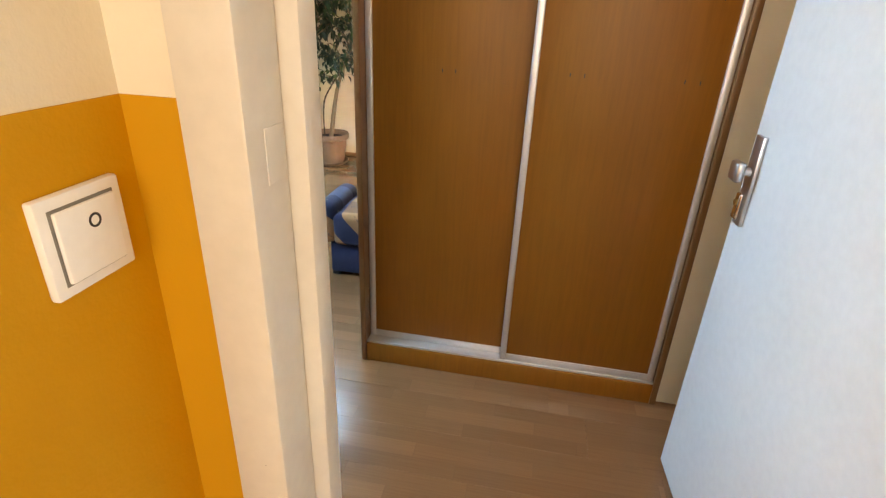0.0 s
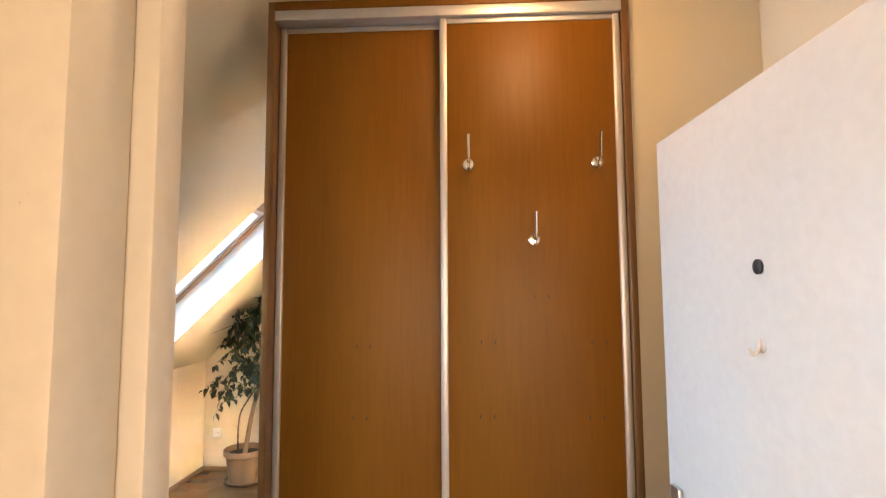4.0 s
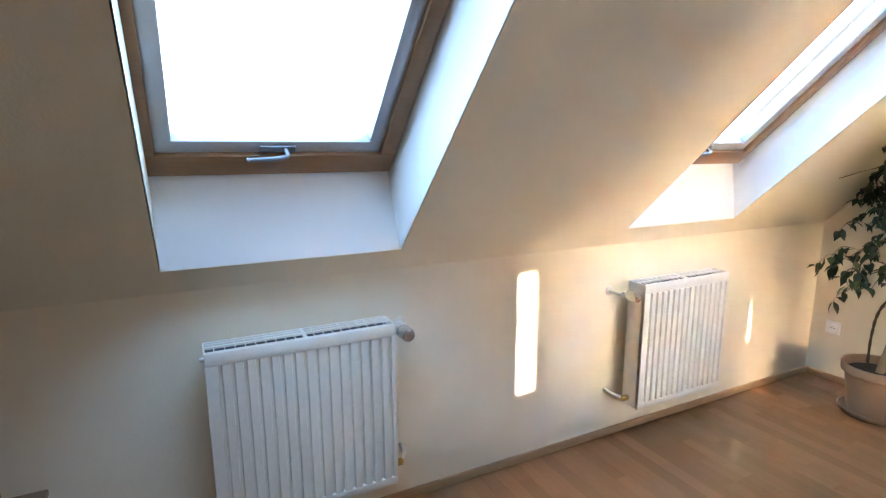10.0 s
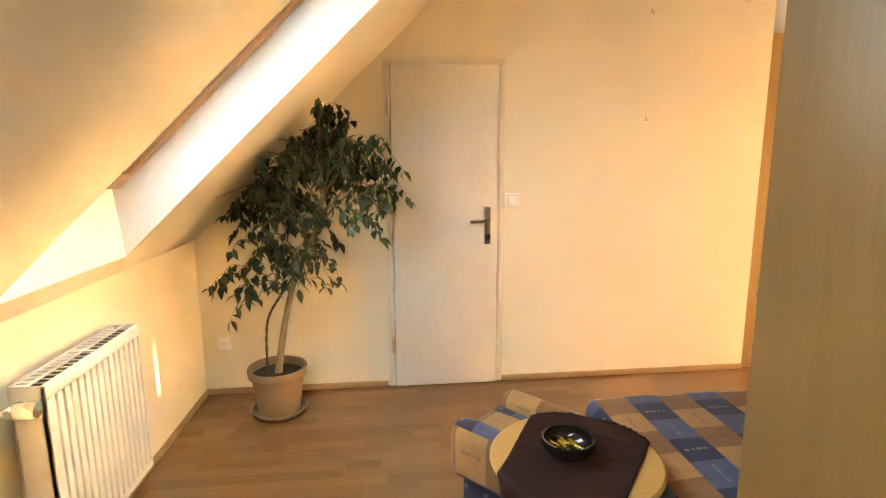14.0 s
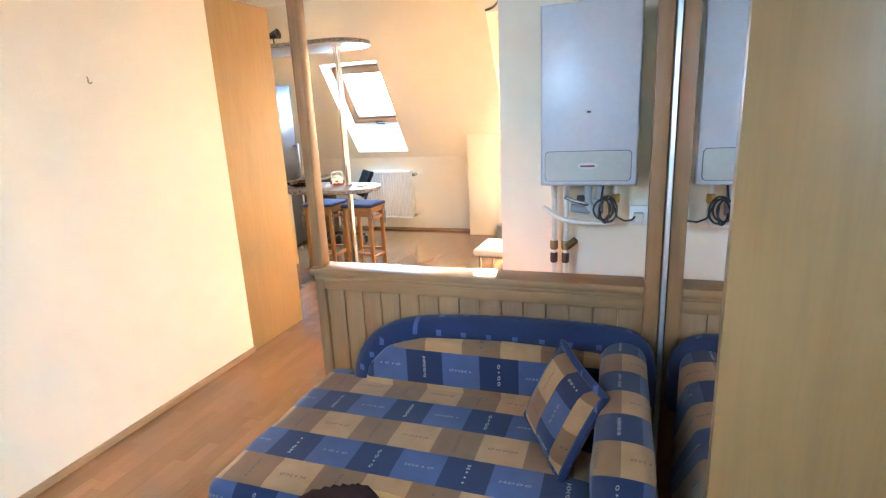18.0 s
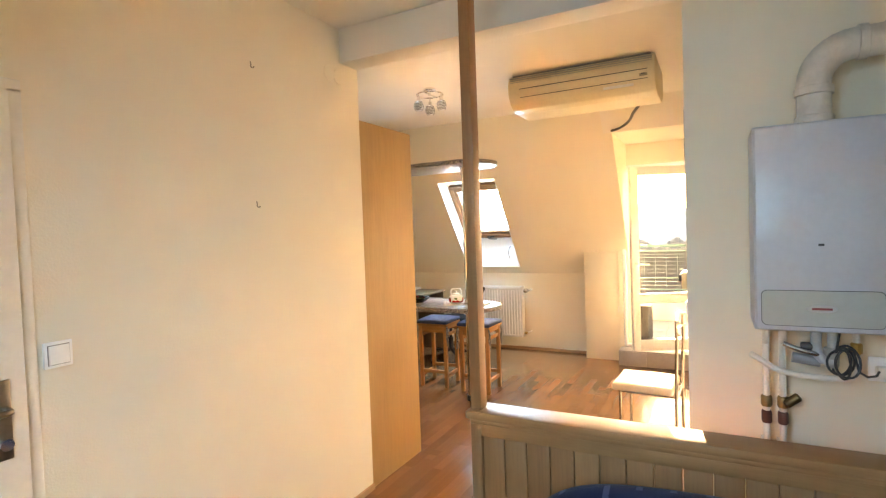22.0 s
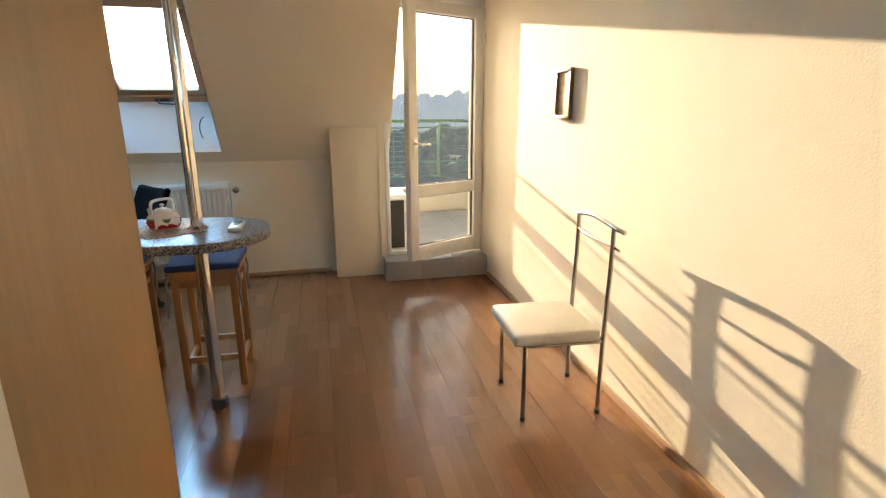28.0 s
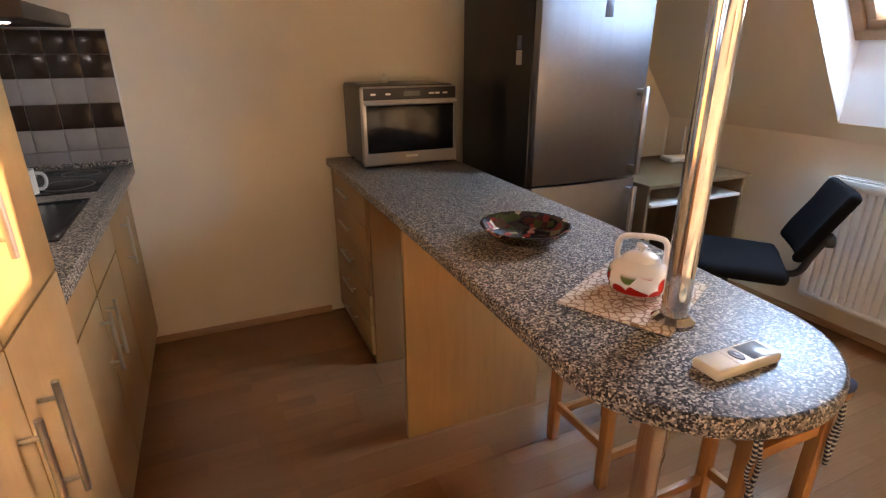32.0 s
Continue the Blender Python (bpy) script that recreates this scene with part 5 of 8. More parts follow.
# ---- built-in shelf ----
def shelf_unit():
    yf, yb = 0.32, -0.066
    root = thing("shelf_unit", "open beech-effect shelf unit cut to the roof slope, mostly empty", "shelf", (0.3, yb, 0))
    o = Vector((0.3, yb, 0))
    t = 0.02
    x1 = 1.12

    def slope_z(x):
        return min(2.5, ZK + (x - XL) * S1 - 0.012)

    def loc(bm):
        return moved(bm, Matrix.Translation(-o))

    slope_x = XL + (2.5 - ZK) / S1
    part("sloping_side", loc(prism([(XL + 0.006, 0.40), (XL + 0.032, ZK), (slope_x + 0.035, 2.5), (slope_x + 0.063, 2.5), (XL + 0.060, ZK - 0.008), (XL + 0.026, 0.40)], "y", yb, yf)), SHELFW, root)
    part("sloping_edge", loc(prism([(XL + 0.007, 0.40), (XL + 0.033, ZK), (slope_x + 0.036, 2.5), (slope_x + 0.062, 2.5), (XL + 0.059, ZK - 0.008), (XL + 0.025, 0.40)], "y", yf, yf + 0.002)), SHELFEDGE, root)
    part("back", loc(prism([(XL + 0.004, 0.0), (XL + 0.004, ZK), (slope_x, 2.5), (x1, 2.5), (x1, 0.0)], "y", yb, yb + 0.006)), SHELFW, root)
    for x in (0.255, x1 - t):
        z1 = slope_z(x)
        part("upright", loc(boxes((x, x + t, yb + 0.006, yf, 0.40, z1))), SHELFW, root)
        part("edge_band", loc(boxes((x, x + t, yf, yf + 0.002, 0.40, z1))), SHELFEDGE, root)

    def board(xa, xb, z):
        part("shelf_board", loc(boxes((xa, xb, yb + 0.006, yf - 0.002, z - t, z))), SHELFW, root)
        part("edge_band", loc(boxes((xa, xb, yf - 0.002, yf + 0.0005, z - t, z))), SHELFEDGE, root)

    for z in (0.765, 1.13, 1.488):
        xa = XL + 0.045 if z < ZK else XL + (z - ZK) / S1 + 0.06
        board(xa, 0.255, z)
    for z in (0.725, 1.05, 1.488, 1.9, 2.3):
        board(0.275, x1 - t, z)
    # chest of drawers under the shelves, standing proud
    part("chest_top", loc(boxes((XL + 0.003, x1, yb + 0.006, 0.432, 0.392, 0.41), bevel=0.001)), SHELFW, root, "drawer chest top")
    part("chest_body", loc(boxes((XL + 0.003, x1, yb + 0.006, 0.405, 0.02, 0.392))), SHELFW, root)
    n = 3
    for i in range(n):
        a, b = XL + 0.004 + (x1 - XL - 0.004) * i / n, XL + 0.004 + (x1 - XL - 0.004) * (i + 1) / n
        for za, zb in ((0.21, 0.39), (0.03, 0.206)):
            d = part("drawer_front", loc(boxes((a + 0.002, b - 0.002, 0.405, 0.423, za, zb), bevel=0.0015)), SHELFW, root)
            zz = (za + zb) / 2 + 0.02
            part("handle", loc(tube(arc([(a + 0.14, 0.423, zz), (a + 0.145, 0.443, zz), (a + 0.19, 0.451, zz), (a + 0.235, 0.443, zz), (a + 0.24, 0.423, zz)]), 0.005, 8)), ALU, d, "bowed metal handle")
    holes = []
    for z in (0.76, 1.09, 1.14, 1.41, 1.54, 1.62):
        for y in (yb + 0.04, yf - 0.045):
            holes.append((0.2535, 0.2765, y - 0.003, y + 0.003, z - 0.003, z + 0.003))
    tagged(part("peg_holes", loc(boxes(*holes)), BLACKP, root, "shelf peg holes"), kind="stuff")
    bk = thing("book", "dark glossy book leaning on the shelf", "book", (0.372, 0.125, 1.05), -62)
    bm = boxes((-0.012, 0.012, -0.07, 0.055, 0, 0.20), bevel=0.001)
    part("cover", bm, plain("dark_cover", (0.02, 0.025, 0.03), 0.2), bk)
    part("red_band", boxes((0.0122, 0.0126, -0.07, 0.055, 0.0, 0.022)), plain("red_print", (0.4, 0.02, 0.03), 0.3), bk, "red strip on the cover")
    mg = thing("magazine", "glossy magazine lying on the shelf", "magazine", (0.47, 0.19, 1.05), 12)
    part("magazine_body", boxes((-0.1, 0.1, -0.065, 0.065, 0, 0.006), bevel=0.001), plain("magazine_cover", (0.10, 0.11, 0.16), 0.2, vary=0.5, spread=30), mg)


shelf_unit()


# ---- hall lamp ----
hall = thing("ceiling_light", "round opal hall ceiling light", "ceiling light", (2.03, 0.905, ZC))
part("base", lathe([(0.0, 0.0), (0.13, 0.0), (0.13, -0.02), (0.0, -0.02)], 32, cap=False), WHITEP, hall)
part("shade", lathe([(0.125, -0.02), (0.12, -0.05), (0.08, -0.075), (0.0, -0.085)], 32, cap=False), glow("opal_lamp", (1.0, 0.72, 0.40), HALL_GLOW), hall)


# ---- boiler and its pipes ----
def boiler():
    x0, x1, y0, y1, z0, z1 = 2.50, XB - 0.002, 2.042, 2.415, 1.16, 1.845
    root = thing("gas_boiler", "white wall-hung gas boiler with a grey control flap", "boiler", (x1, (y0 + y1) / 2, z0))
    o = Vector((x1, (y0 + y1) / 2, z0))

    def loc(bm):
        return moved(bm, Matrix.Translation(-o))

    part("casing", loc(boxes((x0 + 0.012, x1, y0, y1, z0, z1), bevel=0.006)), BOILERW, root)
    part("front_cover", loc(boxes((x0, x0 + 0.0125, y0 + 0.004, y1 - 0.004, z0 + 0.004, z1 - 0.004), bevel=0.008, segs=3)), BOILERW, root)
    def rounded(ya, yb, za, zb, rad, xa, xb):
        pts = []
        for cy, cz, a0 in ((yb - rad, zb - rad, 0), (ya + rad, zb - rad, 90), (ya + rad, za + rad, 180), (yb - rad, za + rad, 270)):
            pts += [(cy + rad * math.cos(radians(a0 + 15 * k)), cz + rad * math.sin(radians(a0 + 15 * k))) for k in range(7)]
        return prism(pts, "x", xa, xb)

    fl = part("control_flap", loc(rounded(y0 + 0.026, y1 - 0.022, z0 + 0.022, z0 + 0.136, 0.016, x0 - 0.006, x0 + 0.004)), plain("flap_grey", (0.44, 0.44, 0.40), 0.3), root, "grey-green control flap")
    part("flap_gap", loc(rounded(y0 + 0.0232, y1 - 0.0192, z0 + 0.0192, z0 + 0.1388, 0.018, x0 - 0.0012, x0 + 0.003)), plain("shadow_gap", (0.12, 0.12, 0.12), 0.6), fl)
    bd = lathe([(0.0, 0.0035), (0.9, 0.003), (1.0, 0.0)], 32, cap=False)
    bd.transform(Matrix.Diagonal((0.013, 0.042, 1, 1)))
    part("badge", moved(loc(moved(bd, pose(x0 - 0.006, (y0 + y1) / 2, z0 + 0.08, 0, -90))), Matrix()), STEEL, fl, "oval metal badge")
    part("badge_stripe", loc(boxes((x0 - 0.0102, x0 - 0.0095, (y0 + y1) / 2 - 0.027, (y0 + y1) / 2 + 0.027, z0 + 0.076, z0 + 0.083))), plain("badge_red", (0.25, 0.04, 0.05), 0.4), fl)
    part("status_lamp", loc(boxes((x0 - 0.002, x0 + 0.002, 2.22, 2.236, 1.442, 1.45), bevel=0.001)), BLACKP, root)
    FLUEW = plain("aged_flue_enamel", (0.60, 0.56, 0.50), 0.45, vary=0.14, spread=9.0)
    flue = thing("flue_pipe", "white ribbed flue elbow from the boiler into the wall", "flue pipe", (2.60, 2.23, z1))
    fo = Vector((2.60, 2.23, z1))
    path = [(2.60, 2.23, z1), (2.60, 2.23, 1.98)] + [(2.60, 2.23 - 0.115 * (1 - math.cos(a)), 1.98 + 0.115 * math.sin(a)) for a in (math.pi / 2 * k / 8 for k in range(1, 9))] + [(2.60, 1.945, 2.095)]
    part("pipe", moved(tube(path, 0.05, 24), Matrix.Translation(-fo)), FLUEW, flue)
    for p, d in (((2.60, 2.23, z1 + 0.015), 0), ((2.60, 2.23, 1.955), 0), ((2.60, 2.10, 2.095), 90), ((2.60, 2.03, 2.095), 90)):
        part("collar", moved(lathe([(0.051, -0.014), (0.056, -0.012), (0.056, 0.012), (0.051, 0.014)], 28), Matrix.Translation(Vector(p) - fo) @ pose(0, 0, 0, d)), FLUEW, flue)
    part("wall_rose", moved(lathe([(0.05, 0), (0.075, 0), (0.075, 0.006), (0.052, 0.008)], 28), Matrix.Translation(Vector((2.60, 1.941, 2.095)) - fo) @ pose(0, 0, 0, -90)), FLUEW, flue)
    pipes = thing("boiler_pipes", "white-painted boiler pipes with brass and red valves", "pipes", (2.65, 2.24, 0.0))
    po = Vector((2.65, 2.24, 0.0))

    def pl(bm):
        return moved(bm, Matrix.Translation(-po))

    OLDBRASS = plain("old_brass", (0.30, 0.22, 0.11), 0.45, 1.0)
    for y in (2.374, 2.324):
        part("water_pipe", pl(tube(arc([(2.60, y, z0), (2.60, y, z0 - 0.03), (2.63, y, z0 - 0.06), (2.645, y, z0 - 0.1), (2.645, y, 0.0)]), 0.011)), COPPERP, pipes)
        part("union", pl(lathe([(0.015, 0), (0.018, 0.006), (0.018, 0.035), (0.015, 0.04)], 12, (2.645, y, 0.86))), OLDBRASS, pipes)
        part("valve_grip", pl(lathe([(0.014, 0), (0.017, 0.006), (0.017, 0.04), (0.014, 0.045)], 10, (2.645, y, 0.80))), plain("worn_red_grip", (0.085, 0.025, 0.018), 0.5), pipes, "worn red valve grip")
        part("pipe_clip", pl(boxes((2.63, XB, y - 0.014, y + 0.014, 0.70, 0.715), bevel=0.003)), WHITEP, pipes)
    part("strainer", pl(moved(lathe([(0.012, 0), (0.016, 0.005), (0.016, 0.05), (0.01, 0.055)], 12), pose(2.63, 2.318, 0.875, 50, 0, 0))), plain("bronze_valve", (0.14, 0.10, 0.05), 0.4, 1.0), pipes, "bronze strainer")
    part("gas_pipe", pl(tube(arc([(2.655, 2.42, 1.045), (2.64, 2.40, 1.035), (2.63, 2.34, 1.0), (2.63, 2.26, 0.985), (2.63, 2.15, 0.985), (2.63, 2.125, 1.0), (2.61, 2.12, 1.06), (2.61, 2.12, z0)]), 0.0105)), COPPERP, pipes)
    part("gas_valve", pl(lathe([(0.012, 0), (0.017, 0.005), (0.017, 0.035), (0.012, 0.04)], 10, (2.61, 2.12, 1.075))), BRASS, pipes, "brass gas cock")
    part("siphon", pl(tube(arc([(2.60, 2.23, z0), (2.60, 2.23, 1.08), (2.59, 2.215, 1.055), (2.59, 2.19, 1.05), (2.60, 2.185, 1.07), (2.60, 2.185, z0)]), 0.016)), plain("grey_siphon", (0.42, 0.43, 0.43), 0.4), pipes, "grey siphon")
    part("drain_elbow", pl(tube(arc([(2.60, 2.30, 1.055), (2.60, 2.26, 1.05), (2.60, 2.22, 1.045)]), 0.018)), plain("dark_siphon", (0.25, 0.26, 0.27), 0.4), pipes)
    part("trap_cup", pl(lathe([(0.0, 0.0), (0.02, 0.0), (0.023, 0.006), (0.023, 0.06), (0.018, 0.066), (0.0, 0.066)], 18, (2.60, 2.19, 1.03), cap=False)), plain("trap_grey", (0.34, 0.34, 0.33), 0.45), pipes, "grey trap cup")
    part("cross_tube", pl(tube(arc([(2.60, 2.324, 1.10), (2.585, 2.28, 1.085), (2.585, 2.24, 1.075), (2.60, 2.21, 1.06)]), 0.0085)), plain("steel_tube", (0.5, 0.5, 0.5), 0.25, 1.0), pipes, "thin steel tube")
    part("relief_valve", pl(moved(lathe([(0.0, 0.0), (0.013, 0.0), (0.015, 0.006), (0.015, 0.026), (0.011, 0.034), (0.0, 0.034)], 14, cap=False), pose(2.60, 2.275, 1.095, 90))), plain("dark_cap", (0.05, 0.05, 0.055), 0.4), pipes, "dark relief valve cap")
    coil = thing("boiler_cable", "coiled black mains cable under the boiler", "cable", (2.58, 2.158, 1.052))
    pts = []
    for k in range(90):
        a = k / 90 * 2 * math.pi * 4.25 + 0.7
        f = k / 90
        pts.append((0.012 * math.sin(k * 0.21), (0.028 + 0.010 * math.sin(f * 9)) * math.cos(a) + 0.012 * math.sin(f * 5), 0.049 * math.sin(a) * (1 - 0.12 * math.sin(f * 7))))
    part("cable", tube([(0.0, 0.01, z0 - 1.052)] + pts + [(0.03, -0.045, -0.035), (0.07, -0.075, -0.06), (0.10, -0.105, -0.062), (0.135, -0.125, -0.045)], 0.0040, 7), BLACKP, coil)
    socket("boiler_socket", "white double socket with a plug beside the boiler pipes", on_wall(XB, 2.02, 1.0, "-x"), 0.085)
    plug = thing("plug", "white mains plug in the boiler socket", "plug", (XB - 0.03, 2.025, 0.995))
    part("body", boxes((-0.02, 0.018, -0.02, 0.02, -0.02, 0.02), bevel=0.005), WHITEP, plug)


boiler()


# ---- air conditioner, its hose, ceiling lamp ----
def air_conditioner():
    y0, y1 = 2.866, 3.897
    root = thing("air_conditioner", "yellowed white air conditioner hung under the ceiling", "air conditioner", (4.5, (y0 + y1) / 2, ZC))
    o = Vector((4.5, (y0 + y1) / 2, ZC))
    cream = plain("yellowed_plastic", (0.70, 0.60, 0.38), 0.35, relief=0.02)

    def loc(bm):
        return moved(bm, Matrix.Translation(Vector((0.0, 0.0, 0.06)) - o))

    prof = [(4.215, 2.605), (4.195, 2.54), (4.20, 2.475), (4.235, 2.415), (4.30, 2.375), (4.38, 2.362), (4.66, 2.362), (4.74, 2.40), (4.76, 2.47), (4.76, 2.605)]
    part("housing", loc(prism(prof, "y", y0, y1, bevel=0.012)), cream, root)
    part("mounting_plate", loc(boxes((4.24, 4.66, y0 + 0.03, y1 - 0.03, 2.604, 2.62))), plain("dusty_plate", (0.34, 0.31, 0.25), 0.7), root)
    grey = plain("grille_grey", (0.45, 0.42, 0.33), 0.5)
    for k in range(4):
        z = 2.59 - 0.014 * k
        part("intake_slat", loc(boxes((4.190 + 0.003 * k, 4.212, y0 + 0.02, y1 - 0.02, z - 0.004, z), bevel=0.001)), grey, root)
    part("outlet_flap", loc(moved(boxes((-0.003, 0.004, y0 + 0.05, y1 - 0.09, -0.026, 0.026), bevel=0.002), pose(4.201, 0, 2.478, 0, -20))), cream, root, "louvre flap of the outlet")
    part("flap_gap", loc(boxes((4.1915, 4.1995, y0 + 0.05, y1 - 0.09, 2.505, 2.508), (4.209, 4.214, y0 + 0.05, y1 - 0.09, 2.447, 2.45))), BLACKP, root)
    part("display", loc(moved(boxes((-0.002, 0.004, y0 + 0.05, y0 + 0.10, -0.022, 0.022), bevel=0.002), pose(4.198, 0, 2.485, 0, -12))), plain("display_window", (0.30, 0.27, 0.18), 0.2), root, "display window")
    part("display_sign", loc(boxes((4.190, 4.1945, y0 + 0.062, y0 + 0.088, 2.474, 2.48))), BLACKP, root)
    part("label_bar", loc(boxes((4.222, 4.2245, y0 + 0.14, y0 + 0.34, 2.412, 2.43))), plain("label_white", (0.75, 0.73, 0.66), 0.25), root, "shiny stuck label")
    hose = thing("drain_hose", "black drain hose running from the air conditioner to the slope", "hose", (4.66, 3.0, 2.47))
    part("hose", moved(tube(arc([(4.66, 3.0, 2.47), (4.80, 3.05, 2.452), (4.98, 3.11, 2.443), (5.20, 3.165, 2.438), (5.39, 3.225, 2.438), (5.56, 3.31, 2.436), (5.655, 3.398, 2.436)]), 0.012, 10), Matrix.Translation((-4.66, -3.0, -2.47))), BLACKP, hose)


air_conditioner()


WIRE = plain("lamp_wire", (0.20, 0.17, 0.14), 0.35, 1.0)


def ring_lamp():
    c = Vector((4.17, 4.55, ZC))
    root = thing("ceiling_lamp", "chrome ring ceiling lamp with three wire-wrapped glass bulbs", "ceiling lamp", c)
    part("canopy", lathe([(0.0, 0.0), (0.05, 0.0), (0.05, -0.014), (0.012, -0.02), (0.01, -0.05), (0.0, -0.05)], 28, cap=False), CHROME, root)
    part("ring", tube([(0.105 * math.cos(2 * math.pi * k / 36), 0.105 * math.sin(2 * math.pi * k / 36), -0.045) for k in range(37)], 0.006, 8, caps=False), CHROME, root)
    part("crossbar", tube([(-0.105, 0, -0.045), (0.105, 0, -0.045)], 0.006, 8), CHROME, root)
    bulbglass = glass("frosted_bulb", (1, 0.97, 0.9), 0.35)
    for k in range(3):
        a = 2 * math.pi * k / 3 + 2.6
        p = pose(0.105 * math.cos(a), 0.105 * math.sin(a), -0.045)
        arm = part("lamp_holder", moved(lathe([(0.006, 0.0), (0.006, -0.03), (0.014, -0.034), (0.014, -0.062), (0.0, -0.062)], 16, cap=False), p), CHROME, root)
        sh = [(0.014, -0.062), (0.03, -0.075), (0.036, -0.10), (0.033, -0.122), (0.02, -0.138), (0.0, -0.143)]
        part("bulb", moved(lathe(sh, 20, cap=False), p), bulbglass, arm, "frosted glass shade")
        bm = bmesh.new()
        for z, r in ((-0.074, 0.030), (-0.086, 0.035), (-0.098, 0.0375), (-0.11, 0.037), (-0.122, 0.034), (-0.132, 0.027)):
            tube([(r * math.cos(q / 20 * 2 * math.pi), r * math.sin(q / 20 * 2 * math.pi), z + 0.004 * math.sin(q)) for q in range(21)], 0.0018, 5, bm, False)
        part("wire_wrap", moved(bm, p), WIRE, arm, "wire wound round the shade")


ring_lamp()


# ---- bar counter, pole, upper shelf ----
BX0, BX1, BZ = 4.405, 5.0, 0.872
PX, PY = 4.685, 4.51


def rounded_board(y_end, z0, z1, r=0.006):
    """The bar's outline: straight, a little narrower towards its round end."""
    cx, cy, rx, ry = 4.667, 4.47, 0.277, 0.265
    pts = [(BX0, y_end), (BX0, 5.05)] + [(cx - rx * math.cos(a), cy - ry * math.sin(a)) for a in (math.pi * k / 36 for k in range(37))] + [(BX1, 5.05), (BX1, y_end)]
    bm = bmesh.new()
    lo = [bm.verts.new((x, y, z0)) for x, y in pts]
    hi = [bm.verts.new((x, y, z1)) for x, y in pts]
    bm.faces.new(lo)
    bm.faces.new(hi)
    for i in range(len(pts)):
        j = (i + 1) % len(pts)
        bm.faces.new((lo[i], lo[j], hi[j], hi[i]))
    bmesh.ops.recalc_face_normals(bm, faces=bm.faces)
    rim = [e for e in bm.edges if abs(e.verts[0].co.z - e.verts[1].co.z) < 1e-5]
    bmesh.ops.bevel(bm, geom=rim, offset=r, segments=3, profile=0.5, affect="EDGES")
    return bm


def bar():
    top = thing("bar_counter", "long grey granite-print bar worktop with a round end", "worktop", (PX, 5.4, BZ - 0.04))
    part("worktop", moved(rounded_board(YB - 0.001, BZ - 0.04, BZ, 0.009), Matrix.Translation((-PX, -5.4, -BZ + 0.04))), GRANITE, top)
    up = thing("upper_shelf", "round-ended granite-print shelf high over the bar", "shelf", (PX, 5.4, 2.095))
    part("board", moved(rounded_board(YB - 0.001, 2.095, 2.13, 0.006), Matrix.Translation((-PX, -5.4, -2.095))), GRANITE, up)
    pole = thing("bar_pole", "chrome bar pole from floor to upper shelf", "pole", (PX, PY, 0))
    part("lower_tube", lathe([(0.03, 0.045), (0.03, BZ - 0.0405)], 32), CHROME, pole)
    part("upper_tube", lathe([(0.0265, BZ + 0.001), (0.0265, 2.094)], 32), CHROME, pole)
    part("foot", lathe([(0.0, 0.0), (0.036, 0.0), (0.038, 0.01), (0.036, 0.045), (0.03, 0.05)], 28, cap=False), BLACKP, pole, "black foot")
    part("collar", lathe([(0.027, BZ + 0.001), (0.043, BZ + 0.001), (0.043, BZ + 0.006), (0.028, BZ + 0.016)], 28, cap=False), CHROME, pole)
    part("top_collar", lathe([(0.028, 2.03), (0.034, 2.03), (0.034, 2.06), (0.042, 2.094), (0.027, 2.094)], 28, cap=False), CHROME, pole)
    part("support_panel", moved(boxes((-0.285, 0.285, -0.011, 0.011, 0, BZ - 0.041), bevel=0.0015), Matrix.Translation((4.69 - PX, 5.372 - 5.4, -BZ + 0.04))), MAPLE, top, "beech-effect support panel")
    spots = [(4.70, 5.16, 0), (4.66, 5.32, 70), (4.72, 5.43, 160)]
    for x, y, a in spots:
        s = thing("spotlight", "small dark swivel spotlight standing on the upper shelf", "spotlight", (x, y, 2.13), a, group="spotlights on the shelf")
        part("stem", lathe([(0.03, 0), (0.03, 0.008), (0.007, 0.012), (0.007, 0.09)], 16), BLACKP, s)
        part("head", moved(lathe([(0.0, -0.06), (0.022, -0.058), (0.028, -0.02), (0.042, 0.05), (0.046, 0.055), (0.038, 0.052), (0.0, 0.03)], 24, cap=False), pose(0, 0, 0.12, 80)), BLACKP, s)


bar()


def drawer_unit():
    x0, x1, y0, y1 = 4.425, 4.965, 5.90, YB - 0.012
    root = thing("drawer_unit", "beech-effect base unit with five drawers under the bar", "cabinet", (x0, (y0 + y1) / 2, 0))
    o = Vector((x0, (y0 + y1) / 2, 0))

    def loc(bm):
        return moved(bm, Matrix.Translation(-o))

    part("body", loc(boxes((x0 + 0.02, x1, y0, y1, 0.0, BZ - 0.0405), bevel=0.001)), BEECHK, root)
    part("cam_cap", loc(moved(lathe([(0.0, 0.002), (0.009, 0.001), (0.01, 0)], 16, cap=False), pose(x0 + 0.07, y0, 0.79, 90))), WHITEP, root)
    for k in range(5):
        za, zb = 0.05 + 0.156 * k, 0.05 + 0.156 * (k + 1) - 0.004
        d = part("drawer_front", loc(boxes((x0, x0 + 0.019, y0 + 0.003, y1 - 0.003, za, zb), bevel=0.002)), BEECHK, root)
        part("handle", loc(merge(tube([(x0 - 0.026, y0 + 0.22, (za + zb) / 2 + 0.01), (x0 - 0.026, y1 - 0.22, (za + zb) / 2 + 0.01)], 0.0055, 10),
                                 tube([(x0, y0 + 0.25, (za + zb) / 2 + 0.01), (x0 - 0.026, y0 + 0.25, (za + zb) / 2 + 0.01)], 0.004, 8),
                                 tube([(x0, y1 - 0.25, (za + zb) / 2 + 0.01), (x0 - 0.026, y1 - 0.25, (za + zb) / 2 + 0.01)], 0.004, 8))), STEEL, d, "steel bar handle")


drawer_unit()


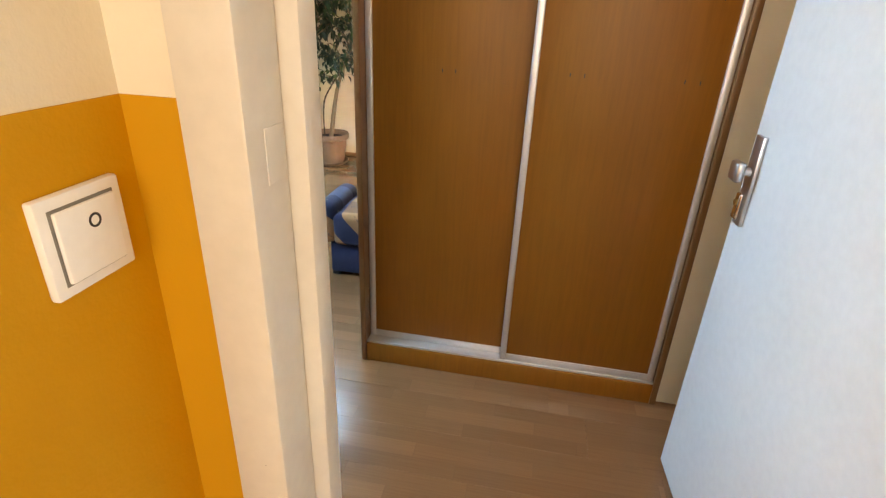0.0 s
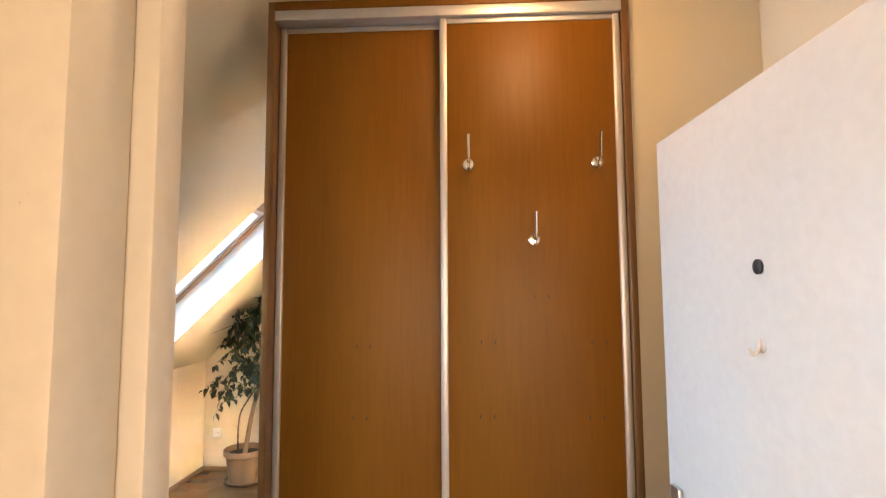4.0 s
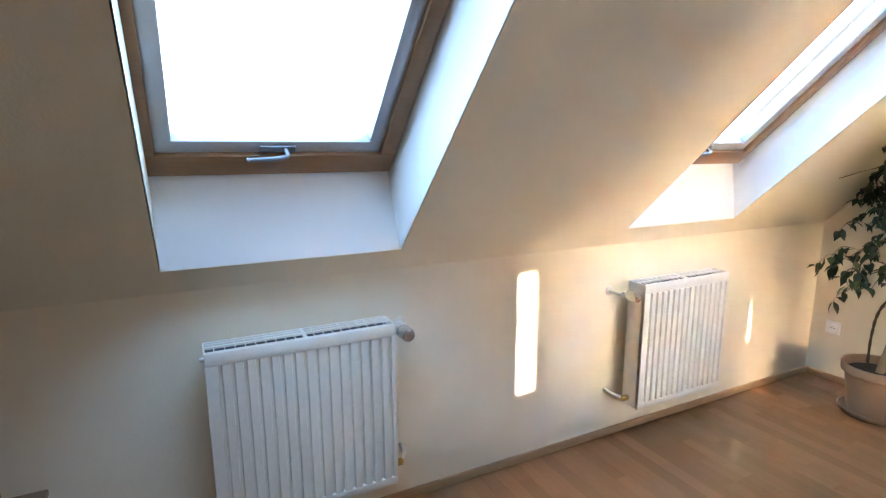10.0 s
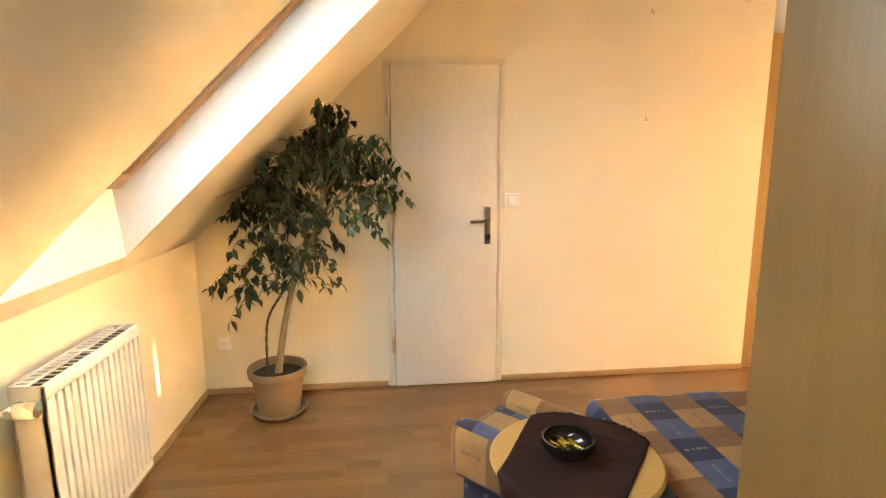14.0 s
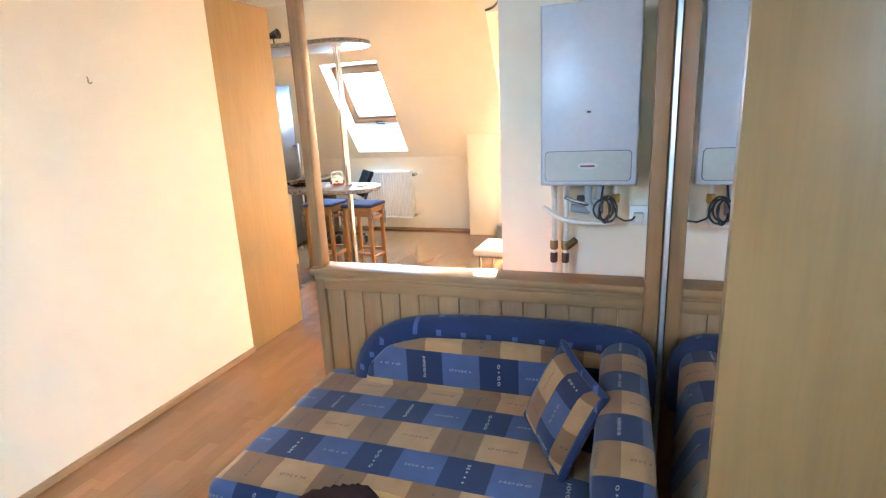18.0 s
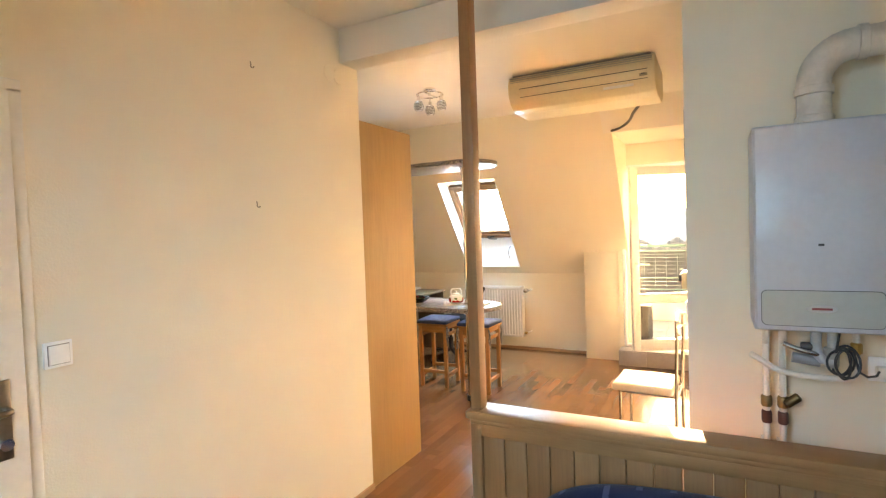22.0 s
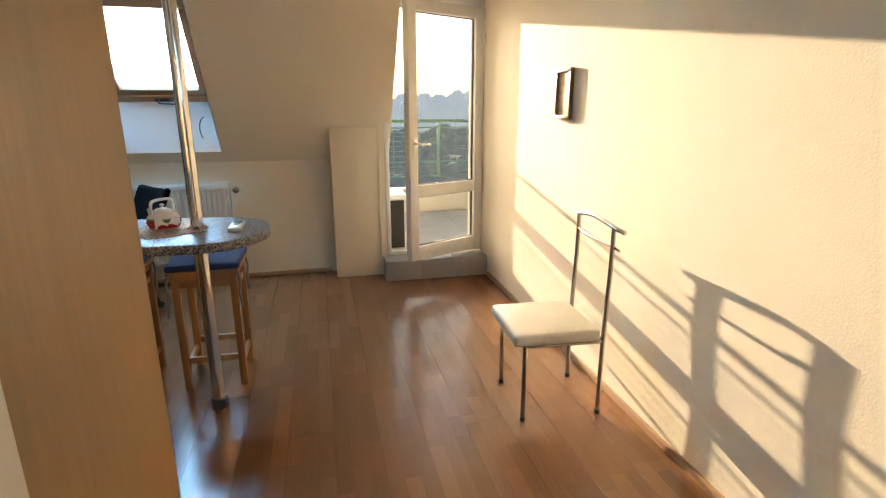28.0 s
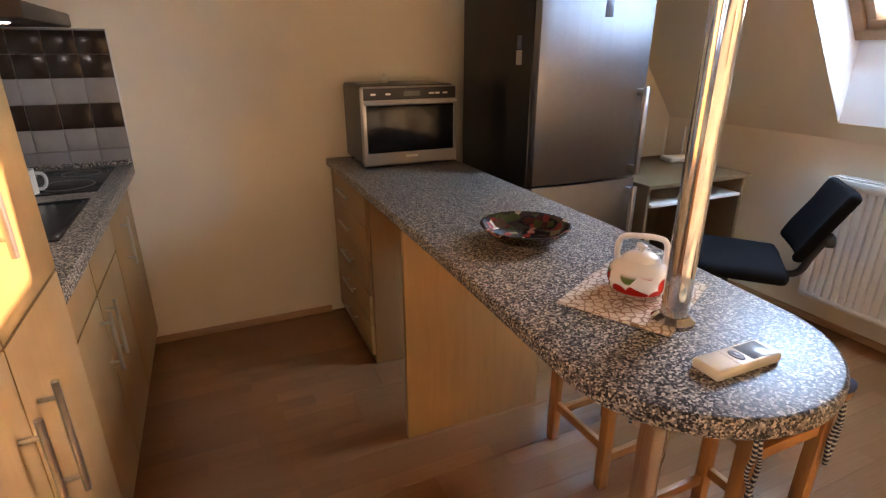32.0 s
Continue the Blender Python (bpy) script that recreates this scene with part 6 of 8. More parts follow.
# ---- things on the bar ----
def microwave():
    root = thing("microwave_oven", "grey microwave oven with a dark glass door on the bar", "microwave", (4.742, 6.345, BZ), 0)
    W, D, H = 0.472, 0.36, 0.372
    grey = plain("oven_grey", (0.095, 0.092, 0.088), 0.42, 0.3)
    silver = plain("oven_silver", (0.46, 0.455, 0.45), 0.34, 0.7)
    part("case", boxes((-W / 2 + 0.008, W / 2 - 0.008, -D / 2 + 0.03, D / 2, 0.014, H), bevel=0.014, segs=3), grey, root)
    f = part("front_frame", boxes((-W / 2, W / 2, -D / 2, -D / 2 + 0.032, 0.01, H - 0.005), bevel=0.014, segs=3), silver, root, "silver door frame")
    part("door_glass", boxes((-W / 2 + 0.022, W / 2 - 0.022, -D / 2 - 0.004, -D / 2 + 0.002, 0.072, H - 0.085), bevel=0.006), plain("black_glass", (0.006, 0.006, 0.007), 0.16, relief=0), f, "black glass window")
    part("control_strip", boxes((-W / 2 + 0.012, W / 2 - 0.012, -D / 2 - 0.003, -D / 2 + 0.002, H - 0.063, H - 0.012), bevel=0.004), BLACKP, f, "black control strip")
    part("display", boxes((-0.035, 0.045, -D / 2 - 0.0042, -D / 2 - 0.002, H - 0.048, H - 0.026)), plain("lcd", (0.13, 0.15, 0.14), 0.2), f)
    for x in (-0.18, -0.11, 0.10, 0.13, 0.17):
        part("button", boxes((x - 0.012, x + 0.012, -D / 2 - 0.0048, -D / 2 - 0.002, H - 0.042, H - 0.034), bevel=0.001), WHITEP, f)
    part("door_bar", tube(arc([(-W / 2 + 0.02, -D / 2 - 0.002, H - 0.076), (-W / 2 + 0.04, -D / 2 - 0.022, H - 0.076), (0, -D / 2 - 0.026, H - 0.076), (W / 2 - 0.04, -D / 2 - 0.022, H - 0.076), (W / 2 - 0.02, -D / 2 - 0.002, H - 0.076)]), 0.009, 12), silver, f, "silver door bar")
    part("badge", boxes((-0.03, 0.03, -D / 2 - 0.002, -D / 2 + 0.001, 0.046, 0.056), bevel=0.003), WHITEP, f)
    for x in (-0.2, 0.2):
        for y in (-0.12, 0.13):
            part("foot", lathe([(0.016, 0.0), (0.018, 0.014)], 14, (x, y, 0)), BLACKP, root)
    m = root.matrix_basis
    p = m @ Vector((-0.06, 0.02, H))
    gar = thing("garlic_bulb", "small white garlic bulb on top of the microwave", "garlic", p)
    part("bulb", lathe([(0.0, 0), (0.014, 0.002), (0.02, 0.012), (0.015, 0.022), (0.005, 0.03), (0.003, 0.045), (0.0, 0.046)], 18, cap=False), plain("garlic_skin", (0.72, 0.68, 0.58), 0.6, vary=0.15), gar)
    p = m @ Vector((-0.13, 0.05, H))
    note = thing("paper_note", "white paper slip on top of the microwave", "paper", p, 20)
    part("sheet", boxes((-0.06, 0.06, -0.035, 0.035, 0, 0.0015)), plain("paper", (0.5, 0.48, 0.44), 0.8), note)


microwave()


def table_ware():
    pl = thing("fruit_plate", "dark lacquered bowl-plate painted with flowers", "plate", (4.665, 5.04, BZ))
    m, t, b = nodes_of("painted_lacquer")
    v = coords(t)
    vo = node(t, "ShaderNodeTexVoronoi", Scale=36.0)
    t.links.new(v, vo.inputs["Vector"])
    sep = t.nodes.new("ShaderNodeSeparateColor")
    t.links.new(vo.outputs["Color"], sep.inputs[0])
    c = ramp(t, sep.outputs[0], [(0.0, (0.02, 0.012, 0.01)), (0.45, (0.06, 0.02, 0.015)), (0.62, (0.28, 0.04, 0.03)), (0.74, (0.55, 0.40, 0.28)), (0.86, (0.05, 0.06, 0.02))])
    t.links.new(c, b.inputs["Base Color"])
    b.inputs["Roughness"].default_value = 0.12
    b.inputs["Coat Weight"].default_value = 0.5
    part("plate", lathe([(0.0, 0.002), (0.06, 0.0), (0.065, 0.003), (0.1, 0.018), (0.126, 0.046), (0.130, 0.051), (0.124, 0.051), (0.096, 0.026), (0.065, 0.013), (0.0, 0.011)], 56, cap=False), m, pl, smooth=60)
    dl = thing("doily", "beige patterned cloth doily on the bar", "doily", (4.70, 4.635, BZ), 28)
    m, t, b = nodes_of("doily_print")
    v = coords(t)
    vo = node(t, "ShaderNodeTexVoronoi", Scale=55.0)
    vo.feature = "DISTANCE_TO_EDGE"
    t.links.new(v, vo.inputs["Vector"])
    t.links.new(ramp(t, vo.outputs["Distance"], [(0.04, (0.30, 0.19, 0.12)), (0.10, (0.68, 0.60, 0.50))]), b.inputs["Base Color"])
    b.inputs["Roughness"].default_value = 0.9
    bm = bmesh.new()
    n = 16
    g = [[bm.verts.new(((i / n - 0.5) * 0.30, (j / n - 0.5) * 0.24, 0.0014 + 0.0012 * noise.noise(Vector((i * 0.7, j * 0.7, 3))))) for j in range(n + 1)] for i in range(n + 1)]
    for i in range(n):
        for j in range(n):
            bm.faces.new((g[i][j], g[i + 1][j], g[i + 1][j + 1], g[i][j + 1]))
    ob = part("cloth", bm, m, dl)
    ob.modifiers.new("thick", "SOLIDIFY").thickness = 0.0012
    kt = thing("enamel_kettle", "white enamel teapot painted with red flowers on the doily", "teapot", (4.72, 4.65, BZ + 0.003), 48)
    kt.scale = (0.88, 0.88, 0.86)
    m, t, b = nodes_of("painted_enamel")
    v = coords(t)
    vo = node(t, "ShaderNodeTexVoronoi", Scale=23.0)
    t.links.new(v, vo.inputs["Vector"])
    sep = t.nodes.new("ShaderNodeSeparateColor")
    t.links.new(vo.outputs["Color"], sep.inputs[0])
    flower = ramp(t, sep.outputs[1], [(0.0, (0.45, 0.02, 0.015)), (0.5, (0.55, 0.06, 0.04)), (0.72, (0.10, 0.16, 0.04)), (0.86, (0.80, 0.78, 0.70))])
    flower.node.color_ramp.interpolation = "CONSTANT"
    xyz = t.nodes.new("ShaderNodeSeparateXYZ")
    t.links.new(v, xyz.inputs[0])
    band = ramp(t, xyz.outputs[2], [(0.006, (0, 0, 0)), (0.010, (1, 1, 1)), (0.056, (1, 1, 1)), (0.064, (0, 0, 0))])
    near = ramp(t, vo.outputs["Distance"], [(0.6, (1, 1, 1)), (0.68, (0, 0, 0))])
    t.links.new(mixed(t, (0.80, 0.78, 0.70), flower, mixed(t, band, near, 1.0, "MULTIPLY")), b.inputs["Base Color"])
    b.inputs["Roughness"].default_value = 0.15
    part("body", lathe([(0.0, 0.0), (0.055, 0.0), (0.07, 0.01), (0.079, 0.035), (0.075, 0.06), (0.058, 0.082), (0.04, 0.09), (0.0, 0.09)], 40, cap=False), m, kt, smooth=60)
    part("lid", lathe([(0.045, 0.088), (0.043, 0.094), (0.03, 0.103), (0.012, 0.107), (0.0, 0.108)], 32, cap=False), m, kt, "rounded lid", 60)
    part("lid_knob", lathe([(0.005, 0.105), (0.006, 0.113), (0.011, 0.118), (0.011, 0.124), (0.0, 0.13)], 16, cap=False), WHITEP, kt, "white lid knob")
    part("spout", tube(arc([(0.07, 0, 0.03), (0.095, 0, 0.045), (0.108, 0, 0.075), (0.118, 0, 0.088)]), [0.016, 0.015, 0.014, 0.014, 0.013, 0.013, 0.012, 0.012, 0.012, 0.011, 0.011, 0.011, 0.01, 0.01, 0.01, 0.01, 0.009, 0.009, 0.009, 0.009, 0.008, 0.008, 0.008, 0.008, 0.008], 12), WHITEP, kt)
    part("handle", tube(arc([(0, -0.056, 0.078), (0, -0.059, 0.112), (0, -0.053, 0.138), (0, -0.035, 0.147), (0, 0.0, 0.149), (0, 0.035, 0.147), (0, 0.053, 0.138), (0, 0.059, 0.112), (0, 0.056, 0.078)]), 0.0075, 10), WHITEP, kt, "arched white handle")
    rm = thing("remote_control", "white air-conditioner remote control lying on the bar", "remote control", (4.66, 4.345, BZ), -90)
    part("body", boxes((-0.028, 0.028, -0.078, 0.078, 0, 0.02), bevel=0.006, segs=3), plain("remote_cream", (0.72, 0.68, 0.54), 0.4), rm)
    part("screen", boxes((-0.021, 0.021, 0.012, 0.066, 0.0195, 0.0206), bevel=0.0004), plain("lcd_grey", (0.20, 0.27, 0.33), 0.15), rm, "blue-grey display")
    pad = lathe([(0.0, 0.0016), (0.9, 0.0014), (1.0, 0.0)], 24, cap=False)
    pad.transform(Matrix.Diagonal((0.016, 0.011, 1, 1)))
    part("key_pad", moved(pad, pose(0, -0.004, 0.0198)), plain("key_dark", (0.07, 0.07, 0.075), 0.4), rm, "dark oval key pad")
    part("key", boxes((-0.005, 0.005, -0.007, -0.001, 0.021, 0.0222), bevel=0.0004), plain("key_grey", (0.35, 0.38, 0.42), 0.4), rm)
    part("cover_lip", boxes((-0.024, 0.024, -0.0235, -0.022, 0.0196, 0.0204)), plain("remote_joint", (0.40, 0.37, 0.28), 0.5), rm)


table_ware()


# ---- bar stools ----
def bar_stool():
    root = thing("bar_stool", "square pine bar stool with a tied dark blue seat pad", "stool", (5.02, 4.555, 0), group="stools at the bar")
    h, a = 0.62, 0.133
    for sx in (-1, 1):
        for sy in (-1, 1):
            part("leg", moved(boxes((-0.017, 0.017, -0.017, 0.017, 0, h), bevel=0.003), pose(sx * a, sy * a, 0)), PINE, root)
    for s in (-1, 1):
        for z in (0.10, 0.50):
            part("stretcher", boxes((-a + 0.017, a - 0.017, s * a - 0.009, s * a + 0.009, z, z + 0.032), bevel=0.002), PINE, root)
            part("stretcher", boxes((s * a - 0.009, s * a + 0.009, -a + 0.017, a - 0.017, z + 0.04, z + 0.072), bevel=0.002), PINE, root)
    part("apron", boxes((-a - 0.012, a + 0.012, -a - 0.012, a + 0.012, h - 0.05, h - 0.012), bevel=0.002), PINE, root)
    part("seat", boxes((-0.165, 0.165, -0.165, 0.165, h - 0.012, h + 0.01), bevel=0.005), PINE, root)
    pad = plain("navy_pad", (0.035, 0.05, 0.12), 0.95, relief=0.5, grain=300, vary=0.15)
    part("seat_pad", cushion(-0.17, 0.17, -0.17, 0.17, h + 0.008, h + 0.045, 0.016, 3, 0.012, 4), pad, root, "padded dark blue seat")
    m, t, b = nodes_of("striped_ribbon")
    v = coords(t, (1, 1, 1))
    xyz = t.nodes.new("ShaderNodeSeparateXYZ")
    t.links.new(v, xyz.inputs[0])
    mm = t.nodes.new("ShaderNodeMath")
    mm.operation, mm.inputs[1].default_value = "PINGPONG", 0.006
    t.links.new(xyz.outputs[2], mm.inputs[0])
    t.links.new(ramp(t, mm.outputs[0], [(0.0028, (0.6, 0.57, 0.5)), (0.0032, (0.02, 0.02, 0.03))]), b.inputs["Base Color"])
    b.inputs["Roughness"].default_value = 0.9
    rnd = random.Random(8)
    for sx, sy in ((-1, -1), (1, -1), (-1, 1)):
        for k in range(2):
            x0, y0 = sx * (a + 0.004 + 0.014 * k) - (0.02 if sy > 0 else 0), sy * (a + 0.02)
            pts = arc([(x0, y0, h), (x0 + 0.01 * rnd.uniform(-1, 1), y0 + sy * 0.012, h - 0.06), (x0 + 0.015 * rnd.uniform(-1, 1), y0 + sy * 0.006, h - 0.12), (x0 + 0.02 * rnd.uniform(-1, 1), y0 + sy * 0.012, h - 0.18 - 0.03 * rnd.random())])
            part("tie_ribbon", tube(pts, 0.0055, 6), m, root, "striped tie ribbon")
    return root


st = bar_stool()
copy_thing(st, pose(5.05, 5.02, 0, 0, 0, 2))


# ---- fridge, desk, office chair ----
def fridge():
    x0, x1, y0, y1, H = 5.16, 5.762, 5.80, 6.48, 1.89
    root = thing("fridge_freezer", "tall fridge-freezer with dark sides and brushed steel doors", "refrigerator", ((x0 + x1) / 2, (y0 + y1) / 2, 0))
    o = Vector(((x0 + x1) / 2, (y0 + y1) / 2, 0))

    def loc(bm):
        return moved(bm, Matrix.Translation(-o))

    side = plain("fridge_side", (0.016, 0.0155, 0.016), 0.35, 0.0)
    part("cabinet", loc(boxes((x0, x1, y0 + 0.02, y1, 0.03, H), bevel=0.006)), side, root, "dark grey cabinet")
    for name, za, zb in (("freezer_door", 0.06, 0.805), ("fridge_door", 0.815, H - 0.005)):
        n = 10
        pts = [(x0 + 0.004, y0 + 0.018)] + [(x0 + 0.004 + (x1 - x0 - 0.008) * k / n, y0 - 0.03 - 0.016 * math.sin(math.pi * k / n)) for k in range(n + 1)] + [(x1 - 0.004, y0 + 0.018)]
        d = part(name, loc(prism(pts, "z", za, zb, bevel=0.003)), STEELB, root, "brushed stainless steel door")
        hz = (zb - 0.42, zb - 0.03) if name == "freezer_door" else (za + 0.02, za + 0.42)
        xh = x1 - 0.05
        part("handle", loc(merge(boxes((xh - 0.012, xh + 0.012, y0 - 0.095, y0 - 0.075, hz[0], hz[1]), bevel=0.004), boxes((xh - 0.01, xh + 0.01, y0 - 0.08, y0 - 0.035, hz[0] + 0.01, hz[0] + 0.04), (xh - 0.01, xh + 0.01, y0 - 0.08, y0 - 0.035, hz[1] - 0.04, hz[1] - 0.01), bevel=0.003))), STEEL, d, "upright bar handle")
    part("control_display", loc(boxes((x0 + 0.31, x0 + 0.35, y0 - 0.048, y0 - 0.043, 1.52, 1.66), bevel=0.001)), plain("panel_grey", (0.10, 0.11, 0.13), 0.2), root, "narrow display on the door")
    part("sticker", loc(boxes((x0 - 0.0015, x0, y0 + 0.10, y0 + 0.145, 1.33, 1.39))), plain("sticker_white", (0.6, 0.55, 0.5), 0.5), root, "small white and blue stickers")
    part("sticker", loc(boxes((x0 - 0.0015, x0, y0 + 0.105, y0 + 0.14, 1.395, 1.45))), plain("sticker_blue", (0.09, 0.14, 0.22), 0.5), root)
    part("kick_plate", loc(boxes((x0 + 0.01, x1 - 0.01, y0 + 0.03, y0 + 0.05, 0.0, 0.055))), BLACKP, root)


fridge()


def desk():
    x0, x1, y0, y1, H = 5.81, 6.50, 5.70, 6.30, 0.77
    root = thing("computer_desk", "small oak-effect computer desk in the corner", "desk", ((x0 + x1) / 2, (y0 + y1) / 2, 0))
    o = Vector(((x0 + x1) / 2, (y0 + y1) / 2, 0))
    oak = wood("desk_oak", (0.17, 0.11, 0.055), (0.13, 0.082, 0.04), "x", 1.0, 0.45)

    def loc(*d):
        return moved(boxes(*d, bevel=0.002), Matrix.Translation(-o))

    part("desktop", loc((x0 - 0.012, x1 + 0.012, y0, y1, H - 0.022, H)), oak, root)
    part("side_panel", loc((x0, x0 + 0.02, y0 + 0.02, y1, 0, H - 0.022)), oak, root)
    part("side_panel", loc((x1 - 0.02, x1, y0 + 0.02, y1, 0, H - 0.022)), oak, root)
    part("back_panel", loc((x0 + 0.02, x1 - 0.02, y1 - 0.04, y1 - 0.022, 0.25, H - 0.022)), oak, root)
    part("keyboard_tray", loc((x0 + 0.03, x1 - 0.03, y0 + 0.01, y1 - 0.1, H - 0.12, H - 0.105)), plain("tray_grey", (0.55, 0.54, 0.5), 0.5), root, "pale pull-out keyboard tray")
    rt = thing("router", "white wireless router with two aerials on the desk", "router", (6.42, 6.12, H), -10)
    part("case", boxes((-0.085, 0.085, -0.055, 0.055, 0, 0.028), bevel=0.01, segs=3), WHITEP, rt)
    for x in (-0.065, 0.065):
        part("aerial", tube([(x, 0.058, 0.015), (x * 1.08, 0.06, 0.19)], 0.005, 10), WHITEP, rt)


desk()


def office_chair():
    root = thing("office_chair", "black swivel office chair turned towards the desk", "office chair", (6.05, 5.40, 0), -138)
    fab = plain("black_fabric", (0.009, 0.009, 0.010), 0.95, relief=0.4, grain=300)
    fab.node_tree.nodes["Principled BSDF"].inputs["Specular IOR Level"].default_value = 0.1
    part("seat", cushion(-0.23, 0.23, -0.22, 0.22, 0.44, 0.50, 0.028, 1, 0.015, 6), fab, root)
    bm = cushion(-0.19, 0.19, -0.024, 0.024, 0.0, 0.34, 0.022, 2, 0.0, 6)
    for v in bm.verts:
        v.co.y += 0.05 * (v.co.x / 0.2) ** 2 * -1 + 0.0
    part("backrest", moved(bm, pose(0, 0.26, 0.53, -27)), fab, root)
    part("back_arm", tube(arc([(0, 0.1, 0.43), (0, 0.27, 0.43), (0, 0.32, 0.52), (0, 0.37, 0.64)]), 0.016, 10), BLACKP, root)
    part("tilt_knob", moved(lathe([(0.028, 0), (0.028, 0.03)], 14), pose(0, 0.36, 0.60, -90)), BLACKP, root)
    part("gas_lift", lathe([(0.028, 0.08), (0.028, 0.25), (0.017, 0.25), (0.017, 0.44)], 20), BLACKP, root)
    for k in range(5):
        a = 2 * math.pi * k / 5
        leg = part("star_leg", tube([(0.02 * math.cos(a), 0.02 * math.sin(a), 0.10), (0.27 * math.cos(a), 0.27 * math.sin(a), 0.062)], [0.022, 0.013], 10), BLACKP, root)
        part("castor", moved(lathe([(0.0, -0.02), (0.025, -0.018), (0.025, 0.018), (0.0, 0.02)], 18, cap=False), pose(0.27 * math.cos(a), 0.27 * math.sin(a), 0.025, 90, 0, math.degrees(a))), BLACKP, leg)


office_chair()


# ---- dining chair by the sunlit wall ----
def dining_chair():
    root = thing("dining_chair", "steel-framed chair with a cream padded seat by the sunlit wall", "chair", (4.398, 2.95, 0), -3.4)
    ox, oy = 4.398, 2.95
    cream = plain("cream_leatherette", (0.66, 0.60, 0.49), 0.45, relief=0.15, grain=120)
    X0, X1, Y0, Y1 = -0.176, 0.176, -0.182, 0.182
    tubes = plain("satin_steel", (0.50, 0.48, 0.45), 0.25, 1.0)
    for x in (X0, X1):
        part("front_leg", tube([(x, Y1, 0.0), (x, Y1, 0.375)], 0.0105, 12), tubes, root)
        pts = [(x, Y0, 0.0), (x, Y0, 0.38), (x, Y0 - 0.002, 0.5), (x, Y0 - 0.008, 0.70), (x, Y0 - 0.008, 0.886)]
        part("back_leg", tube(arc(pts, 4), 0.0105, 12), tubes, root)
        part("side_rail", tube([(x, Y0, 0.366), (x, Y1, 0.366)], 0.009, 10), tubes, root)
    for y in (Y0, Y1):
        part("seat_rail", tube([(X0, y, 0.366), (X1, y, 0.366)], 0.009, 10), tubes, root)
    part("seat", cushion(X0 - 0.02, X1 + 0.025, Y0 + 0.018, Y1 + 0.055, 0.372, 0.428, 0.018, 4, 0.01, 5), cream, root, "cream padded seat")
    for z, e, r in ((0.886, 0.05, 0.0105), (0.802, 0.02, 0.006)):
        yb = Y0 - 0.014 if z > 0.85 else Y0 - 0.012
        pts = [(X0 - e, yb - 0.02, z - 0.012), (X0, yb - 0.002, z), ((X0 + X1) / 2, yb + 0.012, z + 0.022 if z > 0.85 else z + 0.004), (X1, yb - 0.002, z), (X1 + (e if z < 0.85 else 0.0) * 0.3, yb - 0.008, z - 0.006)]
        part("back_rail", tube(arc(pts, 8), r, 12), tubes, root, "bowed top rail" if z > 0.85 else "")
    for x in (X0, X1):
        for y in (Y0, Y1):
            part("foot_cap", lathe([(0.012, 0.0), (0.0125, 0.02)], 12, (x, y, 0)), BLACKP, root)


dining_chair()


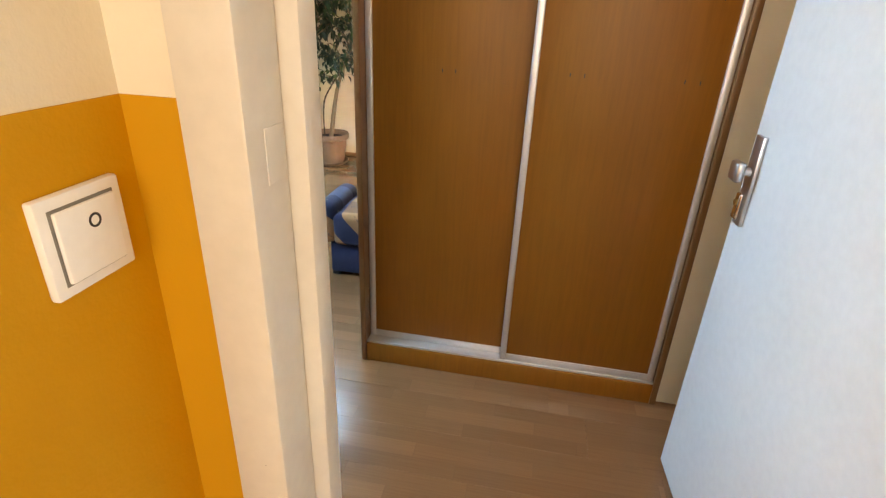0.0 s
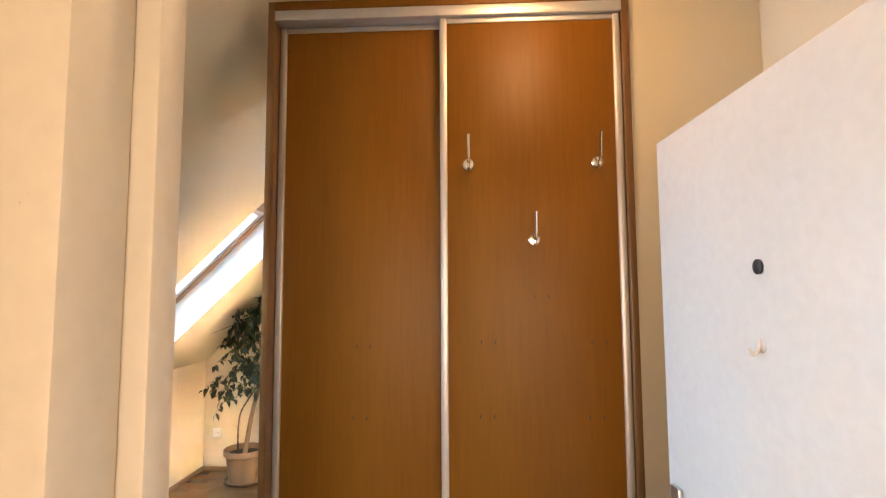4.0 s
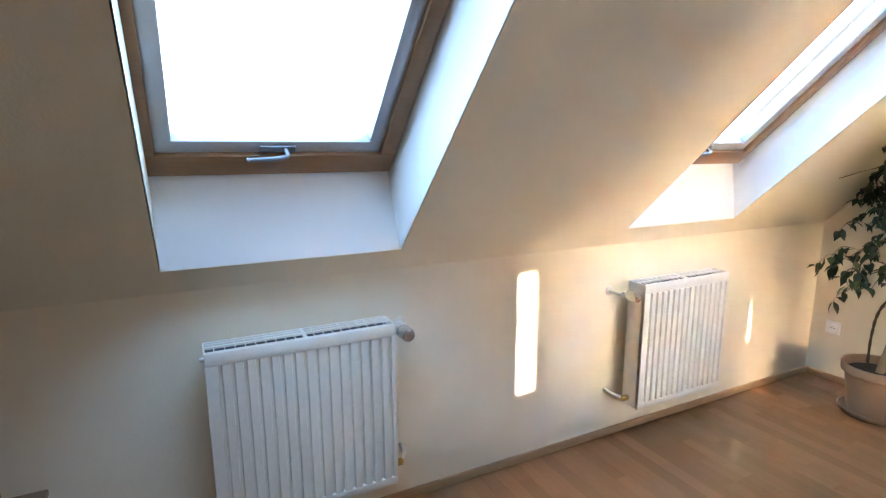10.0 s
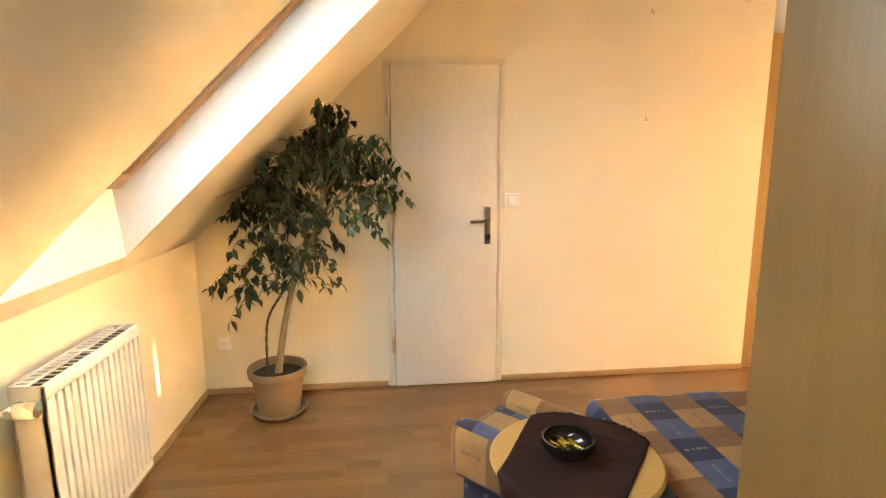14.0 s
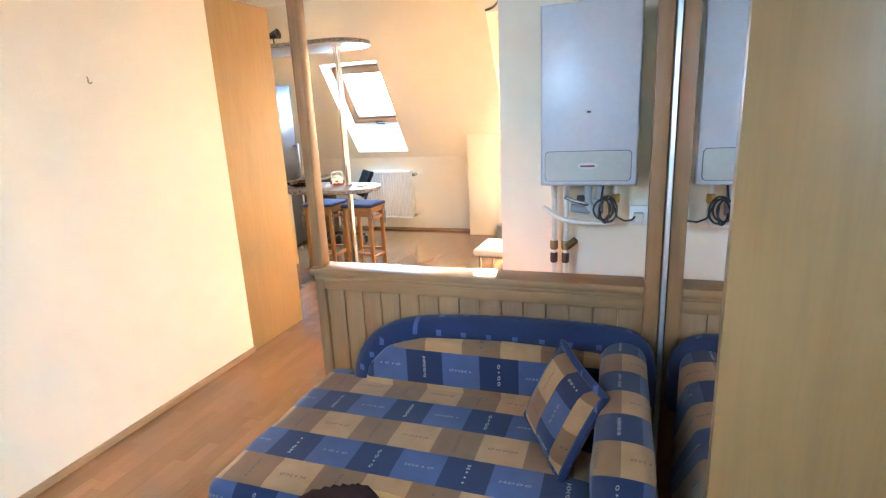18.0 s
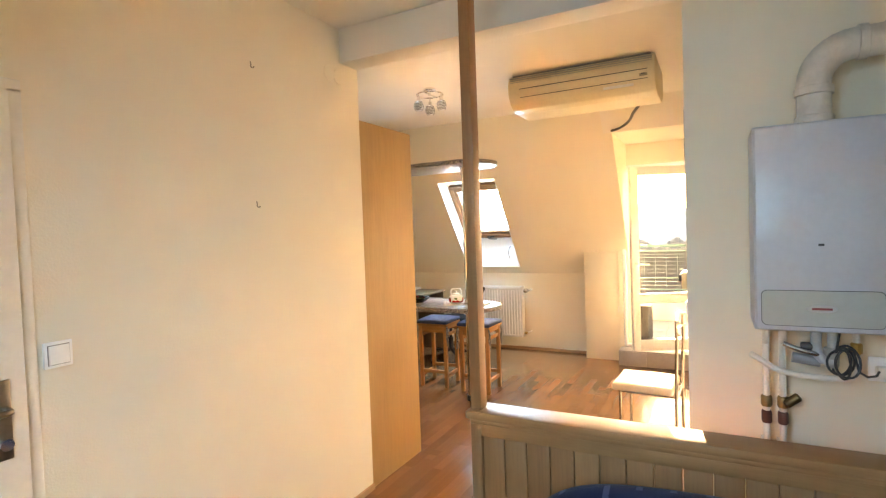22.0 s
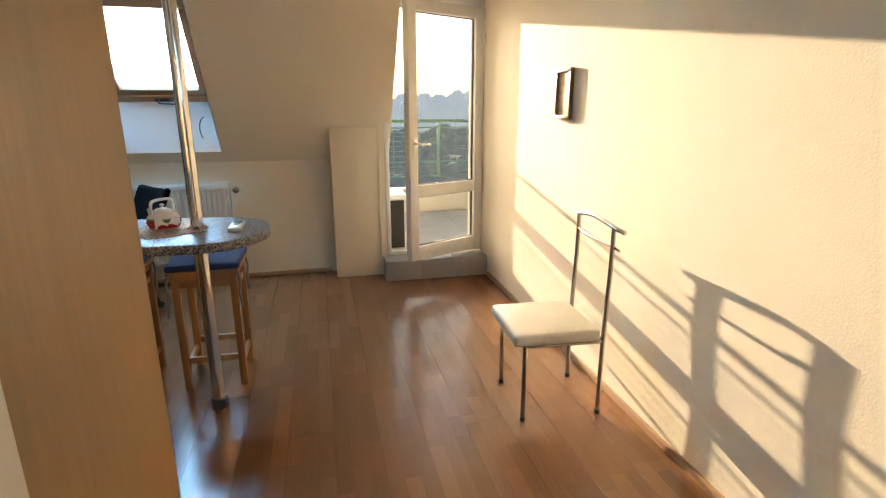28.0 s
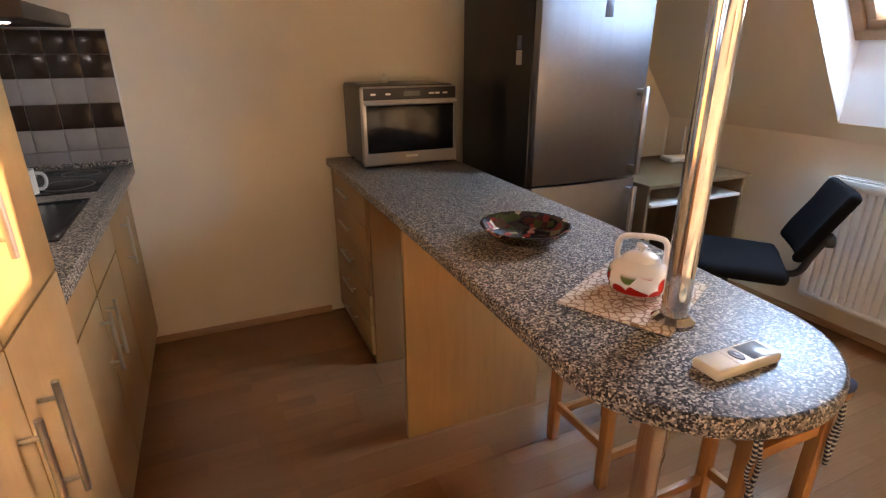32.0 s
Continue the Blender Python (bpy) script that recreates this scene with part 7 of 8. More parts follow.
# ---- terrace door, its step and the boxed pipe ----
def terrace_door():
    fx, y0, y1, z0, z1 = 6.535, 2.636, 3.46, 0.172, 2.19
    root = tagged(new("door_3"), "white plastic terrace door, ajar, with two panes", "terrace door", kind="structure")
    part("door_frame", boxes((fx, fx + 0.075, y0, y0 + 0.035, z0, z1), (fx, fx + 0.075, y1 - 0.036, y1, z0, z1), (fx, fx + 0.075, y0 + 0.035, y1 - 0.036, z1 - 0.06, z1), (fx, fx + 0.075, y0 + 0.035, y1 - 0.036, z0, z0 + 0.03), bevel=0.005), UPVC, root, "white plastic frame")
    leaf = part("door_leaf", moved(boxes((0, 0.074, -0.035, 0.035, 0, 1.93), (0.648, 0.726, -0.035, 0.035, 0, 1.93), (0.074, 0.648, -0.035, 0.035, 0, 0.115), (0.074, 0.648, -0.035, 0.035, 1.847, 1.93), (0.074, 0.648, -0.035, 0.035, 0.505, 0.598), bevel=0.006), pose(fx - 0.005, y0 + 0.035, z0 + 0.031, 0, 0, 115.5)), UPVC, root, "white plastic door leaf")
    m = pose(fx - 0.005, y0 + 0.035, z0 + 0.031, 0, 0, 115.5)
    for za, zb in ((0.115, 0.505), (0.598, 1.847)):
        p = part("pane", moved(boxes((0.074, 0.648, -0.006, 0.006, za, zb)), m), PANE, leaf)
        p.visible_shadow = False
        part("glazing_gasket", moved(boxes((0.074, 0.080, -0.010, 0.010, za, zb), (0.642, 0.648, -0.010, 0.010, za, zb), (0.080, 0.642, -0.010, 0.010, za, za + 0.006), (0.080, 0.642, -0.010, 0.010, zb - 0.006, zb)), m), BLACKP, leaf, "black rubber gasket")
    part("door_handle", moved(merge(boxes((0.674, 0.700, 0.035, 0.045, 0.82, 0.95), bevel=0.004), tube(arc([(0.687, 0.045, 0.92), (0.687, 0.075, 0.92), (0.645, 0.082, 0.918), (0.565, 0.08, 0.915)]), 0.009, 10)), m), UPVC, leaf, "white lever handle")
    for z in (0.15, 1.7):
        part("hinge", moved(lathe([(0.01, -0.045), (0.01, 0.045)], 12), m @ pose(-0.008, 0.04, z)), UPVC, leaf)
    setting("dormer_front", boxes((fx + 0.005, fx + 0.25, DORM[0], 3.485, z1, ZD), (fx + 0.005, fx + 0.25, DORM[0], y0, 0, z1), (fx + 0.005, fx + 0.25, y1, 3.51, 0, z1)), WALL, "white reveal round the terrace door", "wall")
    tile = plain("step_tile", (0.36, 0.34, 0.33), 0.35, vary=0.1)
    st = tagged(new("doorstep"), "grey tiled step below the terrace door", "step", kind="structure")
    part("step_core", boxes((6.35, 6.83, YS + 0.002, 3.495, 0.0, 0.155)), tile, st)
    for k in range(3):
        a, b = YS + 0.003 + 0.287 * k, YS + 0.003 + 0.287 * (k + 1) - 0.003
        part("tile", boxes((6.343, 6.545, a, b, 0.155, 0.166), bevel=0.0015), tile, st)
        part("tile", boxes((6.342, 6.35, a, b, 0.004, 0.154), bevel=0.0015), tile, st)


terrace_door()
bx = thing("pipe_casing", "white boxed pipe casing on the knee wall", "casing", (6.65, 3.692, 0))
part("box", boxes((-0.10, 0.103, -0.196, 0.196, 0, 1.235), bevel=0.003), WALL, bx)
for ya, za, zb in ((-0.17, 0.55, 0.62), (-0.175, 0.75, 0.80), (-0.18, 0.9, 0.93)):
    part("torn_tape", boxes((-0.1015, -0.0995, -0.195, ya, za, zb)), WHITEP, bx, "torn bit of white tape")
cable = thing("window_cable", "thin dark cable hanging from the roof window", "cable", (6.67, 4.80, 1.27))
part("cable", tube(arc([(-0.02, 0.01, 0.05), (-0.03, 0.035, 0.02), (-0.035, 0.045, -0.05), (-0.03, 0.03, -0.11)]), 0.004, 7), BLACKP, cable)


# ---- sunlit wall: pictures, thermostat, switch ----
def wall_picture(name, label, x, z, w, h, wide, art, frame_mat):
    root = thing(name, label, "picture", (x, YS + 0.001, z), 180)
    part("frame", boxes((-w / 2, w / 2, -0.022, 0, -h / 2, -h / 2 + wide), (-w / 2, w / 2, -0.022, 0, h / 2 - wide, h / 2), (-w / 2, -w / 2 + wide, -0.022, 0, -h / 2 + wide, h / 2 - wide), (w / 2 - wide, w / 2, -0.022, 0, -h / 2 + wide, h / 2 - wide), bevel=0.002), frame_mat, root)
    part("picture_sheet", boxes((-w / 2 + wide, w / 2 - wide, -0.010, -0.004, -h / 2 + wide, h / 2 - wide)), art[0], root)
    if art[1]:
        q = wide + 0.04
        part("print", boxes((-w / 2 + q, w / 2 - q, -0.0115, -0.0095, -h / 2 + q, h / 2 - q)), art[1], root, "small grey landscape print")
    return root


def landscape(name, cols):
    m, t, b = nodes_of(name)
    v = coords(t, (1, 1, 3))
    t.links.new(ramp(t, noise_of(t, v, 9, 6, 0.7), [(0.3, cols[0]), (0.5, cols[1]), (0.68, cols[2])]), b.inputs["Base Color"])
    b.inputs["Roughness"].default_value = 0.3
    return m


wall_picture("framed_print", "black-framed grey landscape print with a pale mount", 3.357, 1.957, 0.30, 0.226, 0.016,
             (plain("mount_grey", (0.33, 0.33, 0.32), 0.5), landscape("grey_print", [(0.06, 0.06, 0.07), (0.3, 0.3, 0.31), (0.62, 0.62, 0.6)])), BLACKP)
wall_picture("small_picture", "small brown-framed picture casting a long shadow", 5.03, 1.455, 0.185, 0.27, 0.02,
             (landscape("brown_print", [(0.10, 0.06, 0.03), (0.3, 0.22, 0.14), (0.5, 0.42, 0.3)]), None), wood("picture_frame_wood", (0.30, 0.17, 0.08), (0.2, 0.1, 0.05), "z", 1.0))
for x in (4.40, 4.62):
    nail = thing("wall_hook", "small metal picture hook on the sunlit wall", "wall hook", (x, YS, 2.014 + (x - 4.40) * 0.03), 180, group="picture hooks")
    part("hook", tube(arc([(0, 0.0, 0.012), (0, -0.004, 0.0), (0, -0.004, -0.012), (0.006, -0.010, -0.016), (0.01, -0.012, -0.010)]), 0.003, 8), BRASS, nail)
th = thing("thermostat", "yellowed room thermostat with a dark dial", "thermostat", (3.003, YS, 1.281), 180)
ivory = plain("yellowed_ivory", (0.62, 0.50, 0.28), 0.4)
part("case", boxes((-0.075, 0.075, -0.03, 0, -0.036, 0.036), bevel=0.004), ivory, th)
part("display", boxes((0.012, 0.062, -0.0315, -0.029, 0.004, 0.03)), plain("lcd_dark", (0.10, 0.11, 0.11), 0.2), th)
part("dial", moved(lathe([(0.0, 0.02), (0.017, 0.018), (0.019, 0.0)], 20, cap=False), pose(-0.042, -0.03, 0, 90)), BLACKP, th, "dark dial")
for z in (-0.012, -0.026):
    part("slide_key", boxes((0.045, 0.062, -0.032, -0.029, z - 0.004, z + 0.004)), BLACKP, th)
rocker_switch("living_switch", "cream rocker switch under the thermostat", pose(2.975, YS, 1.158, 0, 0, 180) @ pose(0, 0, 0, 90), 0.075)


# ---- kitchen units along the west wall ----
def bar_handle(x, y, z0, z1):
    return merge(tube([(x + 0.03, y, z0), (x + 0.03, y, z1)], 0.006, 10), tube([(x, y, z0 + 0.03), (x + 0.03, y, z0 + 0.03)], 0.0045, 8), tube([(x, y, z1 - 0.03), (x + 0.03, y, z1 - 0.03)], 0.0045, 8))


def kitchen():
    tall = thing("tall_cabinet", "tall maple-effect larder cabinet at the end of the wall", "cabinet", (3.26, 4.69, 0))
    o = Vector((3.26, 4.69, 0))

    def loc(bm):
        return moved(bm, Matrix.Translation(-o))

    part("end_panel", loc(boxes((XE + 0.003, 3.548, YF + 0.004, YF + 0.023, 0, 2.203), bevel=0.001)), MAPLE, tall, "pale maple end panel")
    part("body", loc(boxes((XE + 0.003, 3.541, YF + 0.023, 5.02, 0.08, 2.203), bevel=0.001)), BEECHK, tall)
    part("plinth", loc(boxes((XE + 0.003, 3.48, YF + 0.027, 5.02, 0, 0.08))), BEECHK, tall)
    for ya, yb in ((YF + 0.03, 4.69), (4.694, 5.018)):
        for za, zb in ((0.085, 0.98), (0.985, 2.198)):
            d = part("cabinet_door", loc(boxes((3.541, 3.560, ya, yb, za, zb), bevel=0.002)), BEECHK, tall)
            y = yb - 0.05 if ya < 4.6 else ya + 0.05
            part("handle", loc(bar_handle(3.560, y, 0.66, 0.885) if za < 0.5 else bar_handle(3.560, y, 1.10, 1.36)), STEEL, d, "steel bar handle")
    part("cut_edge", loc(boxes((3.548, 3.550, YF + 0.004, YF + 0.023, 0.0, 2.203))), SHELFEDGE, tall)
    fx = 3.495
    for name, ya, yb, kind in (("base_cabinet", 5.024, 5.56, "doors"), ("base_cabinet", 5.562, 5.98, "oven"), ("base_cabinet", 5.982, 6.536, "door")):
        c = thing(name, "beech-effect kitchen base cabinet under the grey worktop", "cabinet", ((XE + fx) / 2, (ya + yb) / 2, 0), group="kitchen base cabinets")
        oo = Vector(((XE + fx) / 2, (ya + yb) / 2, 0))

        def lc(bm):
            return moved(bm, Matrix.Translation(-oo))

        part("body", lc(boxes((XE + 0.003, fx - 0.02, ya, yb, 0.08, 0.868))), BEECHK, c)
        part("plinth", lc(boxes((XE + 0.003, fx - 0.045, ya, yb, 0, 0.08))), BEECHK, c)
        if kind == "door":
            d = part("cabinet_door", lc(boxes((fx - 0.02, fx, ya + 0.002, yb - 0.002, 0.085, 0.862), bevel=0.002)), BEECHK, c)
            part("handle", lc(bar_handle(fx, ya + 0.18, 0.57, 0.77)), STEEL, d, "steel bar handle")
        else:
            d = part("drawer_front", lc(boxes((fx - 0.02, fx, ya + 0.002, yb - 0.002, 0.70, 0.862), bevel=0.002)), BEECHK, c)
            d2 = part("cabinet_door", lc(boxes((fx - 0.02, fx, ya + 0.002, yb - 0.002, 0.085, 0.694), bevel=0.002)), BEECHK, c)
            part("handle", lc(bar_handle(fx, (yb - 0.05) if ya < 5.2 else (ya + 0.05), 0.46, 0.655)), STEEL, d2, "steel bar handle")
    wt = thing("kitchen_worktop", "dark grey granite-print kitchen worktop", "worktop", (3.2, 5.73, 0.868))
    part("slab", boxes((XE - 3.2 + 0.003, 3.54 - 3.2, 5.024 - 5.73, 6.537 - 5.73, 0.0, 0.046), bevel=0.006), GRANITE, wt)
    part("upstand", boxes((XE - 3.2 + 0.003, 3.54 - 3.2, 6.522 - 5.73, 6.537 - 5.73, 0.046, 0.068), bevel=0.003), GRANITE, wt)
    black = plain("hob_black", (0.022, 0.022, 0.024), 0.22, relief=0.0)
    part("sink_rim", boxes((XE + 0.07 - 3.2, 3.47 - 3.2, 5.44 - 5.73, 5.46 - 5.73, 0.0455, 0.052), (XE + 0.07 - 3.2, 3.47 - 3.2, 5.88 - 5.73, 5.90 - 5.73, 0.0455, 0.052), (XE + 0.07 - 3.2, XE + 0.09 - 3.2, 5.46 - 5.73, 5.88 - 5.73, 0.0455, 0.052), (3.45 - 3.2, 3.47 - 3.2, 5.46 - 5.73, 5.88 - 5.73, 0.0455, 0.052), bevel=0.002), black, wt, "black sink rim")
    part("sink_bowl", boxes((XE + 0.09 - 3.2, 3.45 - 3.2, 5.46 - 5.73, 5.88 - 5.73, 0.0455, 0.048)), black, wt, "black sink basin")
    part("hob", boxes((XE + 0.06 - 3.2, 3.475 - 3.2, 6.02 - 5.73, 6.47 - 5.73, 0.0455, 0.051), bevel=0.002), black, wt, "black glass hob")
    for hx, hy, r in ((3.12, 6.13, 0.07), (3.36, 6.15, 0.09), (3.13, 6.36, 0.09), (3.37, 6.37, 0.07)):
        part("cooking_ring", lathe([(r - 0.004, 0.0508), (r - 0.004, 0.0516), (r, 0.0516), (r, 0.0508)], 32, (hx - 3.2, hy - 5.73, 0.0), cap=False), plain("ring_grey", (0.16, 0.16, 0.16), 0.3), wt)
    mug = thing("mug", "white mug with a dark ring beside the sink", "mug", (3.255, 6.05, 0.914), 10)
    part("cup", lathe([(0.0, 0.0), (0.036, 0.0), (0.04, 0.006), (0.041, 0.09), (0.038, 0.09), (0.037, 0.008), (0.0, 0.008)], 28, cap=False), WHITEP, mug)
    part("mug_handle", tube(arc([(0.04, 0, 0.075), (0.062, 0, 0.07), (0.068, 0, 0.045), (0.058, 0, 0.022), (0.04, 0, 0.018)]), 0.0055, 8), WHITEP, mug)
    hood = thing("cooker_hood", "dark slim cooker hood with a small lamp", "cooker hood", (3.2, 6.1, 1.475))
    part("body", boxes((-0.22, 0.24, -0.30, 0.36, 0, 0.05), bevel=0.006), plain("hood_brown", (0.035, 0.026, 0.02), 0.4), hood)
    part("lamp", lathe([(0.0, -0.003), (0.035, -0.003), (0.04, 0.0)], 24, (0.10, -0.03, 0.0), cap=False), glow("hood_lamp", (0.85, 0.93, 1.0), 6.0), hood, "lit round hood lamp")
    # wall tiles behind the worktop, on the end wall
    sp = tagged(new("splashback"), "dark brown and white square wall tiles", "wall tiles", kind="structure")
    dark = plain("brown_tile", (0.035, 0.022, 0.016), 0.2, vary=0.15)
    white = plain("white_tile", (0.27, 0.265, 0.26), 0.25)
    part("grout", boxes((XE, 3.54, YB - 0.006, YB, 0.937, 1.475)), plain("grout", (0.25, 0.23, 0.21), 0.9), sp)
    n = 5
    w = (3.54 - XE) / n
    rows = [(0.932, 0.986, white), (0.989, 1.077, white), (1.080, 1.181, dark), (1.184, 1.282, white), (1.285, 1.376, dark), (1.379, 1.468, dark)]
    for za, zb, mt in rows:
        for k in range(n):
            part("tile", boxes((XE + w * k + 0.0015, XE + w * (k + 1) - 0.0015, YB - 0.011, YB - 0.005, za, zb), bevel=0.0015), mt, sp)
    part("edge_trim", boxes((3.54, 3.546, YB - 0.012, YB, 0.93, 1.47)), WHITEP, sp, "white tile edge trim")


kitchen()


cover = thing("wall_cover", "round cream cover plate high on the wall by the beam", "cover plate", (2.717, YF, 2.415))
part("plate", moved(lathe([(0.0, 0.004), (0.042, 0.004), (0.046, 0.0)], 28, cap=False), pose(0, 0, 0, 90)), WALL, cover)


# ---- baseboards ----
def baseboard(name, a, b, side):
    """A board on the floor from a to b; side: the way it is proud of the wall."""
    a, b, s = Vector((*a, 0)), Vector((*b, 0)), Vector((*side, 0)) * 0.014
    bm = bmesh.new()
    prof = [(0.0, 0.0), (1.0, 0.0), (1.0, 0.022), (0.6, 0.032), (0.0, 0.034)]
    ends = [[bm.verts.new(p + s * u + Vector((0, 0, z))) for u, z in prof] for p in (a, b)]
    for i in range(len(prof)):
        j = (i + 1) % len(prof)
        bm.faces.new((ends[0][i], ends[0][j], ends[1][j], ends[1][i]))
    bm.faces.new(ends[0])
    bm.faces.new(ends[1][::-1])
    return setting(name, bm, BASE if abs(b.x - a.x) > abs(b.y - a.y) else BASEY, "brown wooden baseboard along the wall", "baseboard")


BASEY = wood("baseboard_wood_y", (0.40, 0.235, 0.12), (0.31, 0.175, 0.088), "y", rough=0.45)
baseboard("baseboard_west", (XL, 0.45), (XL, YF), (1, 0))
baseboard("baseboard_north_west", (XL, YF), (DX0 - 0.036, YF), (0, -1))
baseboard("baseboard_north_east", (DX1 + 0.036, YF), (XE, YF), (0, -1))
baseboard("baseboard_kitchen", (3.45, YB), (4.37, YB), (0, -1))
baseboard("baseboard_east", (XR, 3.93), (XR, YB), (-1, 0))
baseboard("baseboard_sunlit", (XB + 0.1, YS), (6.32, YS), (0, 1))


# ---- terrace and distance ----
def terrace():
    tz = 0.12
    fl = tagged(new("terrace"), "pale square terrace tiles outside the door", "terrace", kind="structure")
    tm = plain("terrace_tile", (0.50, 0.47, 0.42), 0.6, vary=0.12)
    part("slab", boxes((6.77, 9.0, 0.2, 6.5, tz - 0.3, tz - 0.012)), plain("concrete", (0.35, 0.34, 0.32), 0.9), fl)
    for i in range(6):
        for j in range(9):
            part("tile", boxes((6.80 + 0.305 * i, 6.80 + 0.305 * i + 0.30, 1.6 + 0.305 * j, 1.6 + 0.305 * j + 0.30, tz - 0.012, tz), bevel=0.0015), tm, fl)
    par = thing("parapet", "low pale rendered parapet of the terrace", "parapet", (8.75, 3.2, tz - 0.012))
    part("wall", boxes((-0.07, 0.07, -2.8, 3.2, 0, 0.27), bevel=0.01), plain("pale_render", (0.62, 0.58, 0.50), 0.8, vary=0.08), par)
    part("coping", boxes((-0.09, 0.09, -2.8, 3.2, 0.27, 0.30), bevel=0.006), plain("coping_stone", (0.55, 0.53, 0.48), 0.7), par)
    rl = thing("railing", "green-painted metal terrace railing", "railing", (7.66, 3.2, tz))
    green = plain("green_paint", (0.09, 0.21, 0.17), 0.4)
    for z in (0.57, 0.72, 1.067, 1.134):
        part("rail", tube([(0, -2.75, z), (0, 3.15, z)], 0.0165 if z > 1.1 else 0.008, 10), green, rl)
    for k in range(6):
        foot = 0.57 if k in (2, 3) else 0.0
        part("baluster" if foot else "post", boxes((-0.012, 0.012, -2.75 + 1.15 * k, -2.722 + 1.15 * k, foot, 1.15), bevel=0.003), green, rl)
    wire = bmesh.new()
    for k in range(45):
        box(wire, -0.002, 0.002, -2.7 + 0.13 * k, -2.696 + 0.13 * k, 0.57, 1.067)
    for z in (0.62, 0.67, 0.78, 0.83, 0.88, 0.93, 0.98, 1.02):
        box(wire, -0.002, 0.002, -2.75, 3.15, z, z + 0.004)
    tagged(part("mesh_bars", wire, green, rl, "thin wire mesh"), kind="stuff")
    tb = thing("wicker_table", "dark wicker table with a white top on the terrace", "table", (7.17, 3.50, tz))
    weave = plain("dark_wicker", (0.02, 0.018, 0.018), 0.6, relief=1.0, grain=140)
    part("base", boxes((-0.25, 0.25, -0.25, 0.25, 0, 0.46), bevel=0.01), weave, tb)
    part("tabletop", boxes((-0.29, 0.29, -0.29, 0.29, 0.46, 0.49), bevel=0.004), UPVC, tb)


terrace()


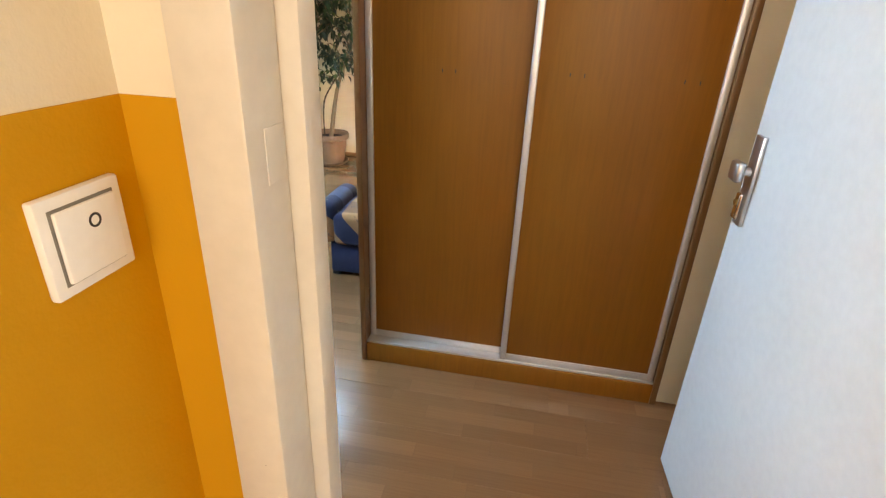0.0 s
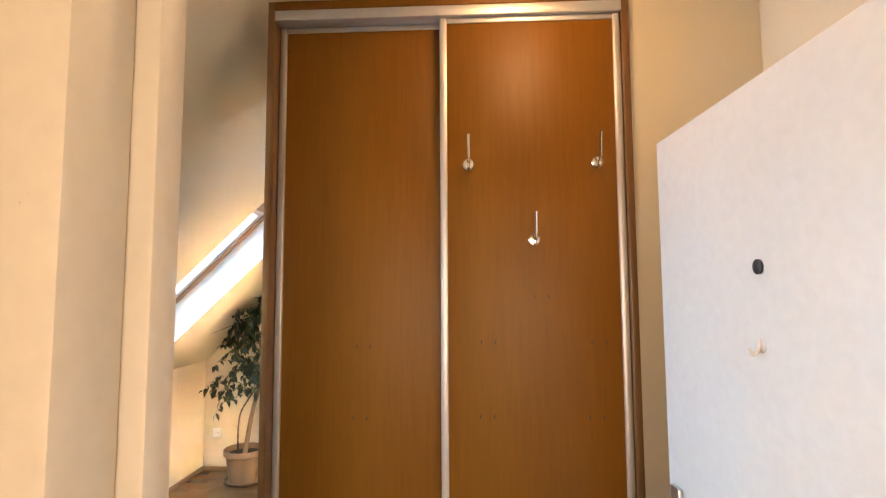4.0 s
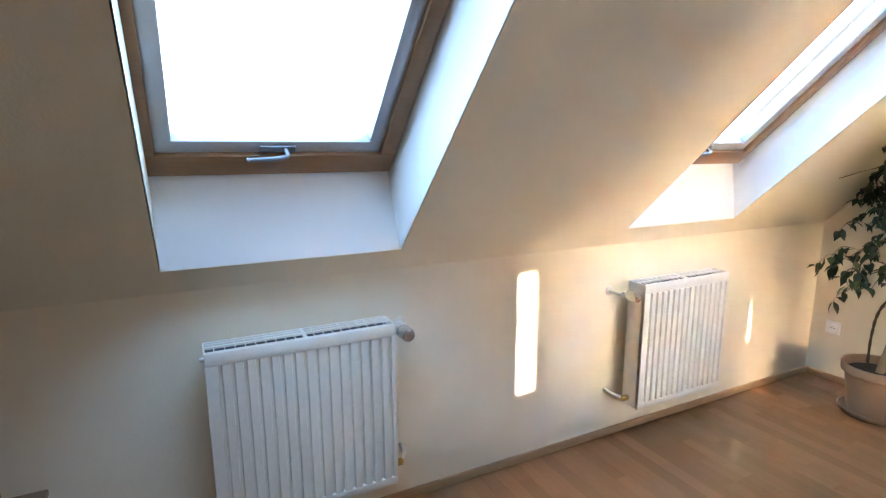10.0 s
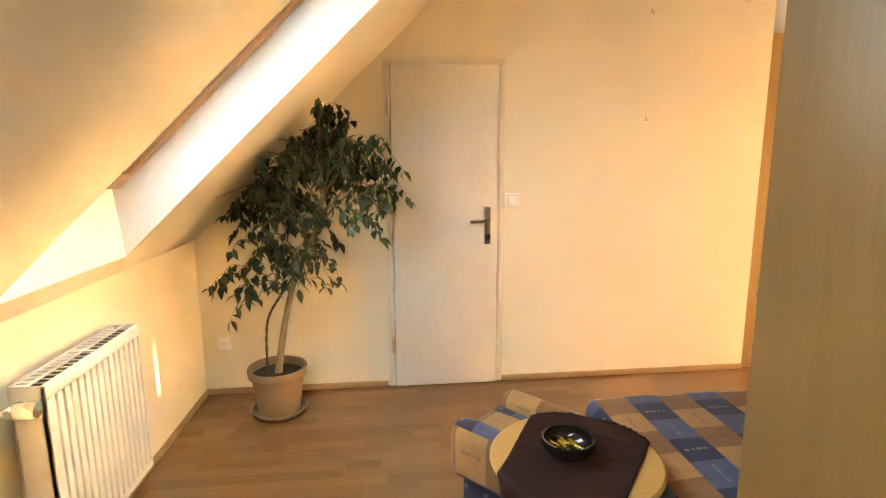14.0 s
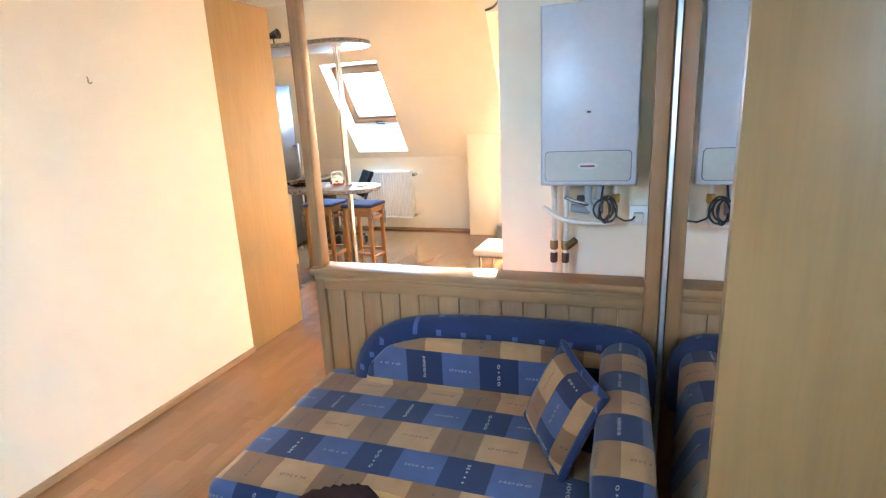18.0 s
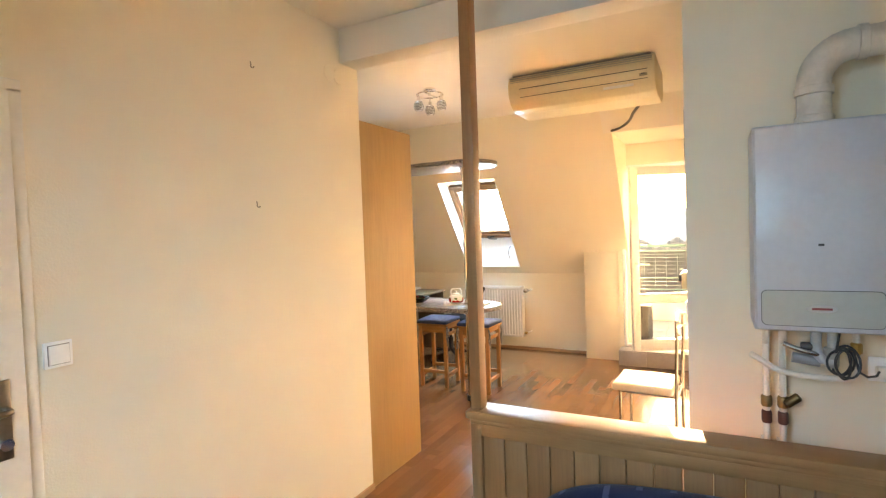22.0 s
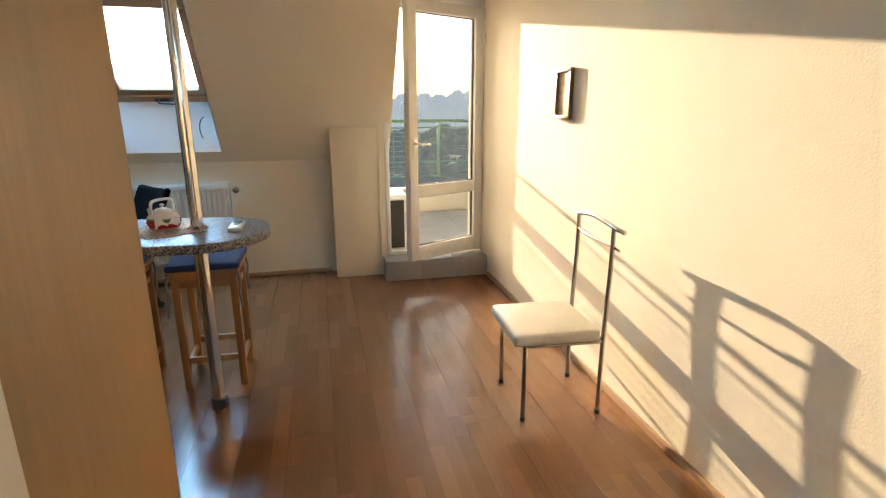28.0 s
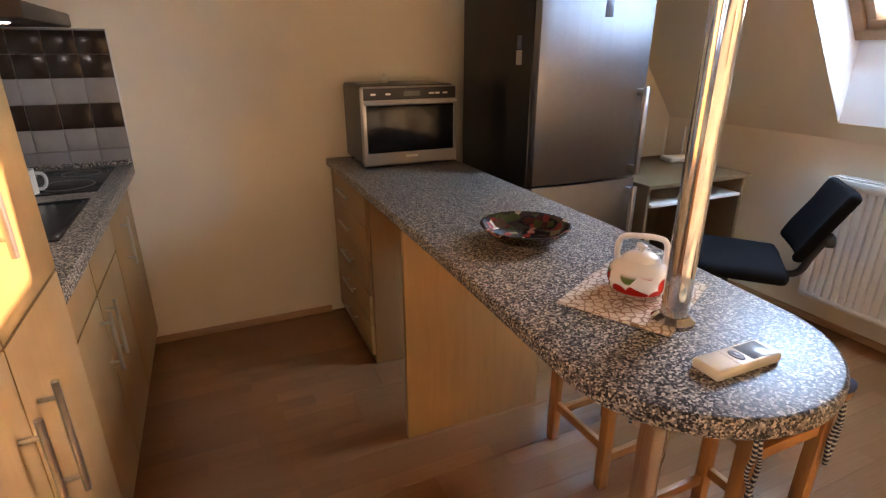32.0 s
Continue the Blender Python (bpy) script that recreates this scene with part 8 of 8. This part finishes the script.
def distance():
    rnd = random.Random(3)
    gm = plain("winter_grass", (0.07, 0.075, 0.04), 0.95, vary=0.4, spread=0.05, grain=0.4)
    bm = bmesh.new()
    n, far = 40, 2500.0
    c = bm.verts.new((0, 0, -9))
    ring = [bm.verts.new((far * math.cos(2 * math.pi * k / n), far * math.sin(2 * math.pi * k / n), -9)) for k in range(n)]
    for k in range(n):
        bm.faces.new((c, ring[k], ring[(k + 1) % n]))
    setting("ground", bm, gm, "dull winter grass around the house", "ground")
    def woods(name, label, count, near, far, spread, low, high, rise, haze, glow_up, dark, pale):
        """Bare woods: low rounded thickets, with crowns of many thin twigs over them."""
        wood_m, t, b = nodes_of(name)
        v = coords(t, (1, 1, 0.3))
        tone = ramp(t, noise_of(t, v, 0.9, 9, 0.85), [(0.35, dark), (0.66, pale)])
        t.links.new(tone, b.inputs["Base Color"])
        # distance haze is put into the colour as a faint bluish glow
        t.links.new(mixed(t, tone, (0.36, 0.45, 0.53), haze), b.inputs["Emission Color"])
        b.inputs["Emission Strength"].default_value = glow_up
        b.inputs["Roughness"].default_value = 1.0
        bm = bmesh.new()
        for k in range(count):
            y, d = rnd.uniform(*spread), rnd.uniform(near, far)
            h = rnd.uniform(low, high) + (d - near) * rise + 0.8 * math.sin(y * 0.11) + 0.5 * math.sin(y * 0.31 + 1)
            r = rnd.uniform(1.3, 2.6)
            p = Vector((d, y, -9))
            m = 7
            rings = []
            for f, s in ((0.10, 0.6), (0.35, 0.9), (0.60, 1.0), (0.74, 0.9), (0.80, 0.5)):
                rings.append([bm.verts.new(p + Vector((r * s * math.cos(2 * math.pi * q / m) * rnd.uniform(0.6, 1.3), r * s * math.sin(2 * math.pi * q / m) * rnd.uniform(0.6, 1.3), h * f + rnd.uniform(-0.5, 0.5)))) for q in range(m)])
            for a, bb in zip(rings, rings[1:]):
                for q in range(m):
                    bm.faces.new((a[q], a[(q + 1) % m], bb[(q + 1) % m], bb[q]))
            for q in range(50):
                u = rnd.uniform(-1.0, 1.0)
                o = p + Vector((rnd.uniform(-0.3, 0.3), u * r, h * (0.66 + 0.12 * (1 - abs(u)) * rnd.random())))
                e = o + Vector((0, u * 0.5 + rnd.uniform(-0.5, 0.5), h * 0.17 * rnd.uniform(0.3, 1.0) * (1.1 - 0.6 * abs(u))))
                w = rnd.uniform(0.04, 0.085)
                bm.faces.new([bm.verts.new(c) for c in (o + Vector((0, -w, 0)), o + Vector((0, w, 0)), e)])
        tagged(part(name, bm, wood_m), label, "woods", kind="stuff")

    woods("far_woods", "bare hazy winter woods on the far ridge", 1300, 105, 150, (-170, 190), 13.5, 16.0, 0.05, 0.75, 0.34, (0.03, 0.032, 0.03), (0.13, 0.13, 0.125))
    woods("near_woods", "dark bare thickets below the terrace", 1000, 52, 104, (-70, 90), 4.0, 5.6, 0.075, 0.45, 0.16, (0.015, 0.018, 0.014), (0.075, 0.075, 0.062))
    wallm = plain("house_render", (0.60, 0.58, 0.53), 0.8)
    roofm = plain("roof_tiles", (0.13, 0.095, 0.085), 0.8, vary=0.25, grain=4)
    for x, y, rz in ((46, 9, 12), (49, 24, 30)):
        hs = thing("house", "pale neighbouring house with a tiled roof", "house", (x, y, -9), rz, group="houses beyond the terrace")
        part("wall", boxes((-4, 4, -5, 5, 0, 5.2)), wallm, hs)
        part("roof", prism([(-4.5, 5.2), (4.5, 5.2), (0, 8.4)], "y", -5.4, 5.4), roofm, hs)
        for zy in (-3, 0, 3):
            for z in (1.2, 3.6):
                w = part("window", boxes((-4.03, -3.96, zy - 0.6, zy + 0.6, z, z + 1.3)), plain("dark_pane", (0.04, 0.05, 0.06), 0.1), hs)


distance()


# ---- laminate boards, last ----
def floor_boards():
    floor = tagged(new("floor"), "reddish beech laminate floor of three-strip boards", "floor", kind="structure")
    rnd = random.Random(5)
    W, L = 0.193, 1.285
    meshes = {}

    def spans(y):
        if y < YS:
            return [(XL, 2.78)]
        if y < YF:
            return [(XL, XR)]
        return [(XE, XR)]

    y, row = 0.0, 0
    cuts = [0.0]
    while y < YB:
        nxt = y + W
        for c in (YS, YF, YB):
            if y < c < nxt:
                nxt = c
        for x0, x1 in spans((y + nxt) / 2):
            x = x0 - rnd.random() * L
            while x < x1:
                a, b = max(x, x0), min(x + L, x1)
                if b - a > 0.004:
                    key = (round(b - a, 3), round(nxt - y, 3))
                    if key not in meshes:
                        bm = boxes((0, b - a - 0.0003, 0, nxt - y - 0.0003, -0.012, 0))
                        top = [e for e in bm.edges if all(v.co.z > -0.001 for v in e.verts)]
                        bmesh.ops.bevel(bm, geom=top, offset=0.0004, segments=1, affect="EDGES")
                        meshes[key] = mesh_of("floorboard", bm, FLOOR)
                    ob = new("floorboard", meshes[key])
                    ob.location = (a, y, 0)
                    ob.parent = floor
                x += L
        y, row = nxt, row + 1


floor_boards()
